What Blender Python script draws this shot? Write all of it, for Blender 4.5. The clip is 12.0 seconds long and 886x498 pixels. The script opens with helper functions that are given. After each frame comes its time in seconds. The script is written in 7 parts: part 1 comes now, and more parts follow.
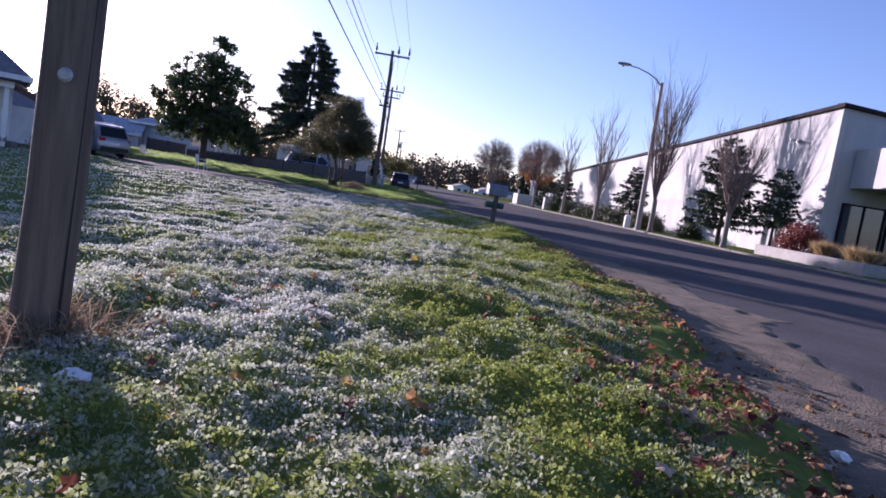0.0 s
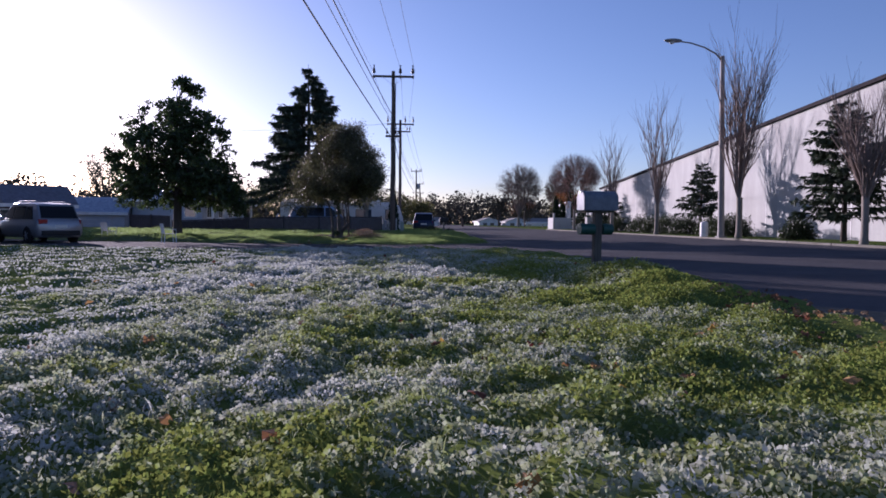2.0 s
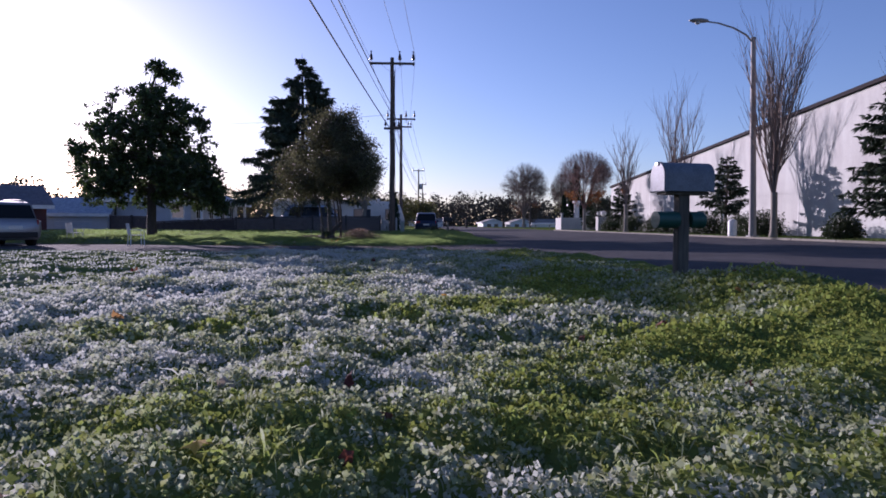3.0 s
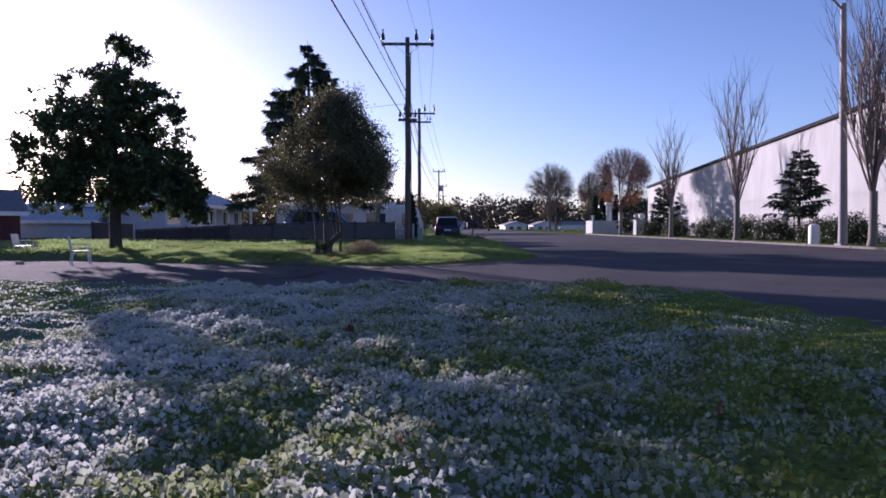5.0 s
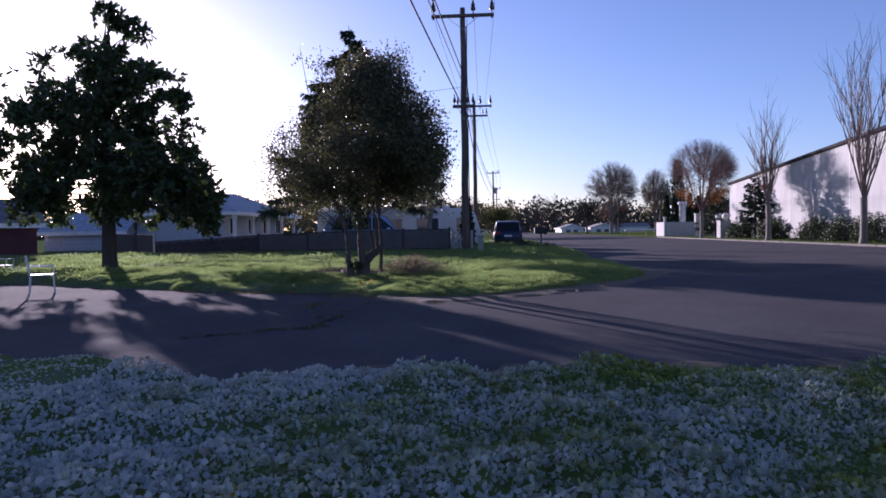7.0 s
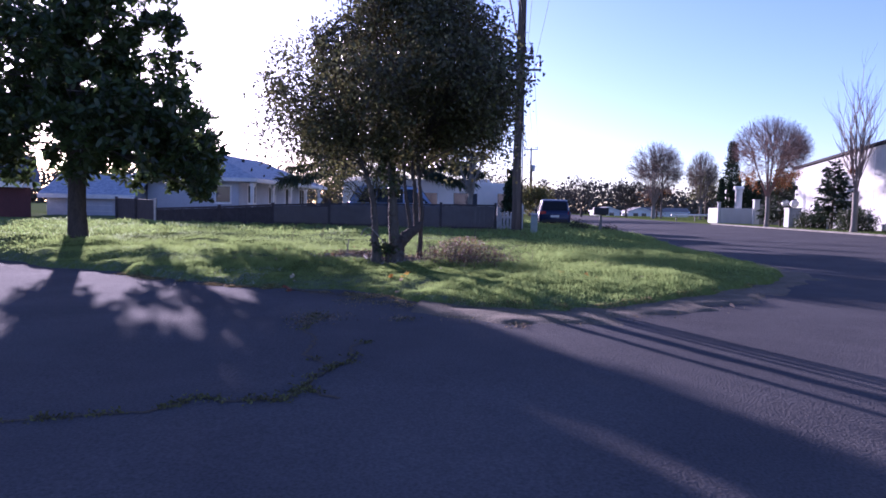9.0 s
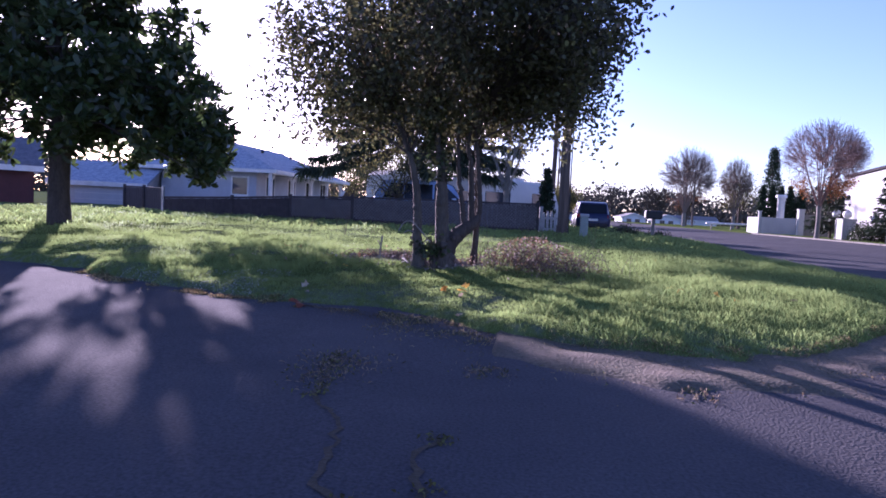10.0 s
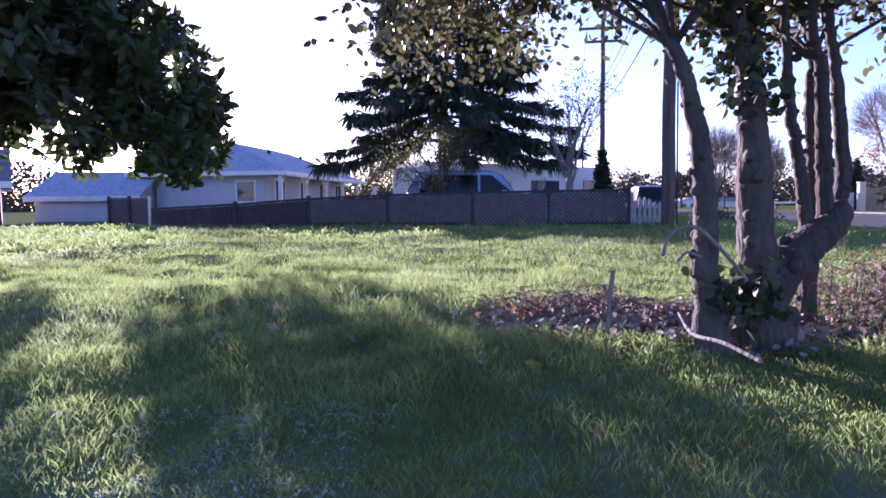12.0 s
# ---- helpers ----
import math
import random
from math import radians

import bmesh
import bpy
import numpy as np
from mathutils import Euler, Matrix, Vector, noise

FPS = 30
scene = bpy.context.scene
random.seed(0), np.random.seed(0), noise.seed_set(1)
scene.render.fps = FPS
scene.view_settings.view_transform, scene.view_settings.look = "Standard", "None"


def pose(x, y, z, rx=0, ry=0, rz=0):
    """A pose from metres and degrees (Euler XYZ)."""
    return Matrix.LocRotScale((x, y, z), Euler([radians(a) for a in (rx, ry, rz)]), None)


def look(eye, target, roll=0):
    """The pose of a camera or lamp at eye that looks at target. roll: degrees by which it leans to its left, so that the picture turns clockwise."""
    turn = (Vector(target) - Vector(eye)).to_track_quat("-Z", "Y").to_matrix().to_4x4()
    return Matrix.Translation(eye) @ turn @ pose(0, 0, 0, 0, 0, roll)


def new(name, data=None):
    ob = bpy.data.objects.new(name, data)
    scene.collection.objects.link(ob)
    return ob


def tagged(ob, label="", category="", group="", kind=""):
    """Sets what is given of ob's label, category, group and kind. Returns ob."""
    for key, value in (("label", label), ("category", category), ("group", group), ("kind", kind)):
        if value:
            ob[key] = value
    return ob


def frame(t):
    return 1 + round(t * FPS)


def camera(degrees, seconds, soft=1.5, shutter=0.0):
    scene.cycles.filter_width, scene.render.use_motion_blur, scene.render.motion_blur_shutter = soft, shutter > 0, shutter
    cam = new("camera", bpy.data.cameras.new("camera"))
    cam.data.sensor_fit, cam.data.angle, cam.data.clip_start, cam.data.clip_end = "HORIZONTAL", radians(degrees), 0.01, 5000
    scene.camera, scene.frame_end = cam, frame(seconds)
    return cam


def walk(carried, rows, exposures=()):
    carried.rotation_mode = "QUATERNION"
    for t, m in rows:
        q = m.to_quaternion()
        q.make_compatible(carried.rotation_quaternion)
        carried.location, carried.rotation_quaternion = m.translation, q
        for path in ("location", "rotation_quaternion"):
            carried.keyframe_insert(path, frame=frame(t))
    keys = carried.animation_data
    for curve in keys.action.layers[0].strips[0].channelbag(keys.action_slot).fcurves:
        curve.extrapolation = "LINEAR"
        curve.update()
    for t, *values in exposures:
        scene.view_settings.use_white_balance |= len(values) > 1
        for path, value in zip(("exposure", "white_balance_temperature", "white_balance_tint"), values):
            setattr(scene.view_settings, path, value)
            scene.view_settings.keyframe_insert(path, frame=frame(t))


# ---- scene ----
cam = camera(69.4, 12.0, soft=1.7)
PATH = [
    (0, (2.313, -0.552, 1.109), (2.516, 1.428, 0.914), 9.0),
    (0.5, (2.2, 1.368, 1.013), (2.143, 3.36, 0.84), 5.8),
    (1, (2.174, 3.518, 0.821), (2.197, 5.515, 0.701), -6.5),
    (1.5, (2.38, 5.679, 0.968), (2.483, 7.674, 0.887), -0.8),
    (2, (2.532, 7.376, 0.873), (2.632, 9.372, 0.791), 0.6),
    (2.5, (2.614, 9.004, 0.784), (2.71, 11.0, 0.704), 0.3),
    (3, (2.638, 10.552, 0.739), (2.728, 12.548, 0.663), 0.3),
    (3.2, (2.637, 11.124, 0.712), (2.72, 13.121, 0.647), -0.3),
    (4.8, (2.719, 15.125, 0.933), (2.765, 17.124, 0.867), 0.2),
    (5, (2.672, 15.769, 0.989), (2.698, 17.767, 0.919), 0.0),
    (5.5, (2.516, 17.246, 1.085), (2.477, 19.245, 1.018), -0.2),
    (6, (2.402, 18.575, 1.114), (2.328, 20.573, 1.052), -0.5),
    (6.5, (2.292, 19.715, 1.129), (2.184, 21.712, 1.07), -0.9),
    (7, (2.197, 20.833, 1.108), (2.062, 22.828, 1.052), -0.9),
    (7.2, (2.162, 21.244, 1.102), (2.018, 23.238, 1.049), -1.1),
    (8.8, (1.459, 24.401, 1.07), (1.249, 26.387, 0.966), 1.3),
    (9, (1.34, 24.882, 1.023), (1.12, 26.866, 0.898), 1.2),
    (9.5, (0.994, 26.009, 0.913), (0.753, 27.991, 0.786), 1.9),
    (10, (0.556, 27.236, 0.861), (0.278, 29.213, 0.739), 2.9),
    (10.5, (0.033, 28.414, 0.813), (-0.269, 30.387, 0.695), 1.1),
    (11, (-0.479, 29.564, 0.77), (-0.802, 31.535, 0.652), 1.6),
    (11.5, (-0.986, 30.599, 0.722), (-1.306, 32.57, 0.609), -0.3),
    (12, (-1.425, 31.546, 0.809), (-1.735, 33.517, 0.677), -0.5),
]
walk(cam, [(t, look(eye, target, roll)) for t, eye, target, roll in PATH],
     exposures=[(0.0, 1.2, 5650, 45), (0.5, 1.0, 5600, 43), (1.0, 0.7, 5600, 41), (2.5, 0.55, 5500, 41), (5.0, 0.82, 5550, 45), (7.0, 0.78, 5500, 44), (9.5, 1.62, 5320, 56), (10.5, 1.8, 5350, 57), (11.0, 2.05, 5350, 57), (12.0, 2.0, 5350, 57)])

# ---- daylight ----
SUN_AZ, SUN_EL = -34.5, 9.8
world = bpy.data.worlds.new("sky")
scene.world = world
world.use_nodes = True
_n = world.node_tree.nodes
_sky = _n.new("ShaderNodeTexSky")
_sky.sky_type = "NISHITA"
_sky.sun_disc = False
_sky.sun_elevation = radians(SUN_EL)
_sky.sun_rotation = radians(SUN_AZ)
_sky.air_density, _sky.dust_density, _sky.ozone_density = 0.9, 0.6, 2.4
_bg = _n["Background"]
_bg.inputs["Strength"].default_value = 0.095
world.node_tree.links.new(_sky.outputs["Color"], _bg.inputs["Color"])

sun_data = bpy.data.lights.new("sun", "SUN")
sun_data.energy, sun_data.angle, sun_data.color = 5.0, radians(0.6), (1.0, 0.90, 0.74)
sun = new("sun", sun_data)
_a, _e = radians(SUN_AZ), radians(SUN_EL)
sun_way = Vector((math.sin(_a) * math.cos(_e), math.cos(_a) * math.cos(_e), math.sin(_e)))
sun.matrix_world = look(sun_way * 90, (0, 0, 0))

# ---- materials ----


def material(name, colour, rough=0.8, metal=0.0, vary=0.25, scale=6.0, fine=60.0, bump=0.15, second=None, spec=0.4,
             island=0.0, obj=0.0, translucent=0.0, coat=0.0, stretch=(1, 1, 1), bump_dist=0.02):
    """A surface with grain and stains at two scales; second: the colour of its stains."""
    m = bpy.data.materials.new(name)
    m.use_nodes = True
    t = m.node_tree
    n, link = t.nodes, t.links.new
    b = n["Principled BSDF"]
    b.inputs["Roughness"].default_value = rough
    b.inputs["Metallic"].default_value = metal
    b.inputs["Specular IOR Level"].default_value = spec
    b.inputs["Coat Weight"].default_value = coat
    co = n.new("ShaderNodeTexCoord")
    mp = n.new("ShaderNodeMapping")
    mp.inputs["Scale"].default_value = stretch
    link(co.outputs["Object"], mp.inputs["Vector"])
    big = n.new("ShaderNodeTexNoise")
    big.inputs["Scale"].default_value = scale
    big.inputs["Detail"].default_value = 5
    big.inputs["Roughness"].default_value = 0.65
    small = n.new("ShaderNodeTexNoise")
    small.inputs["Scale"].default_value = fine
    small.inputs["Detail"].default_value = 3
    for q in (big, small):
        link(mp.outputs["Vector"], q.inputs["Vector"])
    ramp = n.new("ShaderNodeValToRGB")
    ramp.color_ramp.elements[0].position, ramp.color_ramp.elements[1].position = 0.32, 0.70
    c2 = second or tuple(c * (1 - vary) for c in colour)
    ramp.color_ramp.elements[0].color = (*c2, 1)
    ramp.color_ramp.elements[1].color = (*colour, 1)
    link(big.outputs["Fac"], ramp.inputs["Fac"])
    mul = n.new("ShaderNodeMix")
    mul.data_type, mul.blend_type = "RGBA", "MULTIPLY"
    mul.inputs["Factor"].default_value = min(1.0, vary * 1.6)
    link(ramp.outputs["Color"], mul.inputs["A"])
    fr = n.new("ShaderNodeMapRange")
    fr.inputs["From Min"].default_value, fr.inputs["From Max"].default_value = 0.3, 0.7
    fr.inputs["To Min"].default_value, fr.inputs["To Max"].default_value = 0.55, 1.15
    link(small.outputs["Fac"], fr.inputs["Value"])
    grey = n.new("ShaderNodeCombineColor")
    for k in ("Red", "Green", "Blue"):
        link(fr.outputs["Result"], grey.inputs[k])
    link(grey.outputs["Color"], mul.inputs["B"])
    out = mul.outputs["Result"]
    for amount, node, socket in ((island, "ShaderNodeNewGeometry", "Random Per Island"), (obj, "ShaderNodeObjectInfo", "Random")):
        if amount:
            g = n.new(node)
            hs = n.new("ShaderNodeHueSaturation")
            v = n.new("ShaderNodeMapRange")
            v.inputs["To Min"].default_value, v.inputs["To Max"].default_value = 1 - amount, 1 + amount
            h = n.new("ShaderNodeMapRange")
            h.inputs["To Min"].default_value, h.inputs["To Max"].default_value = 0.5 - amount * 0.05, 0.5 + amount * 0.05
            link(g.outputs[socket], v.inputs["Value"])
            link(g.outputs[socket], h.inputs["Value"])
            link(v.outputs["Result"], hs.inputs["Value"])
            link(h.outputs["Result"], hs.inputs["Hue"])
            link(out, hs.inputs["Color"])
            out = hs.outputs["Color"]
    link(out, b.inputs["Base Color"])
    if bump:
        bp = n.new("ShaderNodeBump")
        bp.inputs["Strength"].default_value = bump
        bp.inputs["Distance"].default_value = bump_dist
        link(small.outputs["Fac"], bp.inputs["Height"])
        link(bp.outputs["Normal"], b.inputs["Normal"])
    if translucent:
        tr = n.new("ShaderNodeBsdfTranslucent")
        link(out, tr.inputs["Color"])
        mx = n.new("ShaderNodeMixShader")
        mx.inputs["Fac"].default_value = translucent
        link(b.outputs["BSDF"], mx.inputs[1])
        link(tr.outputs["BSDF"], mx.inputs[2])
        link(mx.outputs["Shader"], n["Material Output"].inputs["Surface"])
    return m


def frosted(name, green, frost, patch_scale, bias, slope_x=0.0, translucent=0.25, fine=12.0, late=0.0, middle=0.0):
    """Leaves with patches of hoar frost; bias: how much is frosted; slope_x: more frost towards -x of middle; late: more from y = 15 on."""
    m = material(name, green, rough=0.8, vary=0.3, scale=3, fine=20, bump=0, island=0.3, translucent=translucent, spec=0.0)
    t = m.node_tree
    n, link = t.nodes, t.links.new
    hs = [q for q in n if q.bl_idname == "ShaderNodeHueSaturation"][0]
    b = n["Principled BSDF"]
    co = n.new("ShaderNodeTexCoord")
    n1, n2 = n.new("ShaderNodeTexNoise"), n.new("ShaderNodeTexNoise")
    n1.inputs["Scale"].default_value, n1.inputs["Detail"].default_value = patch_scale, 4
    n2.inputs["Scale"].default_value, n2.inputs["Detail"].default_value = fine, 2
    for q in (n1, n2):
        link(co.outputs["Object"], q.inputs["Vector"])
    sep = n.new("ShaderNodeSeparateXYZ")
    link(co.outputs["Object"], sep.inputs["Vector"])
    ax = n.new("ShaderNodeMath")
    ax.operation = "MULTIPLY_ADD"
    ax.inputs[1].default_value, ax.inputs[2].default_value = -slope_x, bias + slope_x * middle
    link(sep.outputs["X"], ax.inputs[0])
    clip = n.new("ShaderNodeClamp")
    clip.inputs["Min"].default_value, clip.inputs["Max"].default_value = bias - 0.34, bias + 0.20
    link(ax.outputs[0], clip.inputs["Value"])
    isl = n.new("ShaderNodeNewGeometry")
    acc = clip.outputs["Result"]
    if late:
        far = n.new("ShaderNodeMapRange")
        far.inputs["From Min"].default_value, far.inputs["From Max"].default_value = 14.0, 19.0
        far.inputs["To Max"].default_value = late
        link(sep.outputs["Y"], far.inputs["Value"])
        k = n.new("ShaderNodeMath")
        link(far.outputs["Result"], k.inputs[0])
        link(acc, k.inputs[1])
        acc = k.outputs[0]
    for src, w in ((n1.outputs["Fac"], 1.9), (n2.outputs["Fac"], 1.5), (isl.outputs["Random Per Island"], 0.2)):
        k = n.new("ShaderNodeMath")
        k.operation = "MULTIPLY_ADD"
        k.inputs[1].default_value = w
        link(src, k.inputs[0])
        link(acc, k.inputs[2])
        acc = k.outputs[0]
    r = n.new("ShaderNodeMapRange")
    r.inputs["From Min"].default_value, r.inputs["From Max"].default_value = 1.40, 2.05
    r.inputs["To Max"].default_value = 0.85
    link(acc, r.inputs["Value"])
    mix = n.new("ShaderNodeMix")
    mix.data_type = "RGBA"
    mix.inputs["B"].default_value = (*frost, 1)
    link(r.outputs["Result"], mix.inputs["Factor"])
    link(hs.outputs["Color"], mix.inputs["A"])
    link(mix.outputs["Result"], b.inputs["Base Color"])
    for q in n:
        if q.bl_idname == "ShaderNodeBsdfTranslucent":
            link(mix.outputs["Result"], q.inputs["Color"])
    return m


def glass(name, tint=(0.05, 0.06, 0.07), rough=0.05):
    m = material(name, tint, rough=rough, vary=0.1, scale=1, fine=4, bump=0, spec=0.8)
    return m


ASPHALT = material("asphalt", (0.118, 0.113, 0.116), rough=1.0, spec=0.05, vary=0.45, scale=0.5, fine=70, bump=0.9, second=(0.080, 0.077, 0.082), bump_dist=0.014)
DIRT = material("dirt", (0.10, 0.075, 0.05), rough=0.95, vary=0.4, scale=2, fine=45, bump=0.6, second=(0.06, 0.05, 0.03))
CONCRETE = material("concrete", (0.34, 0.325, 0.30), rough=0.85, vary=0.25, scale=3, fine=80, bump=0.25, obj=0.06)
STUCCO = material("white_stucco", (0.485, 0.50, 0.475), rough=0.85, vary=0.16, scale=0.9, fine=40, bump=0.12, second=(0.36, 0.355, 0.345), stretch=(1, 1, 0.25))
TRIM_DARK = material("dark_metal_trim", (0.03, 0.026, 0.03), rough=0.85, metal=0.0, vary=0.2, spec=0.1)
OLD_WHITE = material("weathered_white_paint", (0.46, 0.46, 0.45), rough=0.8, vary=0.3, scale=6, fine=50, second=(0.33, 0.33, 0.31))
WHITE = material("white_paint", (0.78, 0.78, 0.76), rough=0.6, vary=0.14, scale=3, fine=50, bump=0.08, second=(0.62, 0.62, 0.60))
GREYBLUE = material("grey_blue_siding_paint", (0.46, 0.49, 0.54), rough=0.7, vary=0.15, scale=2, fine=40)
SHINGLE = material("roof_shingle", (0.23, 0.27, 0.33), rough=0.9, vary=0.4, scale=5, fine=25, bump=0.5, second=(0.46, 0.50, 0.56))
SHINGLE_DARK = material("dark_roof_shingle", (0.05, 0.05, 0.06), rough=0.9, vary=0.4, scale=4, fine=25, bump=0.5)
FAR_ROOF = material("worn_far_shingle", (0.26, 0.235, 0.215), rough=0.9, vary=0.35, scale=2, fine=12)
ROOF_GREY = material("grey_roof_shingle", (0.20, 0.20, 0.23), rough=0.9, vary=0.4, scale=4, fine=25, bump=0.5)
MAROON = material("maroon_siding_paint", (0.085, 0.027, 0.030), rough=0.7, vary=0.25, scale=2, fine=30)
POLE_WOOD = material("weathered_pole_wood", (0.19, 0.145, 0.11), rough=0.9, vary=0.4, scale=7, fine=35, bump=0.9, stretch=(1, 1, 0.06), second=(0.07, 0.05, 0.045), bump_dist=0.015)
GREY_WOOD = material("grey_wood", (0.24, 0.23, 0.20), rough=0.9, vary=0.35, scale=9, fine=40, bump=0.5, stretch=(1, 1, 0.1))
POST_WOOD = material("dark_weathered_post", (0.115, 0.105, 0.088), rough=0.9, vary=0.4, scale=9, fine=40, bump=0.5, stretch=(1, 1, 0.1))
LAMP_GREY = material("weathered_lamp_steel", (0.33, 0.32, 0.31), rough=0.7, metal=0.1, vary=0.3, scale=3, fine=40, bump=0.05, stretch=(1, 1, 0.2))
GALV = material("galvanised_steel", (0.42, 0.43, 0.45), rough=0.5, metal=0.7, vary=0.25, scale=7, fine=50, bump=0.06)
WIRE = material("wire_black", (0.012, 0.012, 0.014), rough=0.6, vary=0.1)
CERAMIC = material("brown_ceramic", (0.06, 0.03, 0.025), rough=0.25, vary=0.1)
BOXSTEEL = material("mailbox_steel", (0.17, 0.19, 0.225), rough=0.6, metal=0.15, vary=0.3, scale=9, fine=60, bump=0.05)
GREEN_PLASTIC = material("dark_green_plastic", (0.012, 0.075, 0.06), rough=0.5, vary=0.2)
LENS = material("lamp_lens", (0.55, 0.57, 0.58), rough=0.15, vary=0.05)
BARK = material("grey_bark", (0.125, 0.108, 0.083), rough=0.95, vary=0.4, scale=10, fine=45, bump=0.9, stretch=(1, 1, 0.3), second=(0.075, 0.062, 0.052))
BARK_DARK = material("dark_bark", (0.10, 0.08, 0.066), rough=0.95, vary=0.4, scale=10, fine=45, bump=0.9, stretch=(1, 1, 0.3))
BARK_PALE = material("pale_bark", (0.27, 0.245, 0.21), rough=0.9, vary=0.35, scale=8, fine=40, bump=0.5, stretch=(1, 1, 0.4), second=(0.2, 0.18, 0.15))
TWIG = material("bare_twig", (0.27, 0.21, 0.175), rough=0.9, vary=0.3, bump=0)
TWIG_RED = material("reddish_twig", (0.34, 0.225, 0.18), rough=0.9, vary=0.3, bump=0)
MAG_LEAF = material("magnolia_leaf", (0.062, 0.095, 0.03), rough=0.36, vary=0.3, scale=2, fine=8, bump=0, island=0.4, translucent=0.42, spec=0.5)
HOLLY_LEAF = material("holly_leaf", (0.092, 0.105, 0.042), rough=0.42, vary=0.3, scale=2, fine=8, bump=0, island=0.5, translucent=0.42, spec=0.5, second=(0.11, 0.095, 0.045))
BERRY = material("red_berry", (0.35, 0.02, 0.015), rough=0.3, vary=0.2, bump=0)
NEEDLE = material("spruce_needle", (0.055, 0.080, 0.045), rough=0.7, vary=0.3, scale=2, fine=8, bump=0, island=0.4, translucent=0.15)
SHRUB = material("shrub_leaf", (0.055, 0.075, 0.030), rough=0.5, vary=0.35, scale=1.5, fine=8, bump=0, island=0.5, translucent=0.25)
CEDAR = material("cypress_foliage", (0.025, 0.050, 0.022), rough=0.8, vary=0.3, scale=2, fine=8, bump=0, island=0.4, translucent=0.1)
AUTUMN = material("autumn_leaf", (0.30, 0.12, 0.035), rough=0.7, vary=0.3, scale=2, fine=8, bump=0, island=0.5, translucent=0.4)
OLIVE = material("olive_autumn_leaf", (0.16, 0.15, 0.05), rough=0.7, vary=0.3, scale=2, fine=8, bump=0, island=0.5, translucent=0.4)
FARWOOD = material("far_tree_foliage", (0.105, 0.098, 0.078), rough=0.9, vary=0.3, scale=0.4, fine=3, bump=0, island=0.3, translucent=0.05, spec=0.0)
FENCE = material("dark_stained_wood", (0.075, 0.064, 0.068), rough=0.9, vary=0.35, scale=5, fine=50, bump=0.3)
# paler than the fence boards: the lattice's slight sheen is put into its colour
LATTICE = material("lit_lattice_wood", (0.20, 0.18, 0.18), rough=0.9, vary=0.35, scale=5, fine=50, bump=0.2)
BLACK = material("black_plastic", (0.014, 0.014, 0.016), rough=0.5, vary=0.2)
RUBBER = material("tyre_rubber", (0.02, 0.02, 0.021), rough=0.9, vary=0.2)
SILVER = material("silver_car_paint", (0.29, 0.295, 0.315), rough=0.35, metal=0.5, vary=0.06, scale=1, coat=0.6, bump=0)
NAVY = material("navy_car_paint", (0.012, 0.02, 0.06), rough=0.4, metal=0.2, vary=0.08, scale=1, coat=0.15, bump=0)
BLUEGREY = material("blue_grey_car_paint", (0.24, 0.32, 0.44), rough=0.3, metal=0.4, vary=0.08, scale=1, coat=0.6, bump=0)
TAIL = material("red_tail_lens", (0.35, 0.01, 0.015), rough=0.15, vary=0.1, bump=0)
CAR_GLASS = material("dark_car_glass", (0.012, 0.014, 0.016), rough=0.18, vary=0.1, scale=1, fine=4, bump=0, spec=0.25)
PANE = glass("window_pane", (0.06, 0.07, 0.085))
TEAL = material("teal_paint", (0.10, 0.38, 0.38), rough=0.6, vary=0.15)
CREAM = material("cream_paint", (0.72, 0.70, 0.64), rough=0.6, vary=0.12, scale=1)
FROST_WHITE = material("frosted_leaf_litter", (0.34, 0.29, 0.255), rough=0.9, vary=0.3, bump=0.1, island=0.4)
BROWN_LITTER = material("brown_leaf_litter", (0.26, 0.165, 0.10), rough=0.9, vary=0.35, bump=0, island=0.55, translucent=0.4)
CANE = material("dry_bramble_cane", (0.16, 0.115, 0.095), rough=0.9, vary=0.3, bump=0)
STRAW = material("straw_grass", (0.45, 0.33, 0.16), rough=0.8, vary=0.3, bump=0, island=0.4, translucent=0.4)
RED_SHRUB = material("red_shrub_leaf", (0.22, 0.045, 0.035), rough=0.7, vary=0.3, bump=0, island=0.4, translucent=0.3)
FROST_PINK = material("frosted_bramble_leaf", (0.40, 0.32, 0.28), rough=0.9, vary=0.3, bump=0, island=0.4, translucent=0.4)
DRY_GRASS = material("dry_brown_grass", (0.30, 0.22, 0.15), rough=0.9, vary=0.3, bump=0, island=0.4, translucent=0.3)
MOSS = material("moss", (0.15, 0.14, 0.05), rough=0.95, vary=0.4, bump=0.3, island=0.4)
CLOVER = frosted("frosted_clover", (0.27, 0.325, 0.075), (0.565, 0.58, 0.58), 0.85, -0.15, 0.11, translucent=0.45, late=0.15, middle=2.3)
TURF = frosted("green_turf_blades", (0.275, 0.37, 0.125), (0.50, 0.55, 0.45), 0.5, -0.70, 0.03, translucent=0.70, middle=-3.0)
GROUND = frosted("frosted_turf", (0.14, 0.18, 0.05), (0.13, 0.15, 0.12), 0.75, -0.62, 0.06, translucent=0.0, middle=2.0, late=0.2)
SHOULDER = material("leafy_shoulder_dirt", (0.20, 0.152, 0.108), rough=0.95, vary=0.45, scale=3, fine=50, bump=0.8, second=(0.10, 0.088, 0.055), bump_dist=0.03)
VERGE = material("verge_grass", (0.10, 0.15, 0.035), rough=0.8, vary=0.35, scale=1.5, fine=10, bump=0, island=0.4, translucent=0.35)

# ---- building tools ----


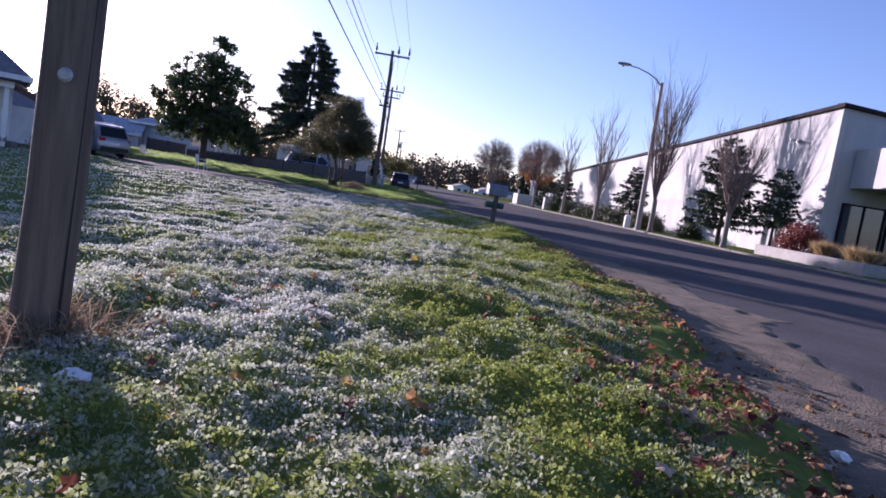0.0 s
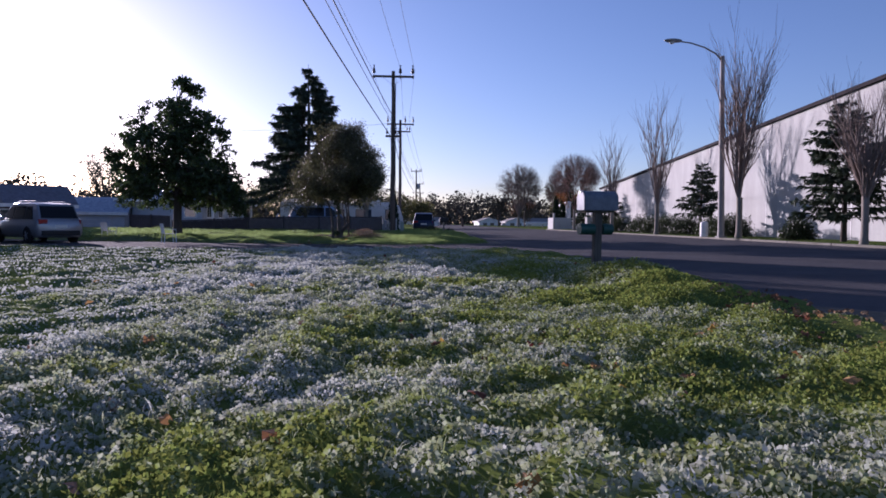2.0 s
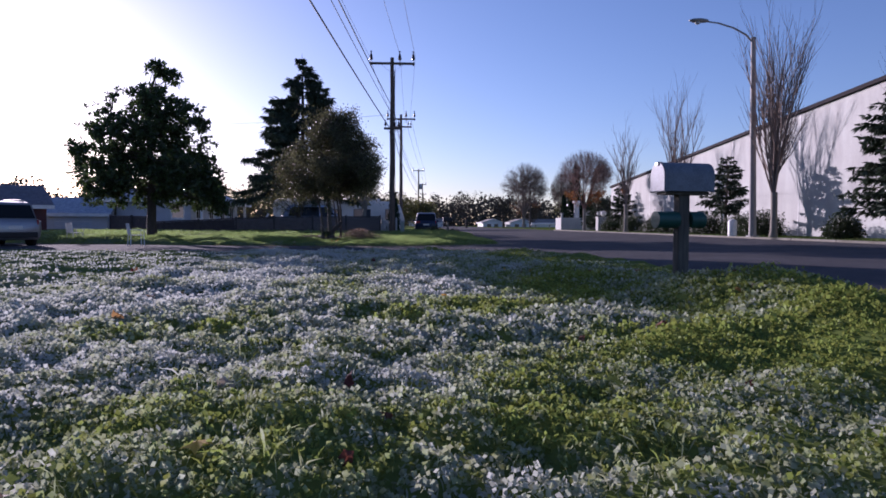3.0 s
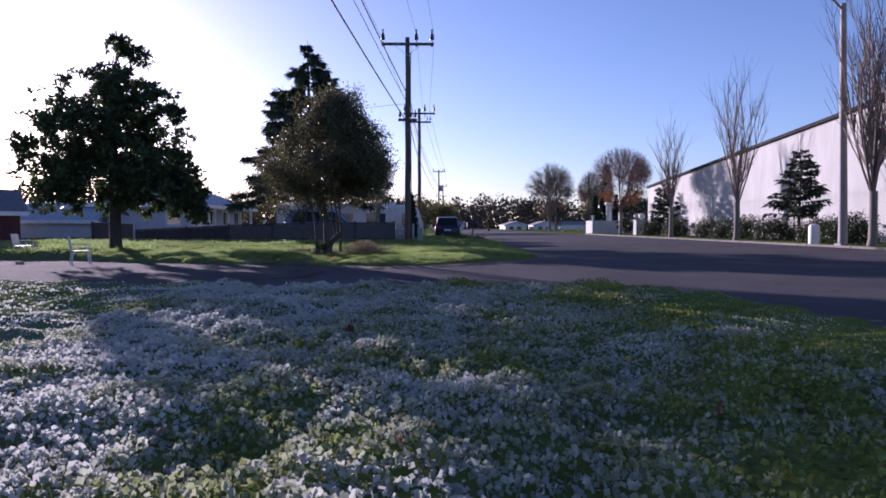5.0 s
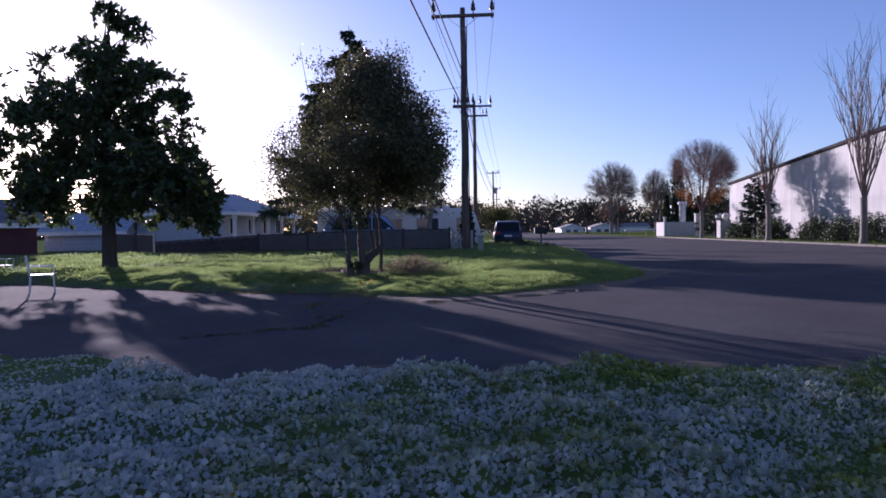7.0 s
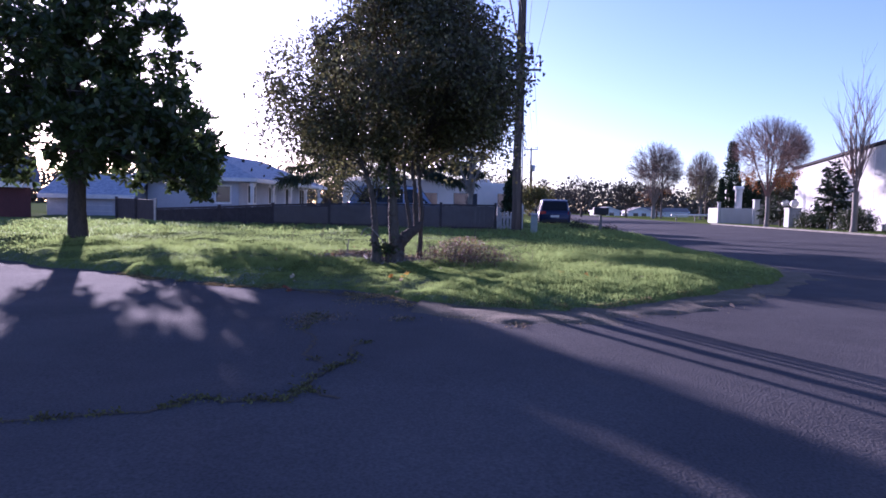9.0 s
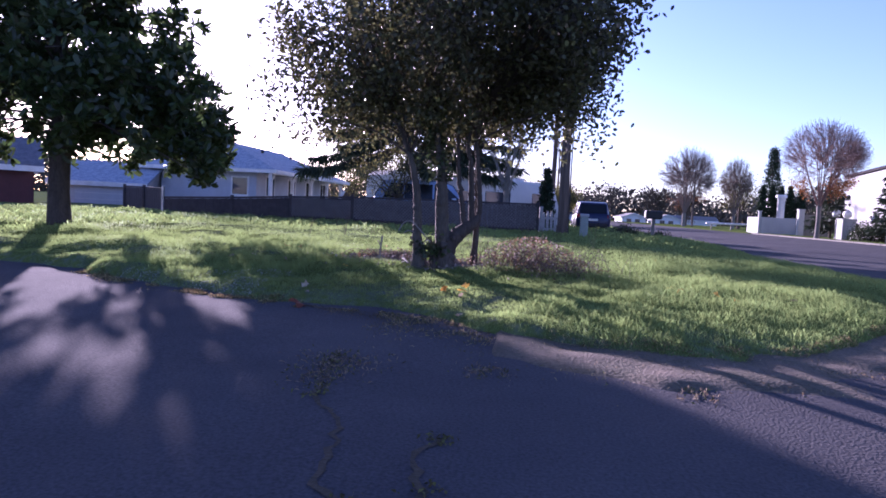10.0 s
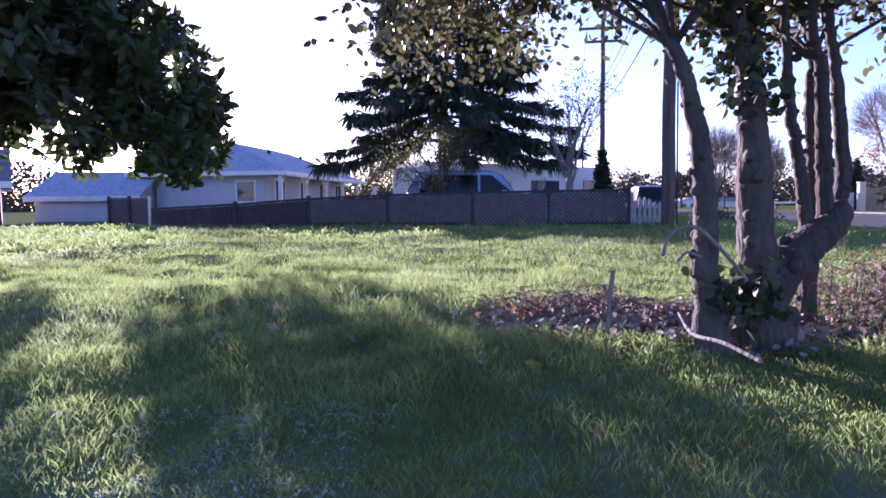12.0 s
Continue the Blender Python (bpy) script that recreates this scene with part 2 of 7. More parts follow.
class Geo:
    """Vertices and faces of one part."""

    def __init__(self):
        self.v, self.f = [], []

    def add(self, verts, faces):
        k = len(self.v)
        self.v += [tuple(p) for p in verts]
        self.f += [tuple(i + k for i in q) for q in faces]
        return self

    def box(self, x0, y0, z0, x1, y1, z1, m=None):
        p = [Vector((x, y, z)) for z in (z0, z1) for y in (y0, y1) for x in (x0, x1)]
        if m is not None:
            p = [m @ q for q in p]
        return self.add(p, [(0, 2, 3, 1), (4, 5, 7, 6), (0, 1, 5, 4), (2, 6, 7, 3), (0, 4, 6, 2), (1, 3, 7, 5)])

    def beam(self, a, b, w, h):
        """A square bar from a to b, w wide and h high."""
        a, b = Vector(a), Vector(b)
        d = b - a
        m = Matrix.Translation(a) @ d.to_track_quat("X", "Z").to_matrix().to_4x4()
        return self.box(0, -w / 2, -h / 2, d.length, w / 2, h / 2, m)

    def tube(self, pts, radii, n=8, cap=True):
        pts = [Vector(p) for p in pts]
        if not hasattr(radii, "__len__"):
            radii = [radii] * len(pts)
        rings, ref = [], None
        for i, p in enumerate(pts):
            d = (pts[min(i + 1, len(pts) - 1)] - pts[max(i - 1, 0)])
            if d.length < 1e-9:
                d = Vector((0, 0, 1))
            d.normalize()
            if ref is None:
                ref = d.orthogonal().normalized()
            ref = (ref - d * ref.dot(d))
            if ref.length < 1e-6:
                ref = d.orthogonal()
            ref.normalize()
            s = d.cross(ref)
            rings.append([p + (ref * math.cos(2 * math.pi * k / n) + s * math.sin(2 * math.pi * k / n)) * radii[i] for k in range(n)])
        faces = []
        for i in range(len(pts) - 1):
            for k in range(n):
                k2 = (k + 1) % n
                faces.append((i * n + k, i * n + k2, (i + 1) * n + k2, (i + 1) * n + k))
        if cap:
            faces.append(tuple(range(n - 1, -1, -1)))
            faces.append(tuple(range((len(pts) - 1) * n, len(pts) * n)))
        return self.add([p for r in rings for p in r], faces)

    def lathe(self, prof, n=16, m=None):
        """prof: (radius, height) pairs from bottom to top."""
        v = [Vector((r * math.cos(2 * math.pi * k / n), r * math.sin(2 * math.pi * k / n), z)) for r, z in prof for k in range(n)]
        if m is not None:
            v = [m @ p for p in v]
        f = [(i * n + k, i * n + (k + 1) % n, (i + 1) * n + (k + 1) % n, (i + 1) * n + k) for i in range(len(prof) - 1) for k in range(n)]
        f.append(tuple(range(n - 1, -1, -1)))
        f.append(tuple(range((len(prof) - 1) * n, len(prof) * n)))
        return self.add(v, f)

    def prism(self, poly, a, b, m=None):
        """poly: points in x, z; drawn out along y from a to b."""
        n = len(poly)
        v = [Vector((x, y, z)) for y in (a, b) for x, z in poly]
        if m is not None:
            v = [m @ p for p in v]
        f = [(k, (k + 1) % n, n + (k + 1) % n, n + k) for k in range(n)]
        f += [tuple(range(n - 1, -1, -1)), tuple(range(n, 2 * n))]
        return self.add(v, f)

    def loft(self, rings, cap=True):
        n = len(rings[0])
        f = [(i * n + k, i * n + (k + 1) % n, (i + 1) * n + (k + 1) % n, (i + 1) * n + k) for i in range(len(rings) - 1) for k in range(n)]
        if cap:
            f += [tuple(range(n - 1, -1, -1)), tuple(range((len(rings) - 1) * n, len(rings) * n))]
        return self.add([p for r in rings for p in r], f)


def mesh_of(name, geo, mat, bevel=0.0, smooth=False):
    me = bpy.data.meshes.new(name)
    me.from_pydata([tuple(p) for p in geo.v], [], geo.f)
    bm = bmesh.new()
    bm.from_mesh(me)
    bmesh.ops.recalc_face_normals(bm, faces=bm.faces)
    if bevel:
        sharp = [e for e in bm.edges if len(e.link_faces) == 2 and e.calc_face_angle(0) > 0.5]
        bmesh.ops.bevel(bm, geom=sharp, offset=bevel, segments=2, affect="EDGES", profile=0.6, clamp_overlap=True)
    bm.to_mesh(me)
    bm.free()
    me.materials.append(mat)
    if smooth:
        me.polygons.foreach_set("use_smooth", [True] * len(me.polygons))
        me.set_sharp_from_angle(angle=radians(40))
    return me


def part(name, geo, mat, parent=None, label="", bevel=0.0, smooth=False):
    ob = new(name, mesh_of(name, geo, mat, bevel, smooth))
    if parent:
        ob.parent = parent
    return tagged(ob, label=label)


def thing(name, at, label, category, group="", turn=0.0, kind=""):
    ob = new(name)
    ob.empty_display_size = 0.2
    ob.matrix_basis = pose(at[0], at[1], at[2], 0, 0, turn)
    return tagged(ob, label, category, group, kind)


def structure(name, geo, mat, label, category, bevel=0.0, smooth=False):
    return tagged(part(name, geo, mat, None, "", bevel, smooth), label, category, kind="structure")


def rough2(x, y, cell, seed=0):
    """Smooth value noise in the plane, 0 to 1, for arrays."""
    x, y = np.asarray(x, float) / cell + 1000.5, np.asarray(y, float) / cell + 1000.5
    i, j = np.floor(x).astype(np.int64), np.floor(y).astype(np.int64)
    u, w = x - i, y - j
    u, w = u * u * (3 - 2 * u), w * w * (3 - 2 * w)

    def h(a, b):
        k = (a * 374761393 + b * 668265263 + seed * 974711) & 0xFFFFFFFF
        k = ((k ^ (k >> 13)) * 1274126177) & 0xFFFFFFFF
        return ((k ^ (k >> 16)) & 0xFFFF) / 65535.0
    return (h(i, j) * (1 - u) + h(i + 1, j) * u) * (1 - w) + (h(i, j + 1) * (1 - u) + h(i + 1, j + 1) * u) * w


def kites(name, root, way, side, length, width, mat, bend=0.0):
    """One mesh of many leaves or blades: each a kite from root along way."""
    n = len(root)
    length, width = np.broadcast_to(length, n)[:, None], np.broadcast_to(width, n)[:, None]
    mid = root + way * length * 0.5
    tip = root + way * length
    if bend:
        drop = np.zeros((n, 3))
        drop[:, 2] = -1
        tip = tip + drop * length * bend
    v = np.stack([root, mid + side * width * 0.5, tip, mid - side * width * 0.5], 1).reshape(-1, 3)
    me = bpy.data.meshes.new(name)
    me.vertices.add(4 * n)
    me.vertices.foreach_set("co", v.ravel())
    me.loops.add(4 * n)
    me.loops.foreach_set("vertex_index", np.arange(4 * n, dtype=np.int32))
    me.polygons.add(n)
    me.polygons.foreach_set("loop_start", np.arange(0, 4 * n, 4, dtype=np.int32))
    me.update(calc_edges=True)
    me.materials.append(mat)
    return me


def unit(a):
    return a / np.maximum(np.linalg.norm(a, axis=1)[:, None], 1e-9)


def random_ways(rng, n, lift=0.0):
    d = rng.normal(size=(n, 3))
    d = unit(d)
    d[:, 2] += lift
    return unit(d)


def sides_of(rng, way):
    return unit(np.cross(way, random_ways(rng, len(way))))


def round_leaves(name, root, way, side, length, width, mat, cup):
    """One mesh of many small rounded, cupped leaves."""
    n = len(root)
    length, width = length[:, None], width[:, None]
    up = unit(np.cross(way, side))
    f = np.array([(0, 0, 0), (0.38, 0.46, 1), (0.80, 0.42, 1), (1, 0, 0.5), (0.80, -0.42, 1), (0.38, -0.46, 1)])
    v = np.stack([root + way * length * a + side * width * b + up * width * c * cup for a, b, c in f], 1).reshape(-1, 3)
    me = bpy.data.meshes.new(name)
    me.vertices.add(6 * n)
    me.vertices.foreach_set("co", v.ravel())
    me.loops.add(6 * n)
    me.loops.foreach_set("vertex_index", np.arange(6 * n, dtype=np.int32))
    me.polygons.add(n)
    me.polygons.foreach_set("loop_start", np.arange(0, 6 * n, 6, dtype=np.int32))
    me.update(calc_edges=True)
    me.materials.append(mat)
    return me

# ---- the ground ----
# The road runs along y; its left edge, and the two edges of the side drive, as polylines.
EDGE_Y = [-60, -10, 1.5, 2.5, 4.4, 5.7, 8, 11, 15, 19, 23.5, 26, 31, 33.5, 36, 45, 60, 90, 400]
EDGE_X = [4.4, 4.1, 4.4, 4.75, 5.3, 5.7, 6.3, 6.5, 6.8, 7.0, 7.0, 6.3, 5.6, 5.4, 6.1, 6.1, 6.2, 6.2, 6.2]
NEAR_X = [-40, -16, -10, -5.6, -4, -1.7, 0.0, 0.8, 1.2, 4, 6.5]
NEAR_Y = [36.3, 31.8, 29.8, 28.0, 27.3, 26.25, 25.45, 25.3, 25.75, 25.85, 25.6]
FAR_X = [-40, -16, -10.4, -6.7, -4.8, -4.1, -2.8, -2.3, -1.4, -0.74, 0.1, 0.92, 1.84, 2.64, 4.0, 5.2, 6.3]
FAR_Y = [48.0, 39.6, 36.9, 34.85, 33.9, 33.5, 32.65, 32.5, 32.35, 32.15, 31.75, 31.3, 31.3, 31.85, 33.4, 34.9, 37.0]
KERB_X = 19.2
FAR_SIDE = Matrix.Translation((1.5, 0, 0.15)) @ Matrix.Scale(1.16, 4) @ Matrix.Translation((-1.5, 0, 0))


def across(made_before):
    """Sets what was built since then on its plan across the road."""
    for ob in bpy.data.objects:
        if ob not in made_before and ob.parent is None:
            ob.matrix_basis = FAR_SIDE @ ob.matrix_basis


def paved(x, y):
    """How far inside the road or the drive, in metres; negative on grass."""
    wob = (rough2(x, y, 0.5, 3) - 0.5) * 0.30 + (rough2(x, y, 1.7, 4) - 0.5) * 0.35
    road = np.minimum(x - np.interp(y, EDGE_Y, EDGE_X) + wob, KERB_X + 0.5 - x)
    drive = np.minimum(y - np.interp(x, NEAR_X, NEAR_Y), np.interp(x, FAR_X, FAR_Y) - y) * 0.9 + wob
    drive = np.where(x < 7.2, drive, -9)
    return np.maximum(road, drive)


def asphalt_z(x, y):
    t = np.clip((x - 2.0) / 4.5, 0, 1)
    return 0.01 - 0.07 * t - 0.012 * np.maximum(0, -x) * (x > -14) - 0.168 * (x <= -14) + 0.19 * np.clip((x - 8.0) / 10.0, 0, 1) + (rough2(x, y, 1.6, 9) - 0.5) * 0.012


def grass_z(x, y):
    near = 0.09 + 0.016 * np.minimum(x, 0) * (x > -16) - 0.25 * (x <= -16)
    far = 0.14 + 0.010 * np.clip(y - 34, 0, 14) - 0.09 * np.clip(1 + paved(x, y) / 1.3, 0, 1)
    t = np.clip((y - 28) / 5.0, 0, 1)
    z = near * (1 - t) + far * t
    lump = (rough2(x, y, 1.1, 1) - 0.5) * 0.06 + (rough2(x, y, 0.40, 2) - 0.5) * 0.085 + (rough2(x, y, 0.19, 6) - 0.5) * 0.05
    lump = lump * (1 - 0.55 * t * np.clip((x + 2.2) / 1.2, 0, 1))
    knoll = 0.30 * np.exp(-((x - 5.45) / 0.75) ** 2 - ((y - 15.0) / 1.8) ** 2)
    mound = 0.05 * np.exp(-((x + 0.6) / 1.6) ** 2 - ((y - 34.8) / 1.3) ** 2)
    bank = 0.10 * np.exp(-((x - 3.2) / 0.9) ** 2) * (y < 10)
    fade = np.clip(1.2 - np.hypot(x, y - 20) / 90, 0, 1)
    z = z + (lump * 1.15 + knoll + bank + mound) * fade
    return np.where(x > 15, 0.20 + 0.2 * lump, z)


def ground_z(x, y):
    x, y = np.asarray(x, float), np.asarray(y, float)
    p = paved(x, y)
    g = grass_z(x, y)
    k = np.clip((p + 0.30) / 0.42, 0, 1)
    k = k * k * (3 - 2 * k)
    return g * (1 - k) + (asphalt_z(x, y) - 0.16) * k


def sheet(name, xs, ys, zf, mat, label, category, keep=None):
    X, Y = np.meshgrid(np.array(xs, float), np.array(ys, float))
    Z = zf(X, Y)
    nx, ny = len(xs), len(ys)
    idx = np.arange(nx * ny).reshape(ny, nx)
    q = np.stack([idx[:-1, :-1], idx[:-1, 1:], idx[1:, 1:], idx[1:, :-1]], -1).reshape(-1, 4)
    if keep is not None:
        c = keep(X, Y)
        q = q[(c.ravel()[q]).any(1)]
    me = bpy.data.meshes.new(name)
    me.vertices.add(nx * ny)
    me.vertices.foreach_set("co", np.stack([X, Y, Z], -1).ravel())
    me.loops.add(q.size)
    me.loops.foreach_set("vertex_index", q.ravel().astype(np.int32))
    me.polygons.add(len(q))
    me.polygons.foreach_set("loop_start", np.arange(0, q.size, 4, dtype=np.int32))
    me.polygons.foreach_set("use_smooth", np.ones(len(q), dtype=bool))
    me.update(calc_edges=True)
    me.materials.append(mat)
    return tagged(new(name, me), label, category, kind="structure")


def steps(*runs):
    out = []
    for a, b, d in runs:
        n = max(1, round((b - a) / d))
        out += [a + (b - a) * i / n for i in range(n)]
    return out + [runs[-1][1]]


GX = steps((-900, -100, 100), (-100, -30, 10), (-30, -8, 0.8), (-8, -1, 0.16), (-1, 5, 0.11), (5, 8, 0.16), (8, 22, 1.0), (22, 60, 6), (60, 900, 120))
GY = steps((-400, -50, 50), (-50, -4, 4), (-4, 27, 0.11), (27, 38, 0.16), (38, 52, 0.4), (52, 120, 4), (120, 300, 20), (300, 1500, 150))
ground = sheet("ground", GX, GY, ground_z, GROUND, "rough mown turf with frost and low hummocks", "ground")

RX = steps((-30, -10, 1.0), (-10, 19.5, 0.30))
RY = steps((-60, -4, 4), (-4, 60, 0.30), (60, 140, 4), (140, 420, 20))
road = sheet("road", RX, RY, asphalt_z, ASPHALT, "worn grey asphalt road and side drive with faint patches", "road",
             keep=lambda X, Y: (paved(X, Y) > -1.2) & (X < 19.5))



def shoulder_z(x, y):
    reach = 0.10 + 0.9 * rough2(x, y, 1.1, 16) * rough2(x, y, 0.28, 17) + 1.15 * np.clip((15 - y) / 3, 0, 1)
    reach = np.where((y > 24) & (x < 0.3), -0.3, np.where(y > 24, reach * 0.7 + 0.30 * (y > 29), reach))
    return asphalt_z(x, y) + np.clip((reach - paved(x, y)) * 0.12, -0.05, 0.022) + 0.02 * rough2(x, y, 0.2, 15) - 0.008


SX, SY = steps((-3, 9, 0.07)), steps((-4, 46, 0.07))
shoulder = sheet("shoulder", SX, SY, shoulder_z, SHOULDER, "strip of leafy dirt along the asphalt's ragged edge", "shoulder",
                 keep=lambda X, Y: (paved(X, Y) > -0.5) & (paved(X, Y) < 1.9) & ((Y < 24) | (X > 0.2)))

# kerb and planted strip on the far side of the road
KERB_SPAN = [(-40 + 3.0 * i, -37.04 + 3.0 * i) for i in range(42)]
g = Geo()
for a, b in KERB_SPAN:
    g.box(KERB_X, a, -0.2, KERB_X + 0.18, b, 0.22)
structure("kerb", g, material("worn_kerb_concrete", (0.23, 0.215, 0.19), rough=0.9, vary=0.4, scale=1.5, fine=60, bump=0.3, second=(0.14, 0.13, 0.10)), "pale concrete kerb along the road", "kerb", bevel=0.02)

# ---- trees and shrubs ----


def grow(geo, rng, p, d, length, radius, depth, spread, up, kids, tips, sides=5, shrink=0.62, thin=0.55, segs=4, wander=0.12):
    """A limb with its side limbs; collects the ends and ways of the last ones in tips."""
    pts, rad, ways = [Vector(p)], [radius], [Vector(d)]
    d = Vector(d).normalized()
    for i in range(segs):
        d = (d + Vector(rng.normal(size=3)) * wander + Vector((0, 0, up))).normalized()
        pts.append(pts[-1] + d * length / segs)
        rad.append(radius * (1 - (1 - thin) * (i + 1) / segs))
        ways.append(d.copy())
    geo.tube(pts, rad, sides if depth > 0 else 3, cap=False)
    if depth <= 0:
        tips += [(pts[k], ways[k]) for k in range(1, segs + 1)]
        return
    for j in range(kids):
        k = 1 + int(rng.random() * segs) if j else segs
        k = min(k, segs)
        ax = ways[k].orthogonal().normalized()
        ax.rotate(Matrix.Rotation(rng.random() * 2 * math.pi, 3, ways[k]))
        nd = (ways[k] * math.cos(spread) + ax * math.sin(spread) * (0.6 + 0.6 * rng.random())).normalized()
        grow(geo, rng, pts[k], nd, length * shrink * (0.75 + 0.5 * rng.random()), max(rad[k] * 0.62, 0.004), depth - 1, spread, up, kids, tips,
             max(3, sides - 1), shrink, thin, segs, wander)


def leaf_cloud(rng, centres, per, radius, length, width, mat, name, droop=0.0, lift=0.0, bend=0.2, oval=False):
    c = np.repeat(np.asarray(centres, float), per, 0)
    n = len(c)
    c = c + rng.normal(size=(n, 3)) * radius
    way = random_ways(rng, n, lift - droop)
    le = length * rng.uniform(0.65, 1.25, n)
    if oval:
        return round_leaves(name, c, way, sides_of(rng, way), le, width * rng.uniform(0.7, 1.2, n), mat, 0.15)
    return kites(name, c, way, sides_of(rng, way), le, width * rng.uniform(0.7, 1.2, n), mat, bend)


def leaf_part(name, me, parent, label=""):
    ob = new(name, me)
    ob.parent = parent
    return tagged(ob, label=label)


def bare_tree(at, height, crown, label, seed, mat=TWIG, bark=BARK_PALE, limbs=9, kids=6, tight=0.21, trunk=1.9, r=0.13, group="", leaves=None, depth=2, rise=0.11):
    """A leafless street tree: short trunk, upright limbs, fine twigs."""
    rng = np.random.default_rng(seed)
    t = thing("bare_tree", at, label, "tree", group)
    g = Geo()
    g.tube([(0, 0, -0.1), (0.01, 0, 0.25), (0.02, 0.01, trunk * 0.6), (0.0, 0.0, trunk)], [r * 1.5, r * 1.08, r, r * 1.05], 10)
    part("trunk", g, bark, t, smooth=True)
    g, tips = Geo(), []
    for i in range(limbs):
        a = 2 * math.pi * i / limbs + rng.random() * 0.5
        lean = tight * (0.25 + 0.9 * rng.random())
        d = (math.cos(a) * math.sin(lean), math.sin(a) * math.sin(lean), math.cos(lean))
        z = trunk * (0.82 + 0.2 * rng.random())
        grow(g, rng, (0, 0, z), d, (height - trunk) * (0.55 + 0.25 * rng.random()), r * 0.34, depth, 0.36, rise, kids, tips, sides=5, shrink=0.5, wander=0.06)
    part("crown_wood", g, mat, t)
    if leaves:
        m, count, zmax = leaves
        c = [p for p, _ in tips if p.z < zmax]
        if c:
            c = np.array([tuple(p) for p in c])[rng.integers(0, len(c), count)]
            leaf_part("leaves", leaf_cloud(rng, c, 2, 0.06, 0.09, 0.06, m, "leaves"), t, "withered leaves still hanging")
    return t


def dome_tree(at, height, half, label, seed, mat, group="", leaves=None, trunk=1.9, r=0.12, thick=1.0, dense=15):
    """A leafless street tree whose fine twigs end on a rounded crown."""
    rng = np.random.default_rng(seed)
    t = thing("bare_tree", at, label, "tree", group)
    g = Geo()
    g.tube([(0, 0, -0.1), (0.01, 0, 0.25), (0.02, 0.01, trunk * 0.6), (0, 0, trunk)], [r * 1.5, r * 1.08, r, r * 1.05], 10)
    part("trunk", g, BARK_PALE, t, smooth=True)
    zc, zh = (height + trunk + 0.2) / 2, (height - trunk - 0.2) / 2

    def shell(d, f):
        low = 1.0 if d.z > 0 else 1.0 + 0.35 * d.z
        return Vector((d.x * half * f * low, d.y * half * f * low, zc + d.z * zh * f))

    g, ends = Geo(), []
    for i in range(15):
        d = Vector(rng.normal(size=3))
        d.z = abs(d.z) * 0.9 + 0.05
        d.normalize()
        a, e = Vector((0, 0, trunk * rng.uniform(0.85, 1.0))), shell(d, 0.5)
        m = a.lerp(e, 0.5) + Vector((d.x, d.y, 0)) * 0.12
        g.tube([a, m, e], [r * 0.36, r * 0.26, r * 0.17], 5, cap=False)
        for j in range(13):
            d2 = (d + Vector(rng.normal(size=3)) * 0.45)
            d2.z = d2.z * 0.85 - 0.10
            d2.normalize()
            b = (m.lerp(e, rng.uniform(0.1, 1.0)))
            e2 = shell(d2, rng.uniform(0.70, 0.85))
            m2 = b.lerp(e2, 0.5) + Vector(rng.normal(size=3)) * 0.06
            g.tube([b, m2, e2], [0.017 * thick, 0.012 * thick, 0.008 * thick], 4, cap=False)
            for k in range(dense):
                d3 = (d2 + Vector(rng.normal(size=3)) * 0.16).normalized()
                c = m2.lerp(e2, rng.uniform(-0.3, 1.0))
                e3 = shell(d3, rng.uniform(0.84, 1.03)) + Vector((0, 0, 0.05))
                g.tube([c, c.lerp(e3, 0.5) + Vector(rng.normal(size=3)) * 0.04, e3], [0.007 * thick, 0.006 * thick, 0.004 * thick], 3, cap=False)
                ends.append(e3)
    part("crown_wood", g, mat, t)
    if leaves:
        m, count, zmax = leaves
        c = np.array([tuple(p) for p in ends if p.z < zmax])
        c = c[rng.integers(0, len(c), count)]
        leaf_part("leaves", leaf_cloud(rng, c, 2, 0.10, 0.09, 0.06, m, "leaves"), t, "withered leaves still hanging")
    return t


def lobe_points(rng, lobes, count):
    """Points near the surfaces of many round lobes."""
    vol = np.array([l[3] ** 2 for l in lobes])
    pick = rng.choice(len(lobes), count, p=vol / vol.sum())
    c = np.array([l[:3] for l in lobes])[pick]
    r = np.array([l[3] for l in lobes])[pick]
    d = unit(rng.normal(size=(count, 3)))
    rad = r * rng.uniform(0.35, 1.0, count) ** 0.5
    return c + d * rad[:, None], d


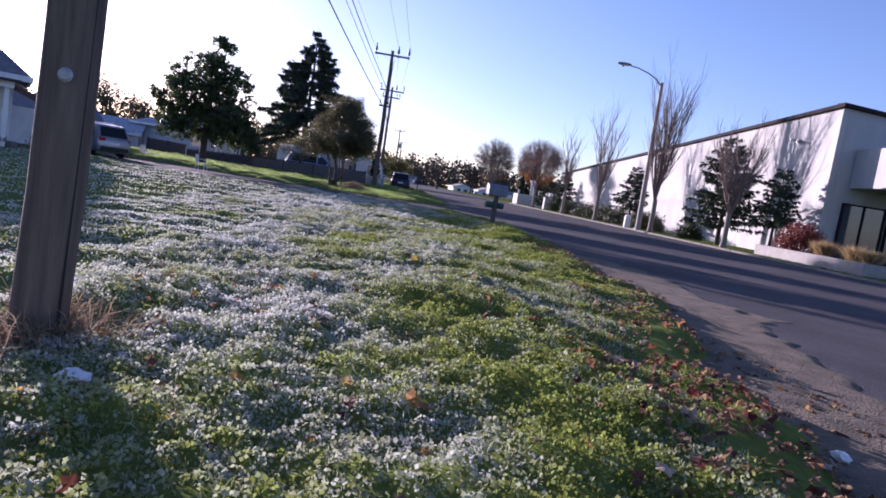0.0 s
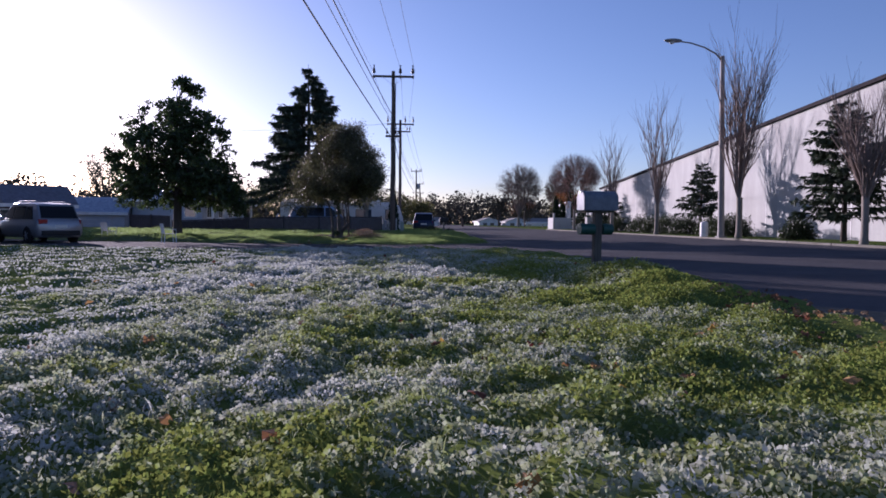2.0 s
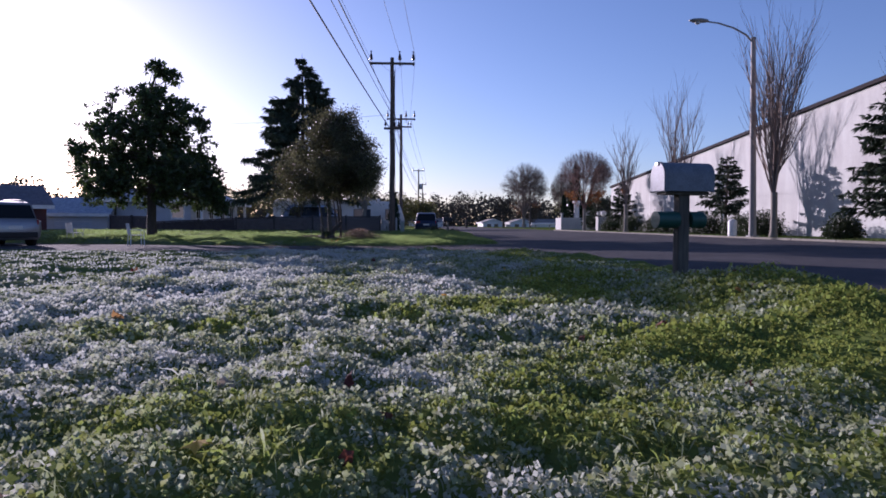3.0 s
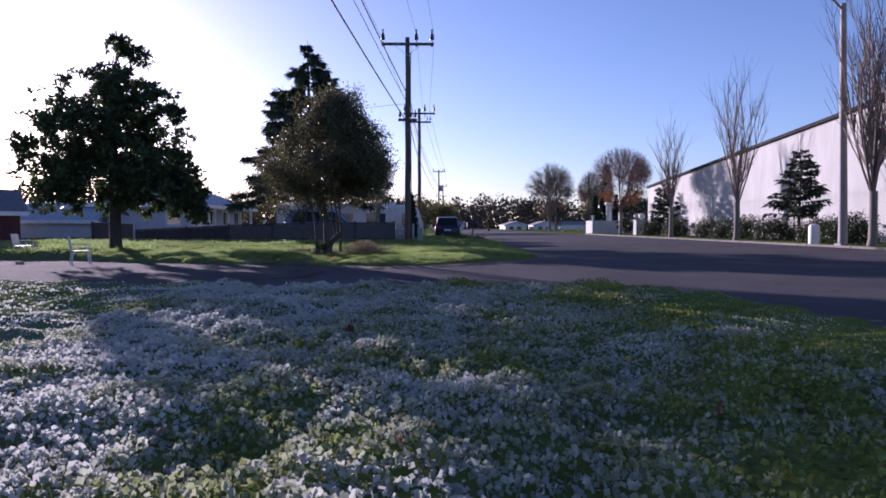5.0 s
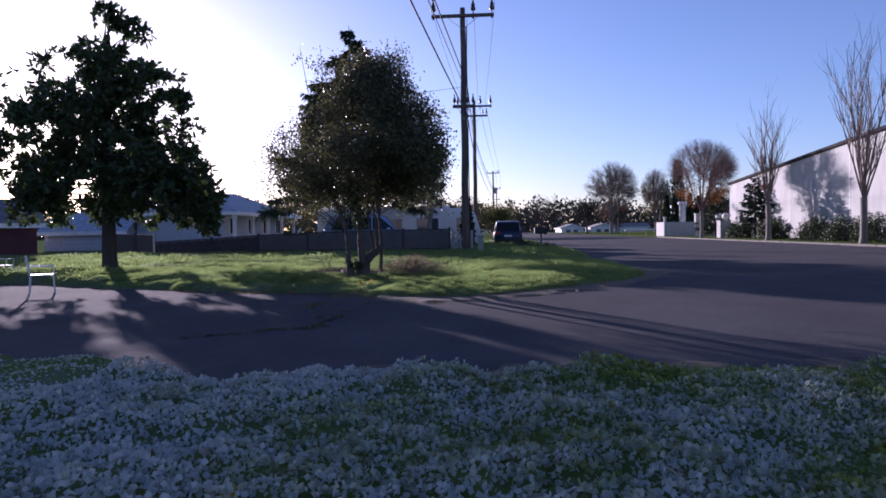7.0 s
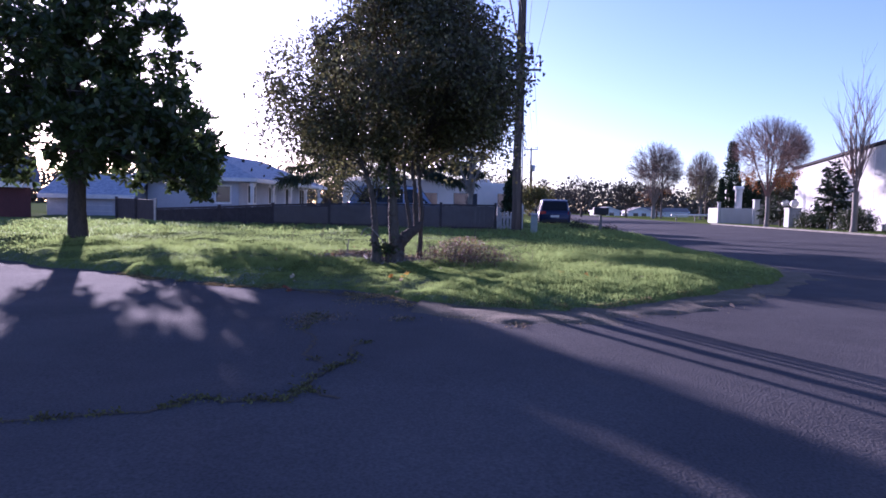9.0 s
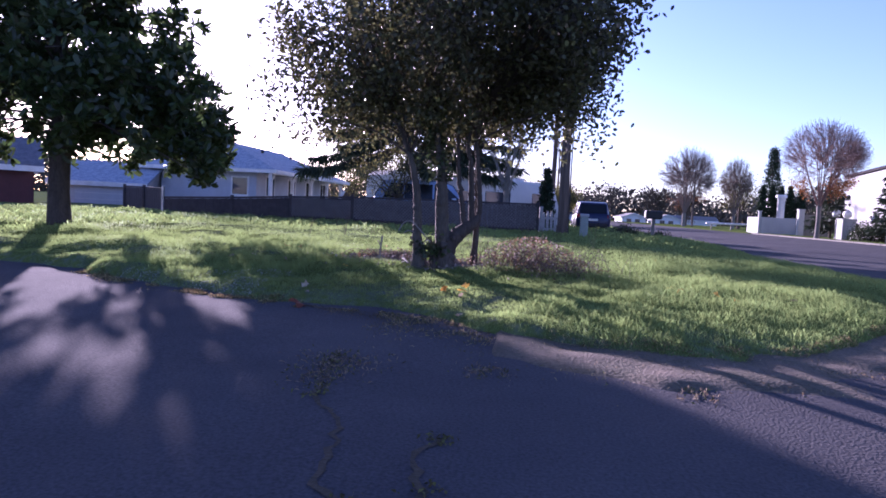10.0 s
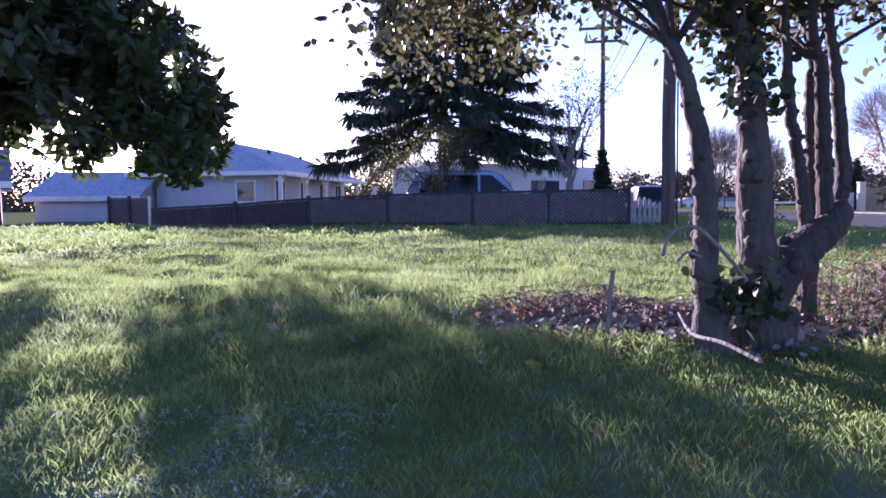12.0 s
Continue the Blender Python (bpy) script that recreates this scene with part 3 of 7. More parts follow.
def magnolia(at):
    rng = np.random.default_rng(11)
    t = thing("magnolia_tree", at, "dark evergreen magnolia with glossy leaves on open lawn", "tree")
    g = Geo()
    g.tube([(0.05, 0, -0.15), (0.02, 0, 0.12), (0, 0, 0.7), (0.02, 0.0, 1.5), (0.0, 0.05, 3.0), (-0.1, 0.0, 5.0), (0.1, 0, 6.6)], [0.30, 0.22, 0.19, 0.18, 0.13, 0.08, 0.03], 12)
    part("trunk", g, BARK_DARK, t, smooth=True)
    flat = [(-0.1, 6.95, 0.38), (0.75, 6.7, 0.34), (0.35, 6.95, 0.3), (-1.35, 5.75, 0.42), (-0.7, 5.8, 0.45), (0.0, 5.9, 0.6), (0.9, 5.35, 0.62), (1.6, 5.0, 0.5), (1.95, 4.75, 0.28),
            (-0.5, 4.9, 0.8), (-2.1, 4.35, 0.5), (-1.5, 4.7, 0.4), (-2.45, 3.5, 0.5), (-1.3, 3.8, 0.8), (0.3, 4.2, 0.95), (1.15, 4.3, 0.5), (-2.5, 2.5, 0.52), (-1.5, 2.7, 0.9),
            (0.4, 3.0, 1.1), (1.5, 2.9, 0.85), (2.35, 2.9, 0.55), (2.0, 2.1, 0.7), (2.6, 1.85, 0.42), (2.95, 1.45, 0.26), (-1.35, 2.2, 0.6), (-0.4, 2.4, 0.75), (0.7, 2.4, 0.75),
            (1.3, 2.0, 0.45), (-2.2, 2.05, 0.35), (-2.75, 2.9, 0.25), (1.55, 4.2, 0.2), (-2.7, 4.3, 0.45), (-2.2, 5.2, 0.35)]
    flat = [(x + 0.22 * min(1.0, max(0.0, z - 2.2)), z * 1.02, r) for x, z, r in flat]
    lobes = []
    for x, z, r in flat:
        lobes.append((x, rng.normal() * 0.15, z, r))
        half = 2.4 * math.sqrt(max(0.08, 1 - ((z - 2.8) / 4.4) ** 2)) - r * 0.5
        for k in (-1, 1):
            yy = k * half * rng.uniform(0.4, 0.95)
            lobes.append((min(x * 0.85 + rng.normal() * 0.15, 2.85 - 0.5 * yy - r * 0.8), yy, z + rng.normal() * 0.15 + (0.45 if k > 0 and z < 2.6 else 0), r * 0.8))
    lobes += [(2.8, -0.4, 2.6, 0.36), (3.0, -0.2, 1.35, 0.34), (3.2, -0.4, 1.1, 0.24), (2.15, 1.4, 1.45, 0.34), (1.1, 2.3, 1.7, 0.45), (1.9, 1.5, 1.9, 0.45), (1.1, 3.9, 1.7, 0.5), (1.2, 3.7, 2.4, 0.5), (1.0, 3.8, 3.1, 0.45), (1.6, 2.8, 2.0, 0.45), (1.5, 2.9, 2.8, 0.42), (0.7, 3.6, 3.7, 0.4)]
    low = [(2.7, 0.7, 1.2, 0.22), (2.4, 1.4, 1.9, 0.3), (2.5, 0.3, 1.95, 0.33), (2.45, 1.0, 2.2, 0.34), (2.3, 1.8, 2.3, 0.38)]
    lobes += low
    lobes += [(1.4, 1.2, 1.45, 0.35), (0.3, 1.8, 1.6, 0.4), (-0.9, 1.3, 1.6, 0.4), (0.8, -1.0, 1.65, 0.35), (-0.6, -1.2, 1.7, 0.35), (-1.6, 0.2, 1.6, 0.4), (1.8, 0.4, 1.5, 0.3), (-0.3, 0.6, 1.7, 0.35), (-2.2, -0.5, 1.7, 0.4), (2.1, 0.9, 4.0, 0.45), (1.7, 0.6, 5.4, 0.4)]
    # full low boughs on one flank, and one long bough on the other
    for i, (o, z, r) in enumerate([(0.3, 1.85, 0.4), (0.8, 1.85, 0.4), (1.3, 1.9, 0.4), (1.8, 1.6, 0.4), (1.15, 1.65, 0.3), (2.1, 2.2, 0.45), (1.6, 2.3, 0.45), (-2.5, 3.7, 0.5), (-2.4, 4.2, 0.45), (-2.1, 3.4, 0.5)]):
        d = 0.7 if i % 2 else -0.6
        lobes.append((o * 0.824 - d * 0.566, o * 0.566 + d * 0.824, z, r))
    g = Geo()
    for x, y, z, r in lobes:
        s = Vector((0, 0.02, min(6.0, max(1.95, z * 0.7 + 0.75))))
        e = Vector((x, y, z))
        mid = s.lerp(e, 0.5) + Vector((rng.normal() * 0.1, rng.normal() * 0.1, 0.22))
        g.tube([s, s.lerp(mid, 0.5) + Vector((0, 0, 0.06)), mid, e], [0.034, 0.027, 0.02, 0.007], 5, cap=False)
    part("crown_wood", g, BARK_DARK, t)
    c, d = lobe_points(rng, lobes + low, 5600)
    gap = rough2(c[:, 0] + 0.6 * c[:, 1] + 20, c[:, 2] - 0.3 * c[:, 1], 0.42, 41)
    c, d = c[gap > 0.29], d[gap > 0.29]
    way0 = unit(d * 0.7 + random_ways(rng, len(c), 0.5) * 0.8)
    root = np.repeat(c, 7, 0)
    w0 = np.repeat(way0, 7, 0)
    way = unit(w0 * 0.45 + random_ways(rng, len(root)))
    me = round_leaves("leaves", root, way, sides_of(rng, way), rng.uniform(0.13, 0.24, len(root)), rng.uniform(0.06, 0.10, len(root)), MAG_LEAF, 0.12)
    leaf_part("leaves", me, t)
    return t


def holly(at):
    rng = np.random.default_rng(23)
    t = thing("holly_tree", at, "many-stemmed dark green holly with red berries amid grass", "tree")
    # each stem: its course from the ground up, then its girth at the foot, at head height and at the tip
    stems = [([(-0.02, -0.35, -0.25), (-0.02, -0.35, 0.13), (-0.04, -0.35, 0.29), (-0.04, -0.35, 0.48), (-0.05, -0.35, 0.64), (-0.07, -0.35, 0.83), (-0.11, -0.34, 1.02), (-0.16, -0.33, 1.18), (-0.28, -0.28, 1.45), (-0.6, -0.1, 2.1), (-1.2, 0.2, 3.6)], 0.080, 0.062, 0.018, BARK),
             ([(0.26, -0.17, -0.25), (0.25, -0.17, 0.07), (0.23, -0.17, 0.27), (0.21, -0.17, 0.47), (0.20, -0.17, 0.67), (0.19, -0.17, 0.84), (0.18, -0.17, 1.01), (0.15, -0.17, 1.21), (0.10, -0.16, 1.5), (-0.03, -0.1, 2.1), (-0.2, 0.1, 4.3)], 0.128, 0.098, 0.02, BARK),
             ([(0.24, -0.15, 0.08), (0.29, -0.15, 0.20), (0.36, -0.14, 0.30), (0.46, -0.12, 0.40), (0.55, -0.09, 0.47), (0.61, -0.05, 0.54)], 0.135, 0.118, 0.07, BARK_DARK),
             ([(0.45, -0.09, 0.40), (0.45, -0.08, 0.50), (0.43, -0.08, 0.65), (0.40, -0.08, 0.82), (0.37, -0.08, 1.02), (0.35, -0.08, 1.25), (0.34, -0.06, 1.5), (0.35, 0.1, 2.6), (0.3, 0.3, 4.0)], 0.046, 0.036, 0.012, BARK_DARK),
             ([(0.54, -0.06, 0.43), (0.53, -0.06, 0.67), (0.52, -0.06, 0.87), (0.50, -0.06, 1.17), (0.47, -0.05, 1.5), (0.7, 0.1, 2.7), (0.9, 0.3, 3.8)], 0.052, 0.042, 0.014, BARK_DARK),
             ([(0.61, -0.03, 0.50), (0.62, -0.02, 0.72), (0.60, -0.02, 0.98), (0.57, -0.02, 1.23), (0.57, 0.0, 1.6), (1.0, 0.2, 2.6), (1.6, 0.3, 3.4)], 0.048, 0.036, 0.01, BARK_DARK),
             ([(0.56, 0.20, -0.25), (0.58, 0.18, 0.40), (0.57, 0.18, 0.79), (0.55, 0.18, 1.06), (0.53, 0.18, 1.4), (0.4, 0.5, 2.2), (0.3, 0.8, 3.4)], 0.050, 0.040, 0.015, BARK_DARK)]
    ends = []
    for pts, r0, r1, r2, bark in stems:
        P = [Vector(p) for p in pts]
        p2 = []
        for i in range(len(P) - 1):
            a0, a1, a2, a3 = P[max(0, i - 1)], P[i], P[i + 1], P[min(len(P) - 1, i + 2)]
            for k in range(9):
                w = k / 9
                p2.append(0.5 * ((2 * a1) + (a2 - a0) * w + (2 * a0 - 5 * a1 + 4 * a2 - a3) * w * w + (3 * a1 - a0 - 3 * a2 + a3) * w ** 3))
        p2.append(P[-1])
        rr = []
        for i, q in enumerate(p2):
            f = i / (len(p2) - 1)
            flare = 0.5 * math.exp(-max(0.0, q.z) / 0.12) if P[0].z < -0.2 else 0.0
            rr.append(0.72 * (r0 + (r1 - r0) * min(1, f / 0.45) if f < 0.45 else r1 + (r2 - r1) * (f - 0.45) / 0.55) * (1 + flare) * rng.uniform(0.98, 1.03))
            if 0 < i < len(p2) - 1:
                p2[i] = q + Vector(rng.normal(size=3)) * 0.003
        g = Geo()
        g.tube(p2, rr, 14)
        for k in range(14):
            j = int(rng.uniform(0.08, 0.6) * len(p2))
            o = Vector(rng.normal(size=3))
            o.z = 0.15
            o = o.normalized() * rr[j]
            g.tube([p2[j] + o * 0.5, p2[j] + o * 1.05, p2[j] + o * 1.28], [rr[j] * 0.5, rr[j] * 0.42, rr[j] * 0.16], 7)
        q = np.array(g.v)
        lump = rough2(q[:, 0] * 1.3 + q[:, 1] * 0.9, q[:, 2], 0.035, 61) + rough2(q[:, 1] - q[:, 0] * 0.5, q[:, 2], 0.09, 62) - 1.0
        q[:, :2] += lump[:, None] * 0.005 * np.sin(q[:, :2] * 60)
        g.v = [tuple(w) for w in q]
        part("stem", g, bark, t, smooth=True)
        ends += [p2[int(len(p2) * f)] for f in (0.6, 0.72, 0.85, 0.97)]
    # crown
    n = 4100
    u = rng.uniform(-1, 1, (n * 3, 3))
    k = (u ** 2).sum(1)
    u = u[(k < 1) & (k > 0.10)][:n]
    z = 2.72 + u[:, 2] * np.where(u[:, 2] > 0, 1.78, 1.22)
    shape = np.where(z < 2.2, 0.92 + 0.10 * (z - 1.4), np.clip(1.0 - 0.05 * (z - 2.2) - 0.24 * np.clip(z - 2.6, 0, 3), 0.35, 1))
    tw = np.stack([u[:, 0] * 2.12 * shape, 0.2 + u[:, 1] * 2.2 * shape, z + 0.14 * u[:, 0]], 1)
    ang = np.arctan2(u[:, 1], u[:, 0])
    bulge = 0.74 + 0.52 * rough2(ang * 1.6 + 9, z * 1.4, 0.8, 71)
    tw[:, :2] = tw[:, :2] * bulge[:, None] + np.array([0.38, 0.0])
    tw[:, 2] += (rough2(tw[:, 0] + 3, tw[:, 1], 0.7, 72) - 0.5) * 0.7 * np.clip(u[:, 2], 0, 1)
    dent = rough2(tw[:, 0] * 1.0 + 7, tw[:, 2] * 1.3 + tw[:, 1] * 0.7, 0.75, 8)
    tuft = rough2(tw[:, 0] - 0.5 * tw[:, 1] + 11, tw[:, 2] + 0.6 * tw[:, 1], 0.27, 81)
    tw = tw[(dent > 0.33) & (tuft > 0.34)]
    main = len(tw)
    # the skirt of low twigs hanging on both sides
    skirt = np.stack([rng.uniform(-1.7, -0.7, 170), rng.uniform(-1.3, 1.5, 170), rng.uniform(1.45, 2.3, 170)], 1)
    arm = np.stack([rng.uniform(0.9, 1.95, 230), rng.uniform(-0.8, 0.9, 230), rng.uniform(1.4, 2.5, 230)], 1)
    skirt = np.vstack([skirt, arm[rough2(arm[:, 0] + 15, arm[:, 2] + arm[:, 1], 0.4, 76) > 0.38]])
    tw = np.vstack([tw, skirt[rough2(skirt[:, 0] + 5, skirt[:, 2] + skirt[:, 1], 0.4, 75) > 0.35]])
    g = Geo()
    for p in list(tw[:main:3]) + list(tw[main::14]):
        p = Vector(p)
        e = min(ends, key=lambda q: (q - p).length + (0.6 if q.z > p.z else 0))
        bow = 0.05 + 0.10 * (e - p).length
        g.tube([e, e.lerp(p, 0.3) + Vector((rng.normal() * 0.06, rng.normal() * 0.06, bow * 0.8)), e.lerp(p, 0.65) + Vector((rng.normal() * 0.08, rng.normal() * 0.08, bow)), p], [0.015, 0.011, 0.008, 0.004], 4, cap=False)
    for i in range(90):
        a = rng.uniform(0, 6.28)
        b = Vector((0.25 + math.cos(a) * 1.3 * rng.random(), 0.2 + math.sin(a) * 1.3 * rng.random(), 3.6 + 0.5 * rng.random()))
        e = b + Vector((rng.normal() * 0.25, rng.normal() * 0.25, rng.uniform(0.5, 1.0)))
        g.tube([b, e], [0.01, 0.003], 3, cap=False)
        tw = np.vstack([tw, [tuple(b.lerp(e, 0.75))]])
    part("crown_wood", g, BARK_DARK, t)
    leaf_part("leaves", leaf_cloud(rng, tw, 24, 0.115, 0.060, 0.036, HOLLY_LEAF, "leaves", lift=0.1, oval=True), t)
    low = tw[(tw[:, 2] < 2.6) & (tw[:, 1] < 1.2)]
    leaf_part("leaves", leaf_cloud(rng, low[rng.integers(0, len(low), 150)], 9, 0.12, 0.06, 0.04, OLIVE, "leaves", droop=0.3, oval=True), t, "yellowing lower leaves")
    # ivy climbing the thickest stem
    climb = [Vector(stems[1][0][6]).lerp(Vector(stems[1][0][9]), k / 40) for k in range(41)] + [Vector(stems[1][0][2]).lerp(Vector(stems[0][0][2]), 0.3 + k / 30) + Vector((0, -0.06, -0.1)) for k in range(12)]
    climb = np.array([tuple(q) for q in climb])[rng.integers(0, 53, 260)]
    turn = rng.uniform(0, 6.28, 260)
    climb[:, 0] += np.cos(turn) * 0.075
    climb[:, 1] += np.sin(turn) * 0.075
    leaf_part("ivy", leaf_cloud(rng, climb, 4, 0.05, 0.052, 0.046, SHRUB, "ivy", droop=0.4, oval=True), t, "dark green ivy climbing the stem")
    berry = leaf_part("berry", leaf_cloud(rng, tw[rng.integers(0, len(tw), 90)], 5, 0.07, 0.016, 0.014, BERRY, "berry", bend=0), t, "red berries")
    tagged(berry, kind="stuff")
    return t


def spruce(at, height, reach, seed, label, low=2.2, name="spruce_tree", thick=1.0, droop=0.35, group="", per=26, whorl=0.42, boughs=6):
    rng = np.random.default_rng(seed)
    t = thing(name, at, label, "tree", group)
    g = Geo()
    g.tube([(0, 0, -0.1), (0, 0, height * 0.3), (0.05, 0, height * 0.7), (0, 0, height)], [height * 0.022, height * 0.016, height * 0.009, 0.01], 9)
    part("trunk", g, BARK_DARK, t, smooth=True)
    g, R, W, L = Geo(), [], [], []
    g.tube([(0, 0, low - 0.1), (0.02, 0, height * 0.6), (0, 0, height)], [height * 0.006, height * 0.004, 0.006], 5, cap=False)
    z = low
    while z < height - 0.15:
        f = (z - low) / (height - low)
        ln0 = reach * (1 - f) ** (0.92 if droop > 0.2 else 0.75) * (0.75 + 0.25 * min(1, f * 5 + 0.6)) + 0.12
        for k in range(boughs if f < 0.8 else 4):
            a = rng.uniform(0, 2 * math.pi)
            ln = ln0 * rng.uniform(0.6, 1.15)
            rise = 0.25 + 0.5 * f
            out = Vector((math.cos(a), math.sin(a), 0))
            pts = []
            for i in range(5):
                s = i / 4
                pts.append(Vector((0, 0, z)) + out * ln * s + Vector((0, 0, ln * (rise * s * 0.5 - droop * 1.6 * s * s + droop * 0.85 * s ** 3.5))))
            g.tube(pts, [0.014 * ln + 0.008, 0.010 * ln + 0.006, 0.006 * ln + 0.005, 0.006, 0.003], 4, cap=False)
            m = int(per * (0.4 + ln))
            for q in range(m):
                s = rng.uniform(0.12, 1.0) ** 0.8
                i = min(3, int(s * 4))
                p = pts[i].lerp(pts[i + 1], s * 4 - i)
                side = out.cross(Vector((0, 0, 1))) * rng.normal() * 0.7
                if droop > 0.2:
                    w = (out * rng.uniform(0.1, 0.9) + side * 0.55 + Vector((0, 0, rng.uniform(-2.2, 0.1)))).normalized()
                else:
                    w = (out * 0.5 + side + Vector((0, 0, rng.uniform(-0.5, 0.08)))).normalized()
                R.append(p)
                W.append(w)
                L.append(rng.uniform(0.10, 0.52 if droop > 0.2 else 0.40) * thick * (0.45 + 0.55 * min(1, ln)))
        z += whorl * rng.uniform(0.75, 1.2)
    part("crown_wood", g, BARK_DARK, t)
    R, W, L = np.array(R), np.array(W), np.array(L)
    R3, W3, L3 = np.repeat(R, 3, 0), np.repeat(W, 3, 0), np.repeat(L, 3)
    W3 = unit(W3 + rng.normal(size=W3.shape) * 0.25)
    leaf_part("needles", kites("needles", R3, W3, sides_of(rng, W3), L3, (0.03 if droop > 0.2 else 0.05) * thick + L3 * 0.08, NEEDLE, 0.1), t)
    return t


def bush(at, sx, sy, h, label, seed, mat=SHRUB, leaf=0.07, count=2600, name="shrub", group=""):
    rng = np.random.default_rng(seed)
    t = thing(name, at, label, "shrub", group)
    g = Geo()
    for i in range(14):
        a = rng.uniform(0, 6.28)
        e = (math.cos(a) * sx * 0.4 * rng.random(), math.sin(a) * sy * 0.4 * rng.random(), h * rng.uniform(0.5, 0.9))
        g.tube([(e[0] * 0.2, e[1] * 0.2, -0.05), (e[0] * 0.6, e[1] * 0.6, e[2] * 0.5), e], [0.022, 0.014, 0.005], 5, cap=False)
    part("stem_wood", g, BARK_DARK, t)
    d = unit(rng.normal(size=(count // 8, 3)))
    d[:, 2] = np.abs(d[:, 2])
    lump = 0.72 + 0.4 * rough2(d[:, 0] * 3 + seed, d[:, 1] * 3 + d[:, 2] * 2, 0.7, seed)
    c = d * lump[:, None] * rng.uniform(0.55, 1.0, len(d))[:, None] * np.array([sx / 2, sy / 2, h]) + np.array([0, 0, 0.02])
    leaf_part("leaves", leaf_cloud(rng, c, 8, 0.07 * max(1, h), leaf, leaf * 0.6, mat, "leaves", lift=0.2), t)
    return t


def column_tree(at, h, w, seed, label, mat=CEDAR, group="", name="cypress_tree", taper=0.6):
    """A narrow, upright evergreen."""
    rng = np.random.default_rng(seed)
    t = thing(name, at, label, "tree", group)
    g = Geo()
    g.tube([(0, 0, -0.1), (0, 0, h * 0.9)], [w * 0.10, 0.02], 6)
    part("trunk", g, BARK_DARK, t)
    n = int(700 * min(2, h / 4))
    z = rng.uniform(0.03, 1, n)
    r = w / 2 * np.minimum(1, (1 - z) * 2.2 * taper + 0.12) * np.minimum(1, z * 6 + 0.5) * rng.uniform(0.6, 1.08, n)
    a = rng.uniform(0, 6.283, n)
    c = np.stack([np.cos(a) * r, np.sin(a) * r, z * h], 1)
    leaf_part("foliage", leaf_cloud(rng, c, 5, 0.05 * w, 0.20, 0.09, mat, "foliage", lift=0.9, bend=0), t)
    return t


def broad_tree(at, h, w, seed, label, mat, leafy=1.0, trunk=0.25, name="broadleaf_tree", clump=0.9, leaf=0.22, bark=BARK_DARK):
    """A spreading tree, in leaf or thinly leaved."""
    rng = np.random.default_rng(seed)
    t = thing(name, at, label, "tree")
    g, tips = Geo(), []
    tz = h * trunk
    g.tube([(0, 0, -0.2), (0, 0, tz * 0.5), (0, 0, tz * 1.1)], [h * 0.035, h * 0.026, h * 0.024], 8)
    part("trunk", g, bark, t)
    g = Geo()
    for i in range(7):
        a = i * 0.9 + rng.random() * 0.5
        lean = rng.uniform(0.15, 0.95) * min(1.2, w / h * 1.3)
        d = (math.cos(a) * math.sin(lean), math.sin(a) * math.sin(lean), math.cos(lean))
        grow(g, rng, (0, 0, tz * rng.uniform(0.8, 1.1)), d, h * 0.42, h * 0.014, 2, 0.6, 0.03, 4, tips, sides=4, shrink=0.55, wander=0.16)
    part("crown_wood", g, bark, t)
    if leafy:
        c = np.array([tuple(p) for p, _ in tips])
        c = c[rng.random(len(c)) < leafy]
        if len(c):
            leaf_part("leaves", leaf_cloud(rng, c, 6, clump * 0.36, leaf * 0.8, leaf * 0.55, mat, "leaves"), t)
    return t


magnolia((-8.6, 38.5, 0.13))
holly((-0.71, 34.72, 0.24))
spruce((-5.3, 56.5, 0.2), 12.5, 5.3, 5, "tall dark spruce with drooping boughs behind the fence", low=3.2, droop=0.45, per=50, thick=1.2, whorl=0.41, boughs=6)

# street trees in the strip before the white building
before = set(bpy.data.objects)
ROW = "street trees along the kerb"
bare_tree((17.6, 45.4, 0.05), 7.0, 2, "tall upright leafless street tree with pale trunk", 31, group=ROW, tight=0.30, limbs=11)
bare_tree((17.6, 54.3, 0.05), 6.9, 2, "slim upright leafless street tree", 32, group=ROW, limbs=8, leaves=(AUTUMN, 160, 3.0))
bare_tree((17.7, 35.6, 0.05), 7.9, 2, "tall upright leafless street tree beside the lamp", 33, group=ROW, limbs=17, tight=0.34, kids=7, rise=0.15)
dome_tree((17.2, 64.0, 0.05), 7.0, 2.5, "dense round-crowned leafless tree with some brown leaves", 34, TWIG_RED, ROW, leaves=(AUTUMN, 900, 3.4))
bare_tree((17.5, 27.0, 0.05), 5.0, 2, "bushy leafless street tree", 35, group=ROW, limbs=17, tight=0.60, kids=8, rise=0.15, trunk=1.6, r=0.11)
spruce((18.6, 29.6, 0.05), 5.4, 2.0, 41, "dark bushy spruce against the white wall", low=0.9, droop=0.12, name="young_spruce", per=15, whorl=0.17)
spruce((18.9, 42.2, 0.05), 4.2, 1.3, 42, "small dark spruce with uneven boughs", low=1.2, droop=0.1, name="young_spruce", per=15, whorl=0.17)
spruce((19.3, 26.4, 0.05), 3.9, 1.0, 43, "dark young spruce before the white wall", low=1.3, droop=0.1, name="young_spruce", per=14, whorl=0.17)
spruce((19.0, 59.5, 0.05), 4.0, 1.3, 44, "dark young spruce in the planted strip", low=0.5, droop=0.1, name="young_spruce", per=14, whorl=0.17)
spruce((19.2, 67.0, 0.05), 4.2, 1.2, 45, "dark young spruce in the planted strip", low=0.4, droop=0.1, name="young_spruce", per=14, whorl=0.17)
HEDGE = "clipped shrubs along the wall"
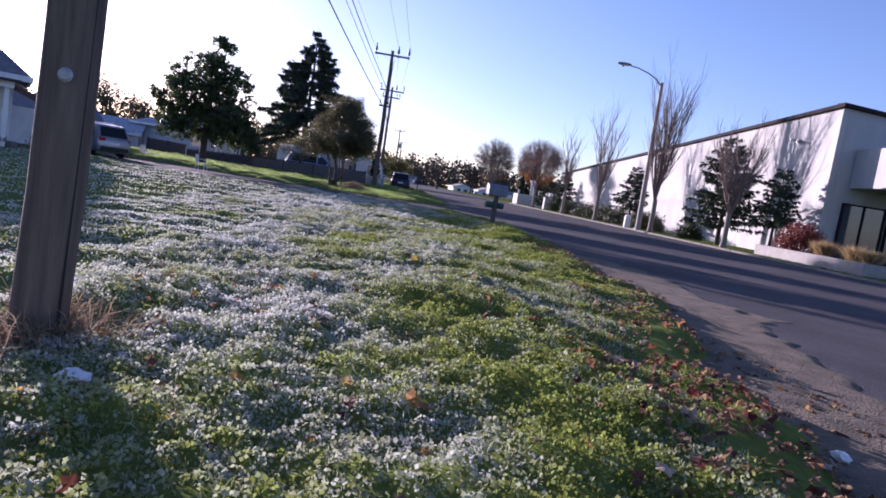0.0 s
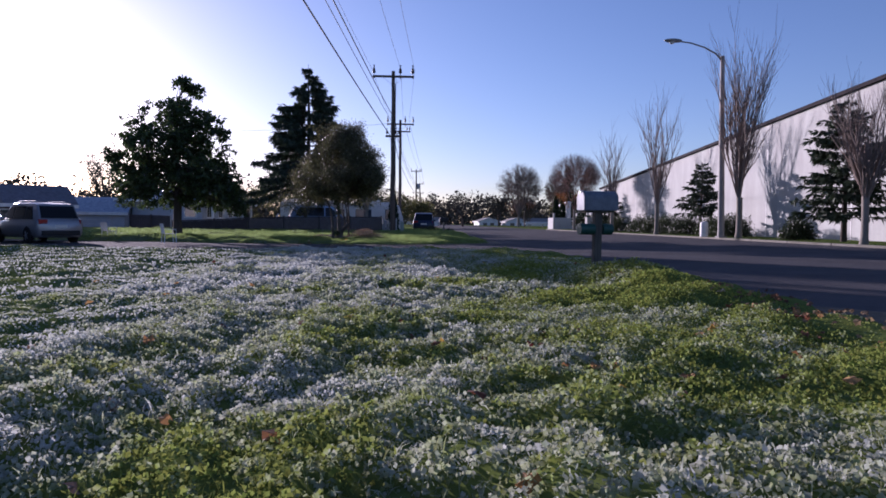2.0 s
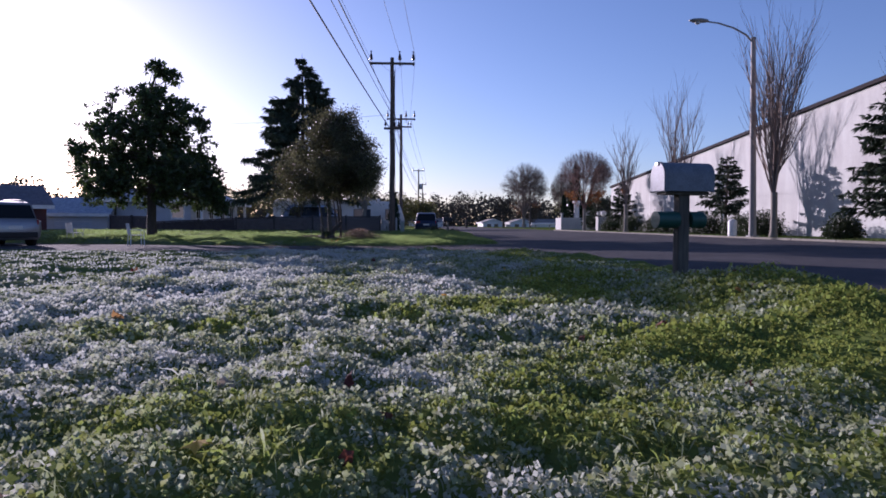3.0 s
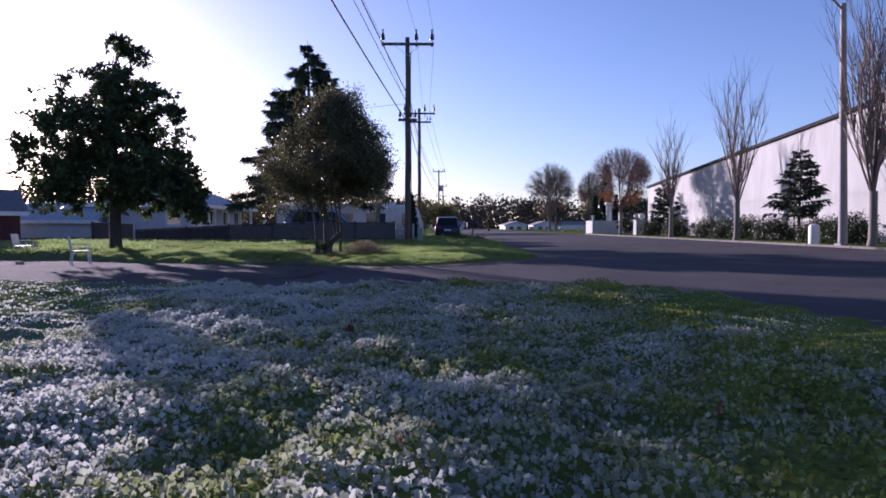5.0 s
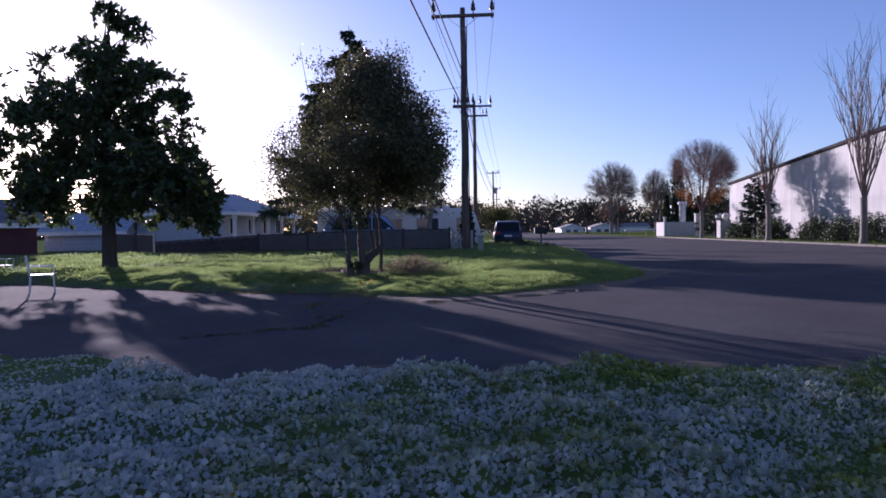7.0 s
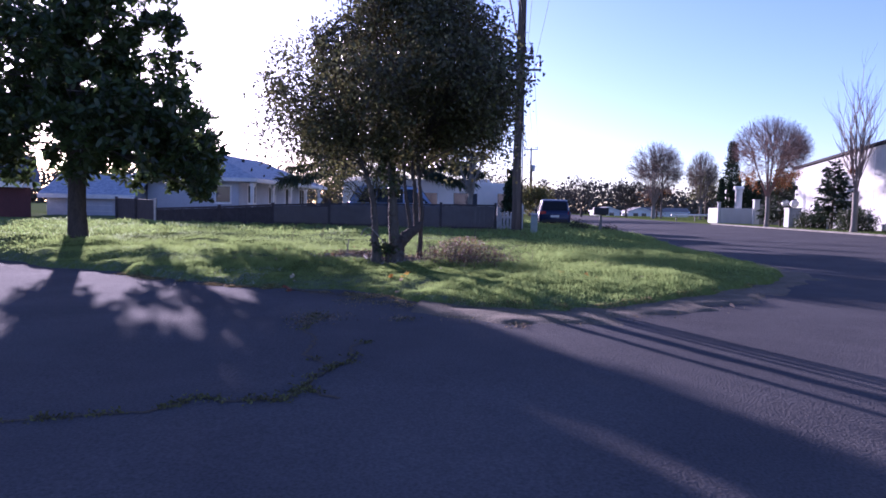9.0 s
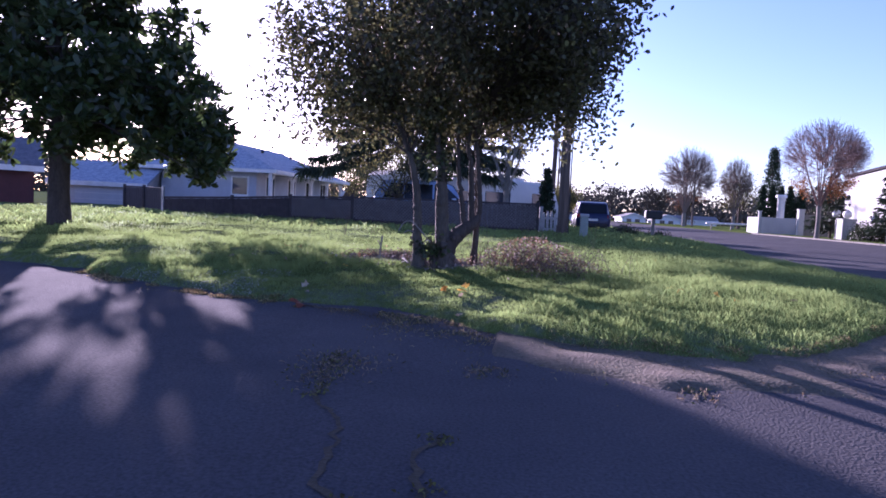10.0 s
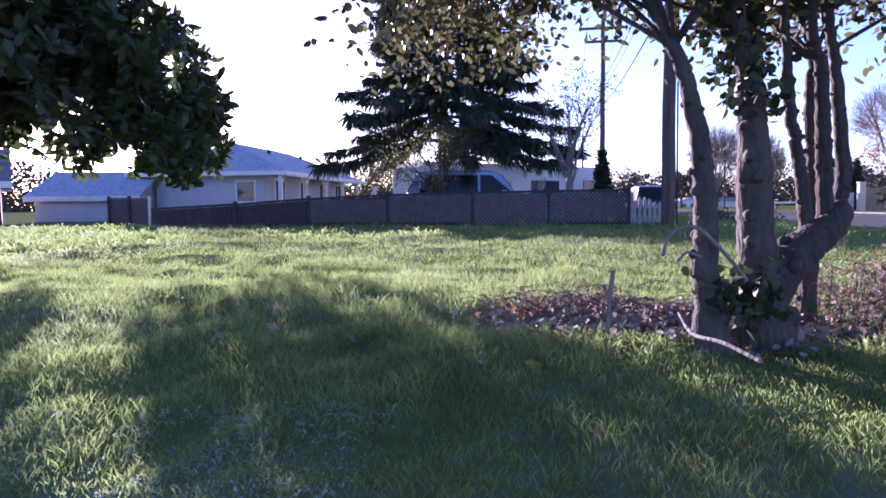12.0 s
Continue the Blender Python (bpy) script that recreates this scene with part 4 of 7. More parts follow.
for i, (x, y, s, h) in enumerate([(18.6, 32.5, 1.5, 0.95), (18.9, 38.6, 2.2, 1.35), (18.9, 40.6, 2.0, 1.15), (19.0, 44.2, 2.4, 1.25), (18.9, 46.8, 2.3, 1.35), (19.0, 49.2, 2.3, 1.25), (18.9, 51.6, 2.3, 1.35), (18.9, 56.8, 2.2, 1.3), (18.9, 61.6, 2.2, 1.25)]):
    bush((x, y, 0.03), s, s * 1.05, h, "dense olive-green shrub in the planted strip", 50 + i, leaf=0.09, count=5600, group=HEDGE)

# ---- the white building ----
BX = 21.7


def roof_at(y):
    return 7.0 - 0.064 * (y - 26.8)


b = thing("warehouse", (0, 0, 0), "long white rendered industrial building with a dark roof edge", "building", kind="structure")
g = Geo()
y0, y1 = 26.8, 71.0
g.add([(BX, y0, -0.2), (BX, y1, -0.2), (BX, y1, roof_at(y1)), (BX, y0, roof_at(y0)), (BX + 0.3, y0, -0.2), (BX + 0.3, y1, -0.2), (BX + 0.3, y1, roof_at(y1)), (BX + 0.3, y0, roof_at(y0))],
      [(0, 1, 2, 3), (7, 6, 5, 4), (0, 4, 5, 1), (3, 2, 6, 7), (0, 3, 7, 4), (1, 5, 6, 2)])
part("wall", g, STUCCO, b)
g = Geo()
g.add([(BX + 0.31, y0, -0.2), (BX + 26, y0, -0.2), (BX + 26, y0, 5.6), (BX + 0.31, y0, 7.0), (BX + 0.31, y0 + 0.3, -0.2), (BX + 26, y0 + 0.3, -0.2), (BX + 26, y0 + 0.3, 5.6), (BX + 0.31, y0 + 0.3, 7.0)],
      [(0, 1, 2, 3), (7, 6, 5, 4), (0, 4, 5, 1), (3, 2, 6, 7), (0, 3, 7, 4), (1, 5, 6, 2)])
part("wall", g, STUCCO, b)
g = Geo()
g.box(BX + 0.31, y1 - 0.3, -0.2, BX + 26, y1, 4.2)
g.box(BX + 25.7, y0 + 0.31, -0.2, BX + 26, y1 - 0.31, 4.4)
part("wall", g, STUCCO, b)
g = Geo()
g.beam((BX + 0.1, y0 - 0.15, roof_at(y0) + 0.09), (BX + 0.1, y1 + 0.1, roof_at(y1) + 0.09), 0.5, 0.17)
g.beam((BX - 0.15, y0 + 0.05, 7.1), (BX + 26, y0 + 0.05, 5.72), 0.5, 0.17)
part("roof_edge", g, TRIM_DARK, b, "dark metal roof edge")
g = Geo()
g.add([(BX + 0.05, y0, 6.95), (BX + 26, y0, 5.6), (BX + 26, y1, 4.0), (BX + 0.05, y1, roof_at(y1) - 0.05)], [(0, 1, 2, 3)])
g.add([(BX + 0.05, y0, 6.85), (BX + 26, y0, 5.5), (BX + 26, y1, 3.9), (BX + 0.05, y1, roof_at(y1) - 0.15)], [(3, 2, 1, 0)])
part("roof", g, SHINGLE_DARK, b)
for yy in [26.8 + 6.78 * k for k in range(1, 6)]:
    g = Geo()
    g.box(BX - 0.012, yy - 0.02, -0.1, BX + 0.01, yy + 0.02, roof_at(yy) - 0.05)
    part("joint_strip", g, WHITE, b)
# entrance canopy at the near end
g = Geo()
g.box(BX + 1.0, 21.6, 3.55, BX + 12, 26.78, 5.3)
part("canopy", g, STUCCO, b, "white entrance canopy", bevel=0.03)
for xx in (BX + 1.4, BX + 4.4, BX + 7.9):
    g = Geo()
    g.lathe([(0.24, -0.1), (0.24, 3.57)], 18, pose(xx, 22.2, 0))
    part("column", g, WHITE, b, smooth=True)
for xx in (BX + 0.9, BX + 3.2, BX + 5.5):
    g = Geo()
    g.box(xx, 26.70, 0.4, xx + 2.0, 26.76, 2.8)
    part("window", g, PANE, b, "dark entrance window")
    g = Geo()
    for q in (xx - 0.06, xx + 0.97, xx + 2.0):
        g.box(q, 26.64, 0.35, q + 0.06, 26.78, 2.86)
    g.box(xx - 0.06, 26.65, 2.8, xx + 2.06, 26.77, 2.87)
    g.box(xx - 0.06, 26.65, 0.33, xx + 2.06, 26.77, 0.4)
    part("window_frame", g, TRIM_DARK, b)
g = Geo()
g.box(BX - 0.2, y0 + 2.5, 5.55, BX - 0.02, y0 + 2.7, 5.7)
g.box(BX - 0.5, y0 + 2.55, 5.62, BX - 0.2, y0 + 2.65, 5.68)
part("wall_lamp", g, GALV, b, "small wall lamp")

# planter with ornamental grasses
pl = thing("planter", (17.9, 22.4, 0.05), "low concrete planter wall beside the entrance", "planter")
g = Geo()
g.box(-0.1, -3.6, -0.1, 0.1, 2.6, 0.42)
g.box(0.1, 2.4, -0.1, 2.4, 2.6, 0.42)
g.box(0.1, -3.6, -0.1, 2.4, -3.4, 0.42)
part("wall", g, CONCRETE, pl, bevel=0.02)
g = Geo()
g.box(0.1, -3.4, -0.1, 2.4, 2.4, 0.34)
part("soil", g, DIRT, pl)
bush((19.0, 23.9, 0.39), 2.4, 1.9, 1.3, "rust-red shrub in the concrete planter", 71, RED_SHRUB, 0.08, 6400)


def grass_clump(at, h, seed, label):
    rng = np.random.default_rng(seed)
    t = thing("ornamental_grass", at, label, "plant", "ornamental grasses in the planter")
    n = 900
    w = random_ways(rng, n, 1.6)
    root = np.stack([rng.normal(0, 0.10, n), rng.normal(0, 0.10, n), np.zeros(n)], 1)
    leaf_part("blades", kites("blades", root, w, sides_of(rng, w), h * rng.uniform(0.6, 1.1, n), 0.014, STRAW, 0.25), t)


grass_clump((18.5, 21.8, 0.38), 0.95, 72, "straw-coloured ornamental grass clump")
grass_clump((18.7, 20.4, 0.38), 0.9, 73, "straw-coloured ornamental grass clump")
grass_clump((18.5, 19.4, 0.38), 0.8, 74, "straw-coloured ornamental grass clump")

across(before)

# ---- poles and wires ----


def sag(a, b, drop, n=14):
    a, b = Vector(a), Vector(b)
    return [a.lerp(b, i / n) - Vector((0, 0, drop * 4 * (i / n) * (1 - i / n))) for i in range(n + 1)]


POLES = [((0.76, 2.60, 0.05), 10.6, 0.125), ((1.38, 46.8, 0.2), 9.85, 0.16), ((1.50, 65.0, 0.2), 9.8, 0.16), ((3.3, 112, 0.1), 9.4, 0.15), ((4.4, 150, 0.1), 9.6, 0.15), ((5.2, 195, 0.1), 9.6, 0.15)]


def utility_pole(at, h, r, arms, label, transformer=False, lean=0.0):
    t = thing("utility_pole", at, label, "utility pole", "utility poles along the road")
    g = Geo()
    n = 14
    g.tube([(0, 0, -0.4)] + [(lean * h * k / n + 0.012 * math.sin(k * 1.3), 0.01 * math.cos(k), h * k / n) for k in range(n + 1)], [r] + [r * (1 - 0.36 * k / n) for k in range(n + 1)], 18)
    part("pole", g, POLE_WOOD, t, smooth=True)
    for z, w in arms:
        g = Geo()
        g.box(-w / 2, -0.19, z - 0.06, w / 2, -0.08, z + 0.06)
        part("crossarm", g, POLE_WOOD, t, bevel=0.008)
        g = Geo()
        for s in (-1, 1):
            g.beam((s * w * 0.27, -0.20, z - 0.03), (0, -0.16, z - 0.55), 0.035, 0.012)
        part("brace", g, GALV, t)
        k = 1.5 if w > 2 else 1.0
        for x in (-w / 2 + 0.08, 0.42 if w > 2 else w / 2 - 0.3, w / 2 - 0.08):
            g = Geo()
            g.lathe([(q * k, p * k) for q, p in ((0.03, -0.12), (0.012, 0), (0.012, 0.08), (0.06, 0.10), (0.07, 0.15), (0.05, 0.20), (0.055, 0.24), (0.03, 0.30), (0.015, 0.38), (0.05, 0.40), (0.02, 0.42))], 10, pose(x, -0.135, z + 0.06))
            part("insulator", g, CERAMIC, t, smooth=True)
    if transformer:
        g = Geo()
        g.lathe([(0.02, 0), (0.22, 0.02), (0.24, 0.08), (0.24, 0.75), (0.2, 0.82), (0.05, 0.88)], 16, pose(0.32, 0, h - 3.2))
        part("transformer", g, GALV, t, "grey transformer can", smooth=True)
    return t


utility_pole(*POLES[0], [], "thick weathered wooden utility pole standing in frosty grass", lean=0.03)
utility_pole(*POLES[1], [(9.5, 2.5), (5.9, 0.9)], "weathered wooden utility pole with crossarm, leaning slightly")
utility_pole(*POLES[2], [(9.4, 2.4), (8.75, 1.8)], "weathered wooden utility pole with two crossarms")
utility_pole(*POLES[3], [(9.1, 1.8)], "distant wooden utility pole with crossarm", True)
utility_pole(*POLES[4], [(9.3, 1.8)], "distant wooden utility pole with crossarm")
utility_pole(*POLES[5], [(9.3, 1.8)], "distant wooden utility pole with crossarm")
utility_pole((24.0, 128, 0.0), 8.4, 0.14, [], "plain distant wooden pole beside the trees")
# pipe and tag on the near pole
near_pole = [o for o in bpy.data.objects if o.name == "utility_pole"][0]
g = Geo()
g.lathe([(0.03, 0), (0.034, 0.006), (0.02, 0.012)], 12, Matrix.Translation((0.085, -0.118, 1.28)) @ pose(0, 0, 0, 90, 0, 0))
part("tag", g, GALV, near_pole, "round metal tag")
g = Geo()
g.tube([(0.122 + 0.0054 * z, -0.05, z / 4) for z in range(0, 40)], 0.006, 5)
part("ground_wire", g, WIRE, near_pole)

P1, P2, P3, P4 = [Vector(q[0]) for q in POLES[1:5]]
wire_runs = []
for x in (-1.28, 0.45, 1.28):
    wire_runs.append(((-1.6 + x, -12.0, 10.9), (P1.x + x, P1.y - 0.14, 10.1), 0.55, 0.009))
    wire_runs.append(((P1.x + x, P1.y - 0.14, 10.1), (P2.x + x * 0.6, P2.y - 0.1, 10.0), 0.2, 0.009))
    wire_runs.append(((P2.x + x * 0.6, P2.y - 0.1, 10.0), (P3.x + x * 0.7, P3.y - 0.1, 9.5), 0.4, 0.012))
    wire_runs.append(((P3.x + x * 0.7, P3.y - 0.1, 9.5), (P4.x + x * 0.7, P4.y - 0.1, 9.7), 0.4, 0.014))
for z, r in ((8.0, 0.020), (7.6, 0.012), (6.7, 0.022)):
    wire_runs.append(((-1.8, -12.0, z), (P1.x + 0.13, P1.y, z - 0.95), 0.4, r))
    wire_runs.append(((P1.x + 0.13, P1.y, z - 0.95), (P2.x + 0.1, P2.y, z - 0.8), 0.2, r))
    wire_runs.append(((P2.x + 0.1, P2.y, z - 0.8), (P3.x + 0.1, P3.y, z - 1.2), 0.4, r))
wire_runs.append(((P1.x - 0.07, P1.y, 6.9), (-15.0, 48.5, 6.5), 0.25, 0.008))
wire_runs.append(((P1.x + 0.13, P1.y - 0.1, 9.3), (P1.x + 0.18, P1.y - 0.1, 0.3), 0.0, 0.02))
wire_runs.append(((P1.x + 0.18, P1.y - 0.3, 9.6), (P1.x + 0.13, P1.y - 0.2, 6.9), -0.05, 0.008))
for a, c, d, r in wire_runs:
    g = Geo()
    g.tube(sag(a, c, d), r, 5)
    tagged(part("overhead_wire", g, WIRE), "thin black overhead wire between poles", "wire", "overhead wires")

# ---- street lamp ----
before = set(bpy.data.objects)
lamp = thing("street_lamp", (17.5, 36.9, 0.05), "tall grey steel street lamp with curved arm", "street lamp")
g = Geo()
g.tube([(0, 0, -0.1), (0, 0, 0.4), (-0.16, 0, 8.75)], [0.165, 0.155, 0.10], 16)
part("pole", g, LAMP_GREY, lamp, smooth=True)
g = Geo()
g.box(-0.2, -0.2, -0.05, 0.2, 0.2, 0.05)
part("base_plate", g, LAMP_GREY, lamp, bevel=0.01)
g = Geo()
arm = [(-0.155, 0, 8.5), (-0.5, 0.0, 8.86), (-1.05, 0, 9.14), (-1.75, 0, 9.34), (-2.3, 0, 9.40)]
g.tube(arm, [0.045, 0.042, 0.038, 0.035, 0.033], 10)
part("arm", g, LAMP_GREY, lamp, smooth=True)
g = Geo()
g.loft([[Vector((-2.2 - 0.85 * s, math.cos(a) * w, 9.41 + math.sin(a) * h + 0.02)) for a in [k * math.pi / 6 for k in range(12)]] for s, w, h in ((0, 0.05, 0.05), (0.12, 0.10, 0.08), (0.45, 0.16, 0.10), (0.8, 0.15, 0.08), (1.0, 0.04, 0.03))])
head = part("lamp_head", g, LAMP_GREY, lamp, "cobra-head luminaire", smooth=True)
g = Geo()
g.lathe([(0.03, -0.10), (0.11, -0.06), (0.13, 0.0)], 14, Matrix.Translation((-2.67, 0, 9.36)))
part("lens", g, LENS, head, smooth=True)

bo = thing("bollard", (17.45, 38.6, 0.05), "short white painted bollard beside the street lamp", "bollard")
g = Geo()
g.lathe([(0.2, -0.1), (0.2, 0.66), (0.17, 0.74), (0.05, 0.78)], 18)
part("post", g, WHITE, bo, smooth=True)

across(before)

# ---- mailboxes ----
mbx = thing("mailbox", (5.34, 16.9, 0.12), "dented grey steel mailbox on a wooden post", "mailbox", turn=9)
g = Geo()
g.box(-0.07, -0.05, -0.3, 0.05, 0.05, 0.94)
part("post", g, POST_WOOD, mbx, bevel=0.008)
g = Geo()
g.box(-0.24, -0.085, 0.93, 0.24, 0.085, 0.958)
part("shelf", g, POST_WOOD, mbx, bevel=0.004)
g = Geo()
prof = [(-0.135, 0.0), (0.135, 0.0), (0.135, 0.155)] + [(0.135 * math.cos(a), 0.155 + 0.135 * math.sin(a)) for a in [math.pi * k / 12 for k in range(1, 12)]] + [(-0.135, 0.155)]
rings = [[Vector((x, p[0], 0.962 + p[1])) for p in prof] for x in (-0.255, -0.1, 0.1, 0.265)]
g.loft(rings)
box = part("box", g, BOXSTEEL, mbx, smooth=True)
g = Geo()
g.loft([[Vector((x, p[0] * s, 0.962 + 0.14 + (p[1] - 0.14) * s)) for p in prof] for x, s in ((-0.258, 1.05), (-0.274, 1.05), (-0.284, 0.97))])
door = part("door", g, BOXSTEEL, mbx, "grey steel mailbox door", smooth=True)
g = Geo()
g.box(-0.297, -0.02, 1.22, -0.274, 0.02, 1.25)
part("handle", g, GALV, door)
nb = thing("newspaper_box", (5.34, 16.9, 0.12), "dark green plastic newspaper tube on the mailbox post", "newspaper box", turn=9)
for xa, xb in ((-0.30, -0.066), (0.066, 0.22)):
    g = Geo()
    g.loft([[Vector((x, 0.09 * math.cos(a), 0.68 + 0.085 * math.sin(a))) for a in [2 * math.pi * k / 14 for k in range(14)]] for x in (xa, xb)])
    part("tube", g, GREEN_PLASTIC, nb, smooth=True)

bm2 = thing("mailbox", (4.75, 51.0, 0.05), "black mailbox on a wooden post at the road edge", "mailbox", turn=0)
g = Geo()
g.box(-0.05, -0.05, -0.3, 0.05, 0.05, 0.92)
part("post", g, GREY_WOOD, bm2)
g = Geo()
g.box(-0.30, -0.13, 0.86, 0.30, 0.13, 1.16)
part("box", g, BLACK, bm2, bevel=0.05)

ub = thing("utility_cabinet", (1.98, 46.2, 0.15), "slim pale green utility pedestal beside the pole", "utility box")
g = Geo()
g.box(-0.11, -0.11, -0.1, 0.11, 0.11, 0.72)
part("body", g, material("pale_green_paint", (0.30, 0.36, 0.32), rough=0.6), ub, bevel=0.02)
g = Geo()
g.box(-0.125, -0.125, 0.72, 0.125, 0.125, 0.80)
part("lid", g, GALV, ub, bevel=0.02)

# ---- white enclosure and distance on the far side ----
before = set(bpy.data.objects)
en = thing("yard_wall", (0, 0, 0), "white painted block wall round a yard with tall end posts", "wall")
for x0, y0, x1, y1 in ((18.52, 77.5, 21.1, 77.7), (18.3, 77.72, 18.5, 80.2)):
    g = Geo()
    g.box(x0, y0, -0.1, x1, y1, 1.32)
    part("panel", g, STUCCO, en, bevel=0.02)
for x, y, h, w in ((18.4, 77.6, 1.75, 0.10), (20.45, 75.0, 1.95, 0.20), (18.5, 63.4, 1.2, 0.36)):
    g = Geo()
    g.box(x - w, y - w, -0.1, x + w, y + w, h)
    g.box(x - w - 0.04, y - w - 0.04, h, x + w + 0.04, y + w + 0.04, h + 0.07)
    part("post", g, STUCCO, en, bevel=0.02)
k = 0
while k < 14:
    g = Geo()
    x = 20.70 + 0.14 * k
    g.box(x, 75.0 + 0.01 * (k % 2), -0.05, x + 0.135, 75.03 + 0.01 * (k % 2), 1.62 + 0.03 * math.sin(k * 1.7))
    part("gate_board", g, GREY_WOOD, en, "grey wooden gate board" if k == 0 else "")
    k += 1
for i, (x, y, h, w) in enumerate([(18.85, 78.6, 3.7, 0.55), (19.75, 79.2, 3.8, 0.6), (20.45, 79.3, 3.8, 0.6), (21.15, 79.2, 3.9, 0.6), (21.9, 79.0, 3.6, 0.7)]):
    column_tree((x, y, 0.0), h, w, 80 + i, "narrow dark green cypress", group="cypresses by the yard wall", taper=1.0)
column_tree((22.0, 86, 0), 7.6, 2.6, 86, "tall blue-green conical conifer beyond the yard wall", name="narrow_conifer", taper=0.42)
across(before)
bush((4.0, 52.3, 0.2), 1.5, 0.9, 0.5, "low dark shrub on the grass by the road", 131, SHRUB, 0.07, 900)
bush((5.0, 51.4, 0.12), 1.2, 0.8, 0.4, "low dark shrub on the grass by the road", 132, SHRUB, 0.07, 700)
before = set(bpy.data.objects)
tw = thing("gate_house", (20.9, 82.0, 0), "small cream block building with a flat roof behind the wall", "building")
g = Geo()
g.box(-0.5, -0.8, -0.1, 0.5, 0.8, 2.75)
part("wall", g, CREAM, tw)
g = Geo()
g.box(-0.7, -1.0, 2.75, 0.7, 1.0, 2.98)
part("roof", g, WHITE, tw, bevel=0.02)
gc = thing("gate_column", (20.2, 78.4, 0), "round white rendered column with a flat cap behind the wall", "column")
g = Geo()
g.lathe([(0.36, -0.1), (0.36, 0.1), (0.29, 0.16), (0.28, 2.85), (0.34, 2.95)], 20)
part("shaft", g, WHITE, gc, smooth=True)
g = Geo()
g.lathe([(0.42, 2.95), (0.42, 3.12), (0.36, 3.18)], 20)
part("cap", g, WHITE, gc, smooth=True)
for x, y, h in ((19.2, 66.3, 1.55), (19.1, 64.7, 1.5), (19.3, 62.0, 1.2), (19.2, 60.4, 1.15)):
    gl = thing("globe_lamp", (x, y, 0.03), "white globe lamp on a short post among shrubs", "lamp", "globe lamps by the gate")
    g = Geo()
    g.lathe([(0.07, -0.1), (0.05, 0.1), (0.045, h - 0.25), (0.09, h - 0.2)], 12)
    part("post", g, WHITE, gl, smooth=True)
    g = Geo()
    g.lathe([(0.09, h - 0.2)] + [(0.25 * math.cos(q), h + 0.02 + 0.25 * math.sin(q)) for q in [-1.1 + 2.6 * k / 10 for k in range(11)]], 18)
    part("globe", g, WHITE, gl, smooth=True)
ba = thing("barrier_rail", (19.0, 88.0, 0.0), "low white railing across a side road", "barrier")
g = Geo()
g.tube([(-2.0, 0, 0.62), (2.6, 0, 0.66)], 0.11, 10)
part("rail", g, WHITE, ba, smooth=True)
for x in (-1.5, 0.3, 2.1):
    g = Geo()
    g.box(x - 0.05, -0.05, -0.1, x + 0.05, 0.05, 0.6)
    part("post", g, GREY_WOOD, ba)

across(before)

# ---- houses ----


def window(parent, x0, x1, z0, z1, m, frame_mat=WHITE, bars=(), sill=True):
    """A framed window on a wall; m: the wall's pose, x along it, z up, -y outwards."""
    w = Geo()
    w.box(x0, -0.022, z0, x1, -0.004, z1, m)
    win = part("window", w, PANE, parent, "dark window pane")
    g = Geo()
    for a in (x0 - 0.08, x1):
        g.box(a, -0.05, z0 - 0.08, a + 0.08, -0.003, z1 + 0.08, m)
    g.box(x0, -0.05, z1, x1, -0.003, z1 + 0.08, m)
    g.box(x0, -0.05, z0 - 0.08, x1, -0.003, z0, m)
    for b in bars:
        g.box(b - 0.02, -0.04, z0, b + 0.02, -0.023, z1, m)
    part("frame", g, frame_mat, win)
    if sill:
        g = Geo()
        g.box(x0 - 0.12, -0.10, z0 - 0.12, x1 + 0.12, -0.052, z0 - 0.08, m)
        part("sill", g, frame_mat, win)
    return win


def siding(parent, x0, x1, z0, z1, m, mat, step=0.14, label=""):
    """Lap boards on a wall face, each lower edge proud of the one beneath."""
    g = Geo()
    z = z0
    while z < z1 - 0.01:
        t = min(z + step, z1)
        p = [(x0, -0.022, z), (x1, -0.022, z), (x1, -0.006, t), (x0, -0.006, t), (x0, 0.0, z), (x1, 0.0, z), (x1, 0.0, t), (x0, 0.0, t)]
        g.add([m @ Vector(q) for q in p], [(0, 1, 2, 3), (0, 4, 5, 1), (1, 5, 6, 2), (0, 3, 7, 4)])
        z = t
    return part("siding", g, mat, parent, label)


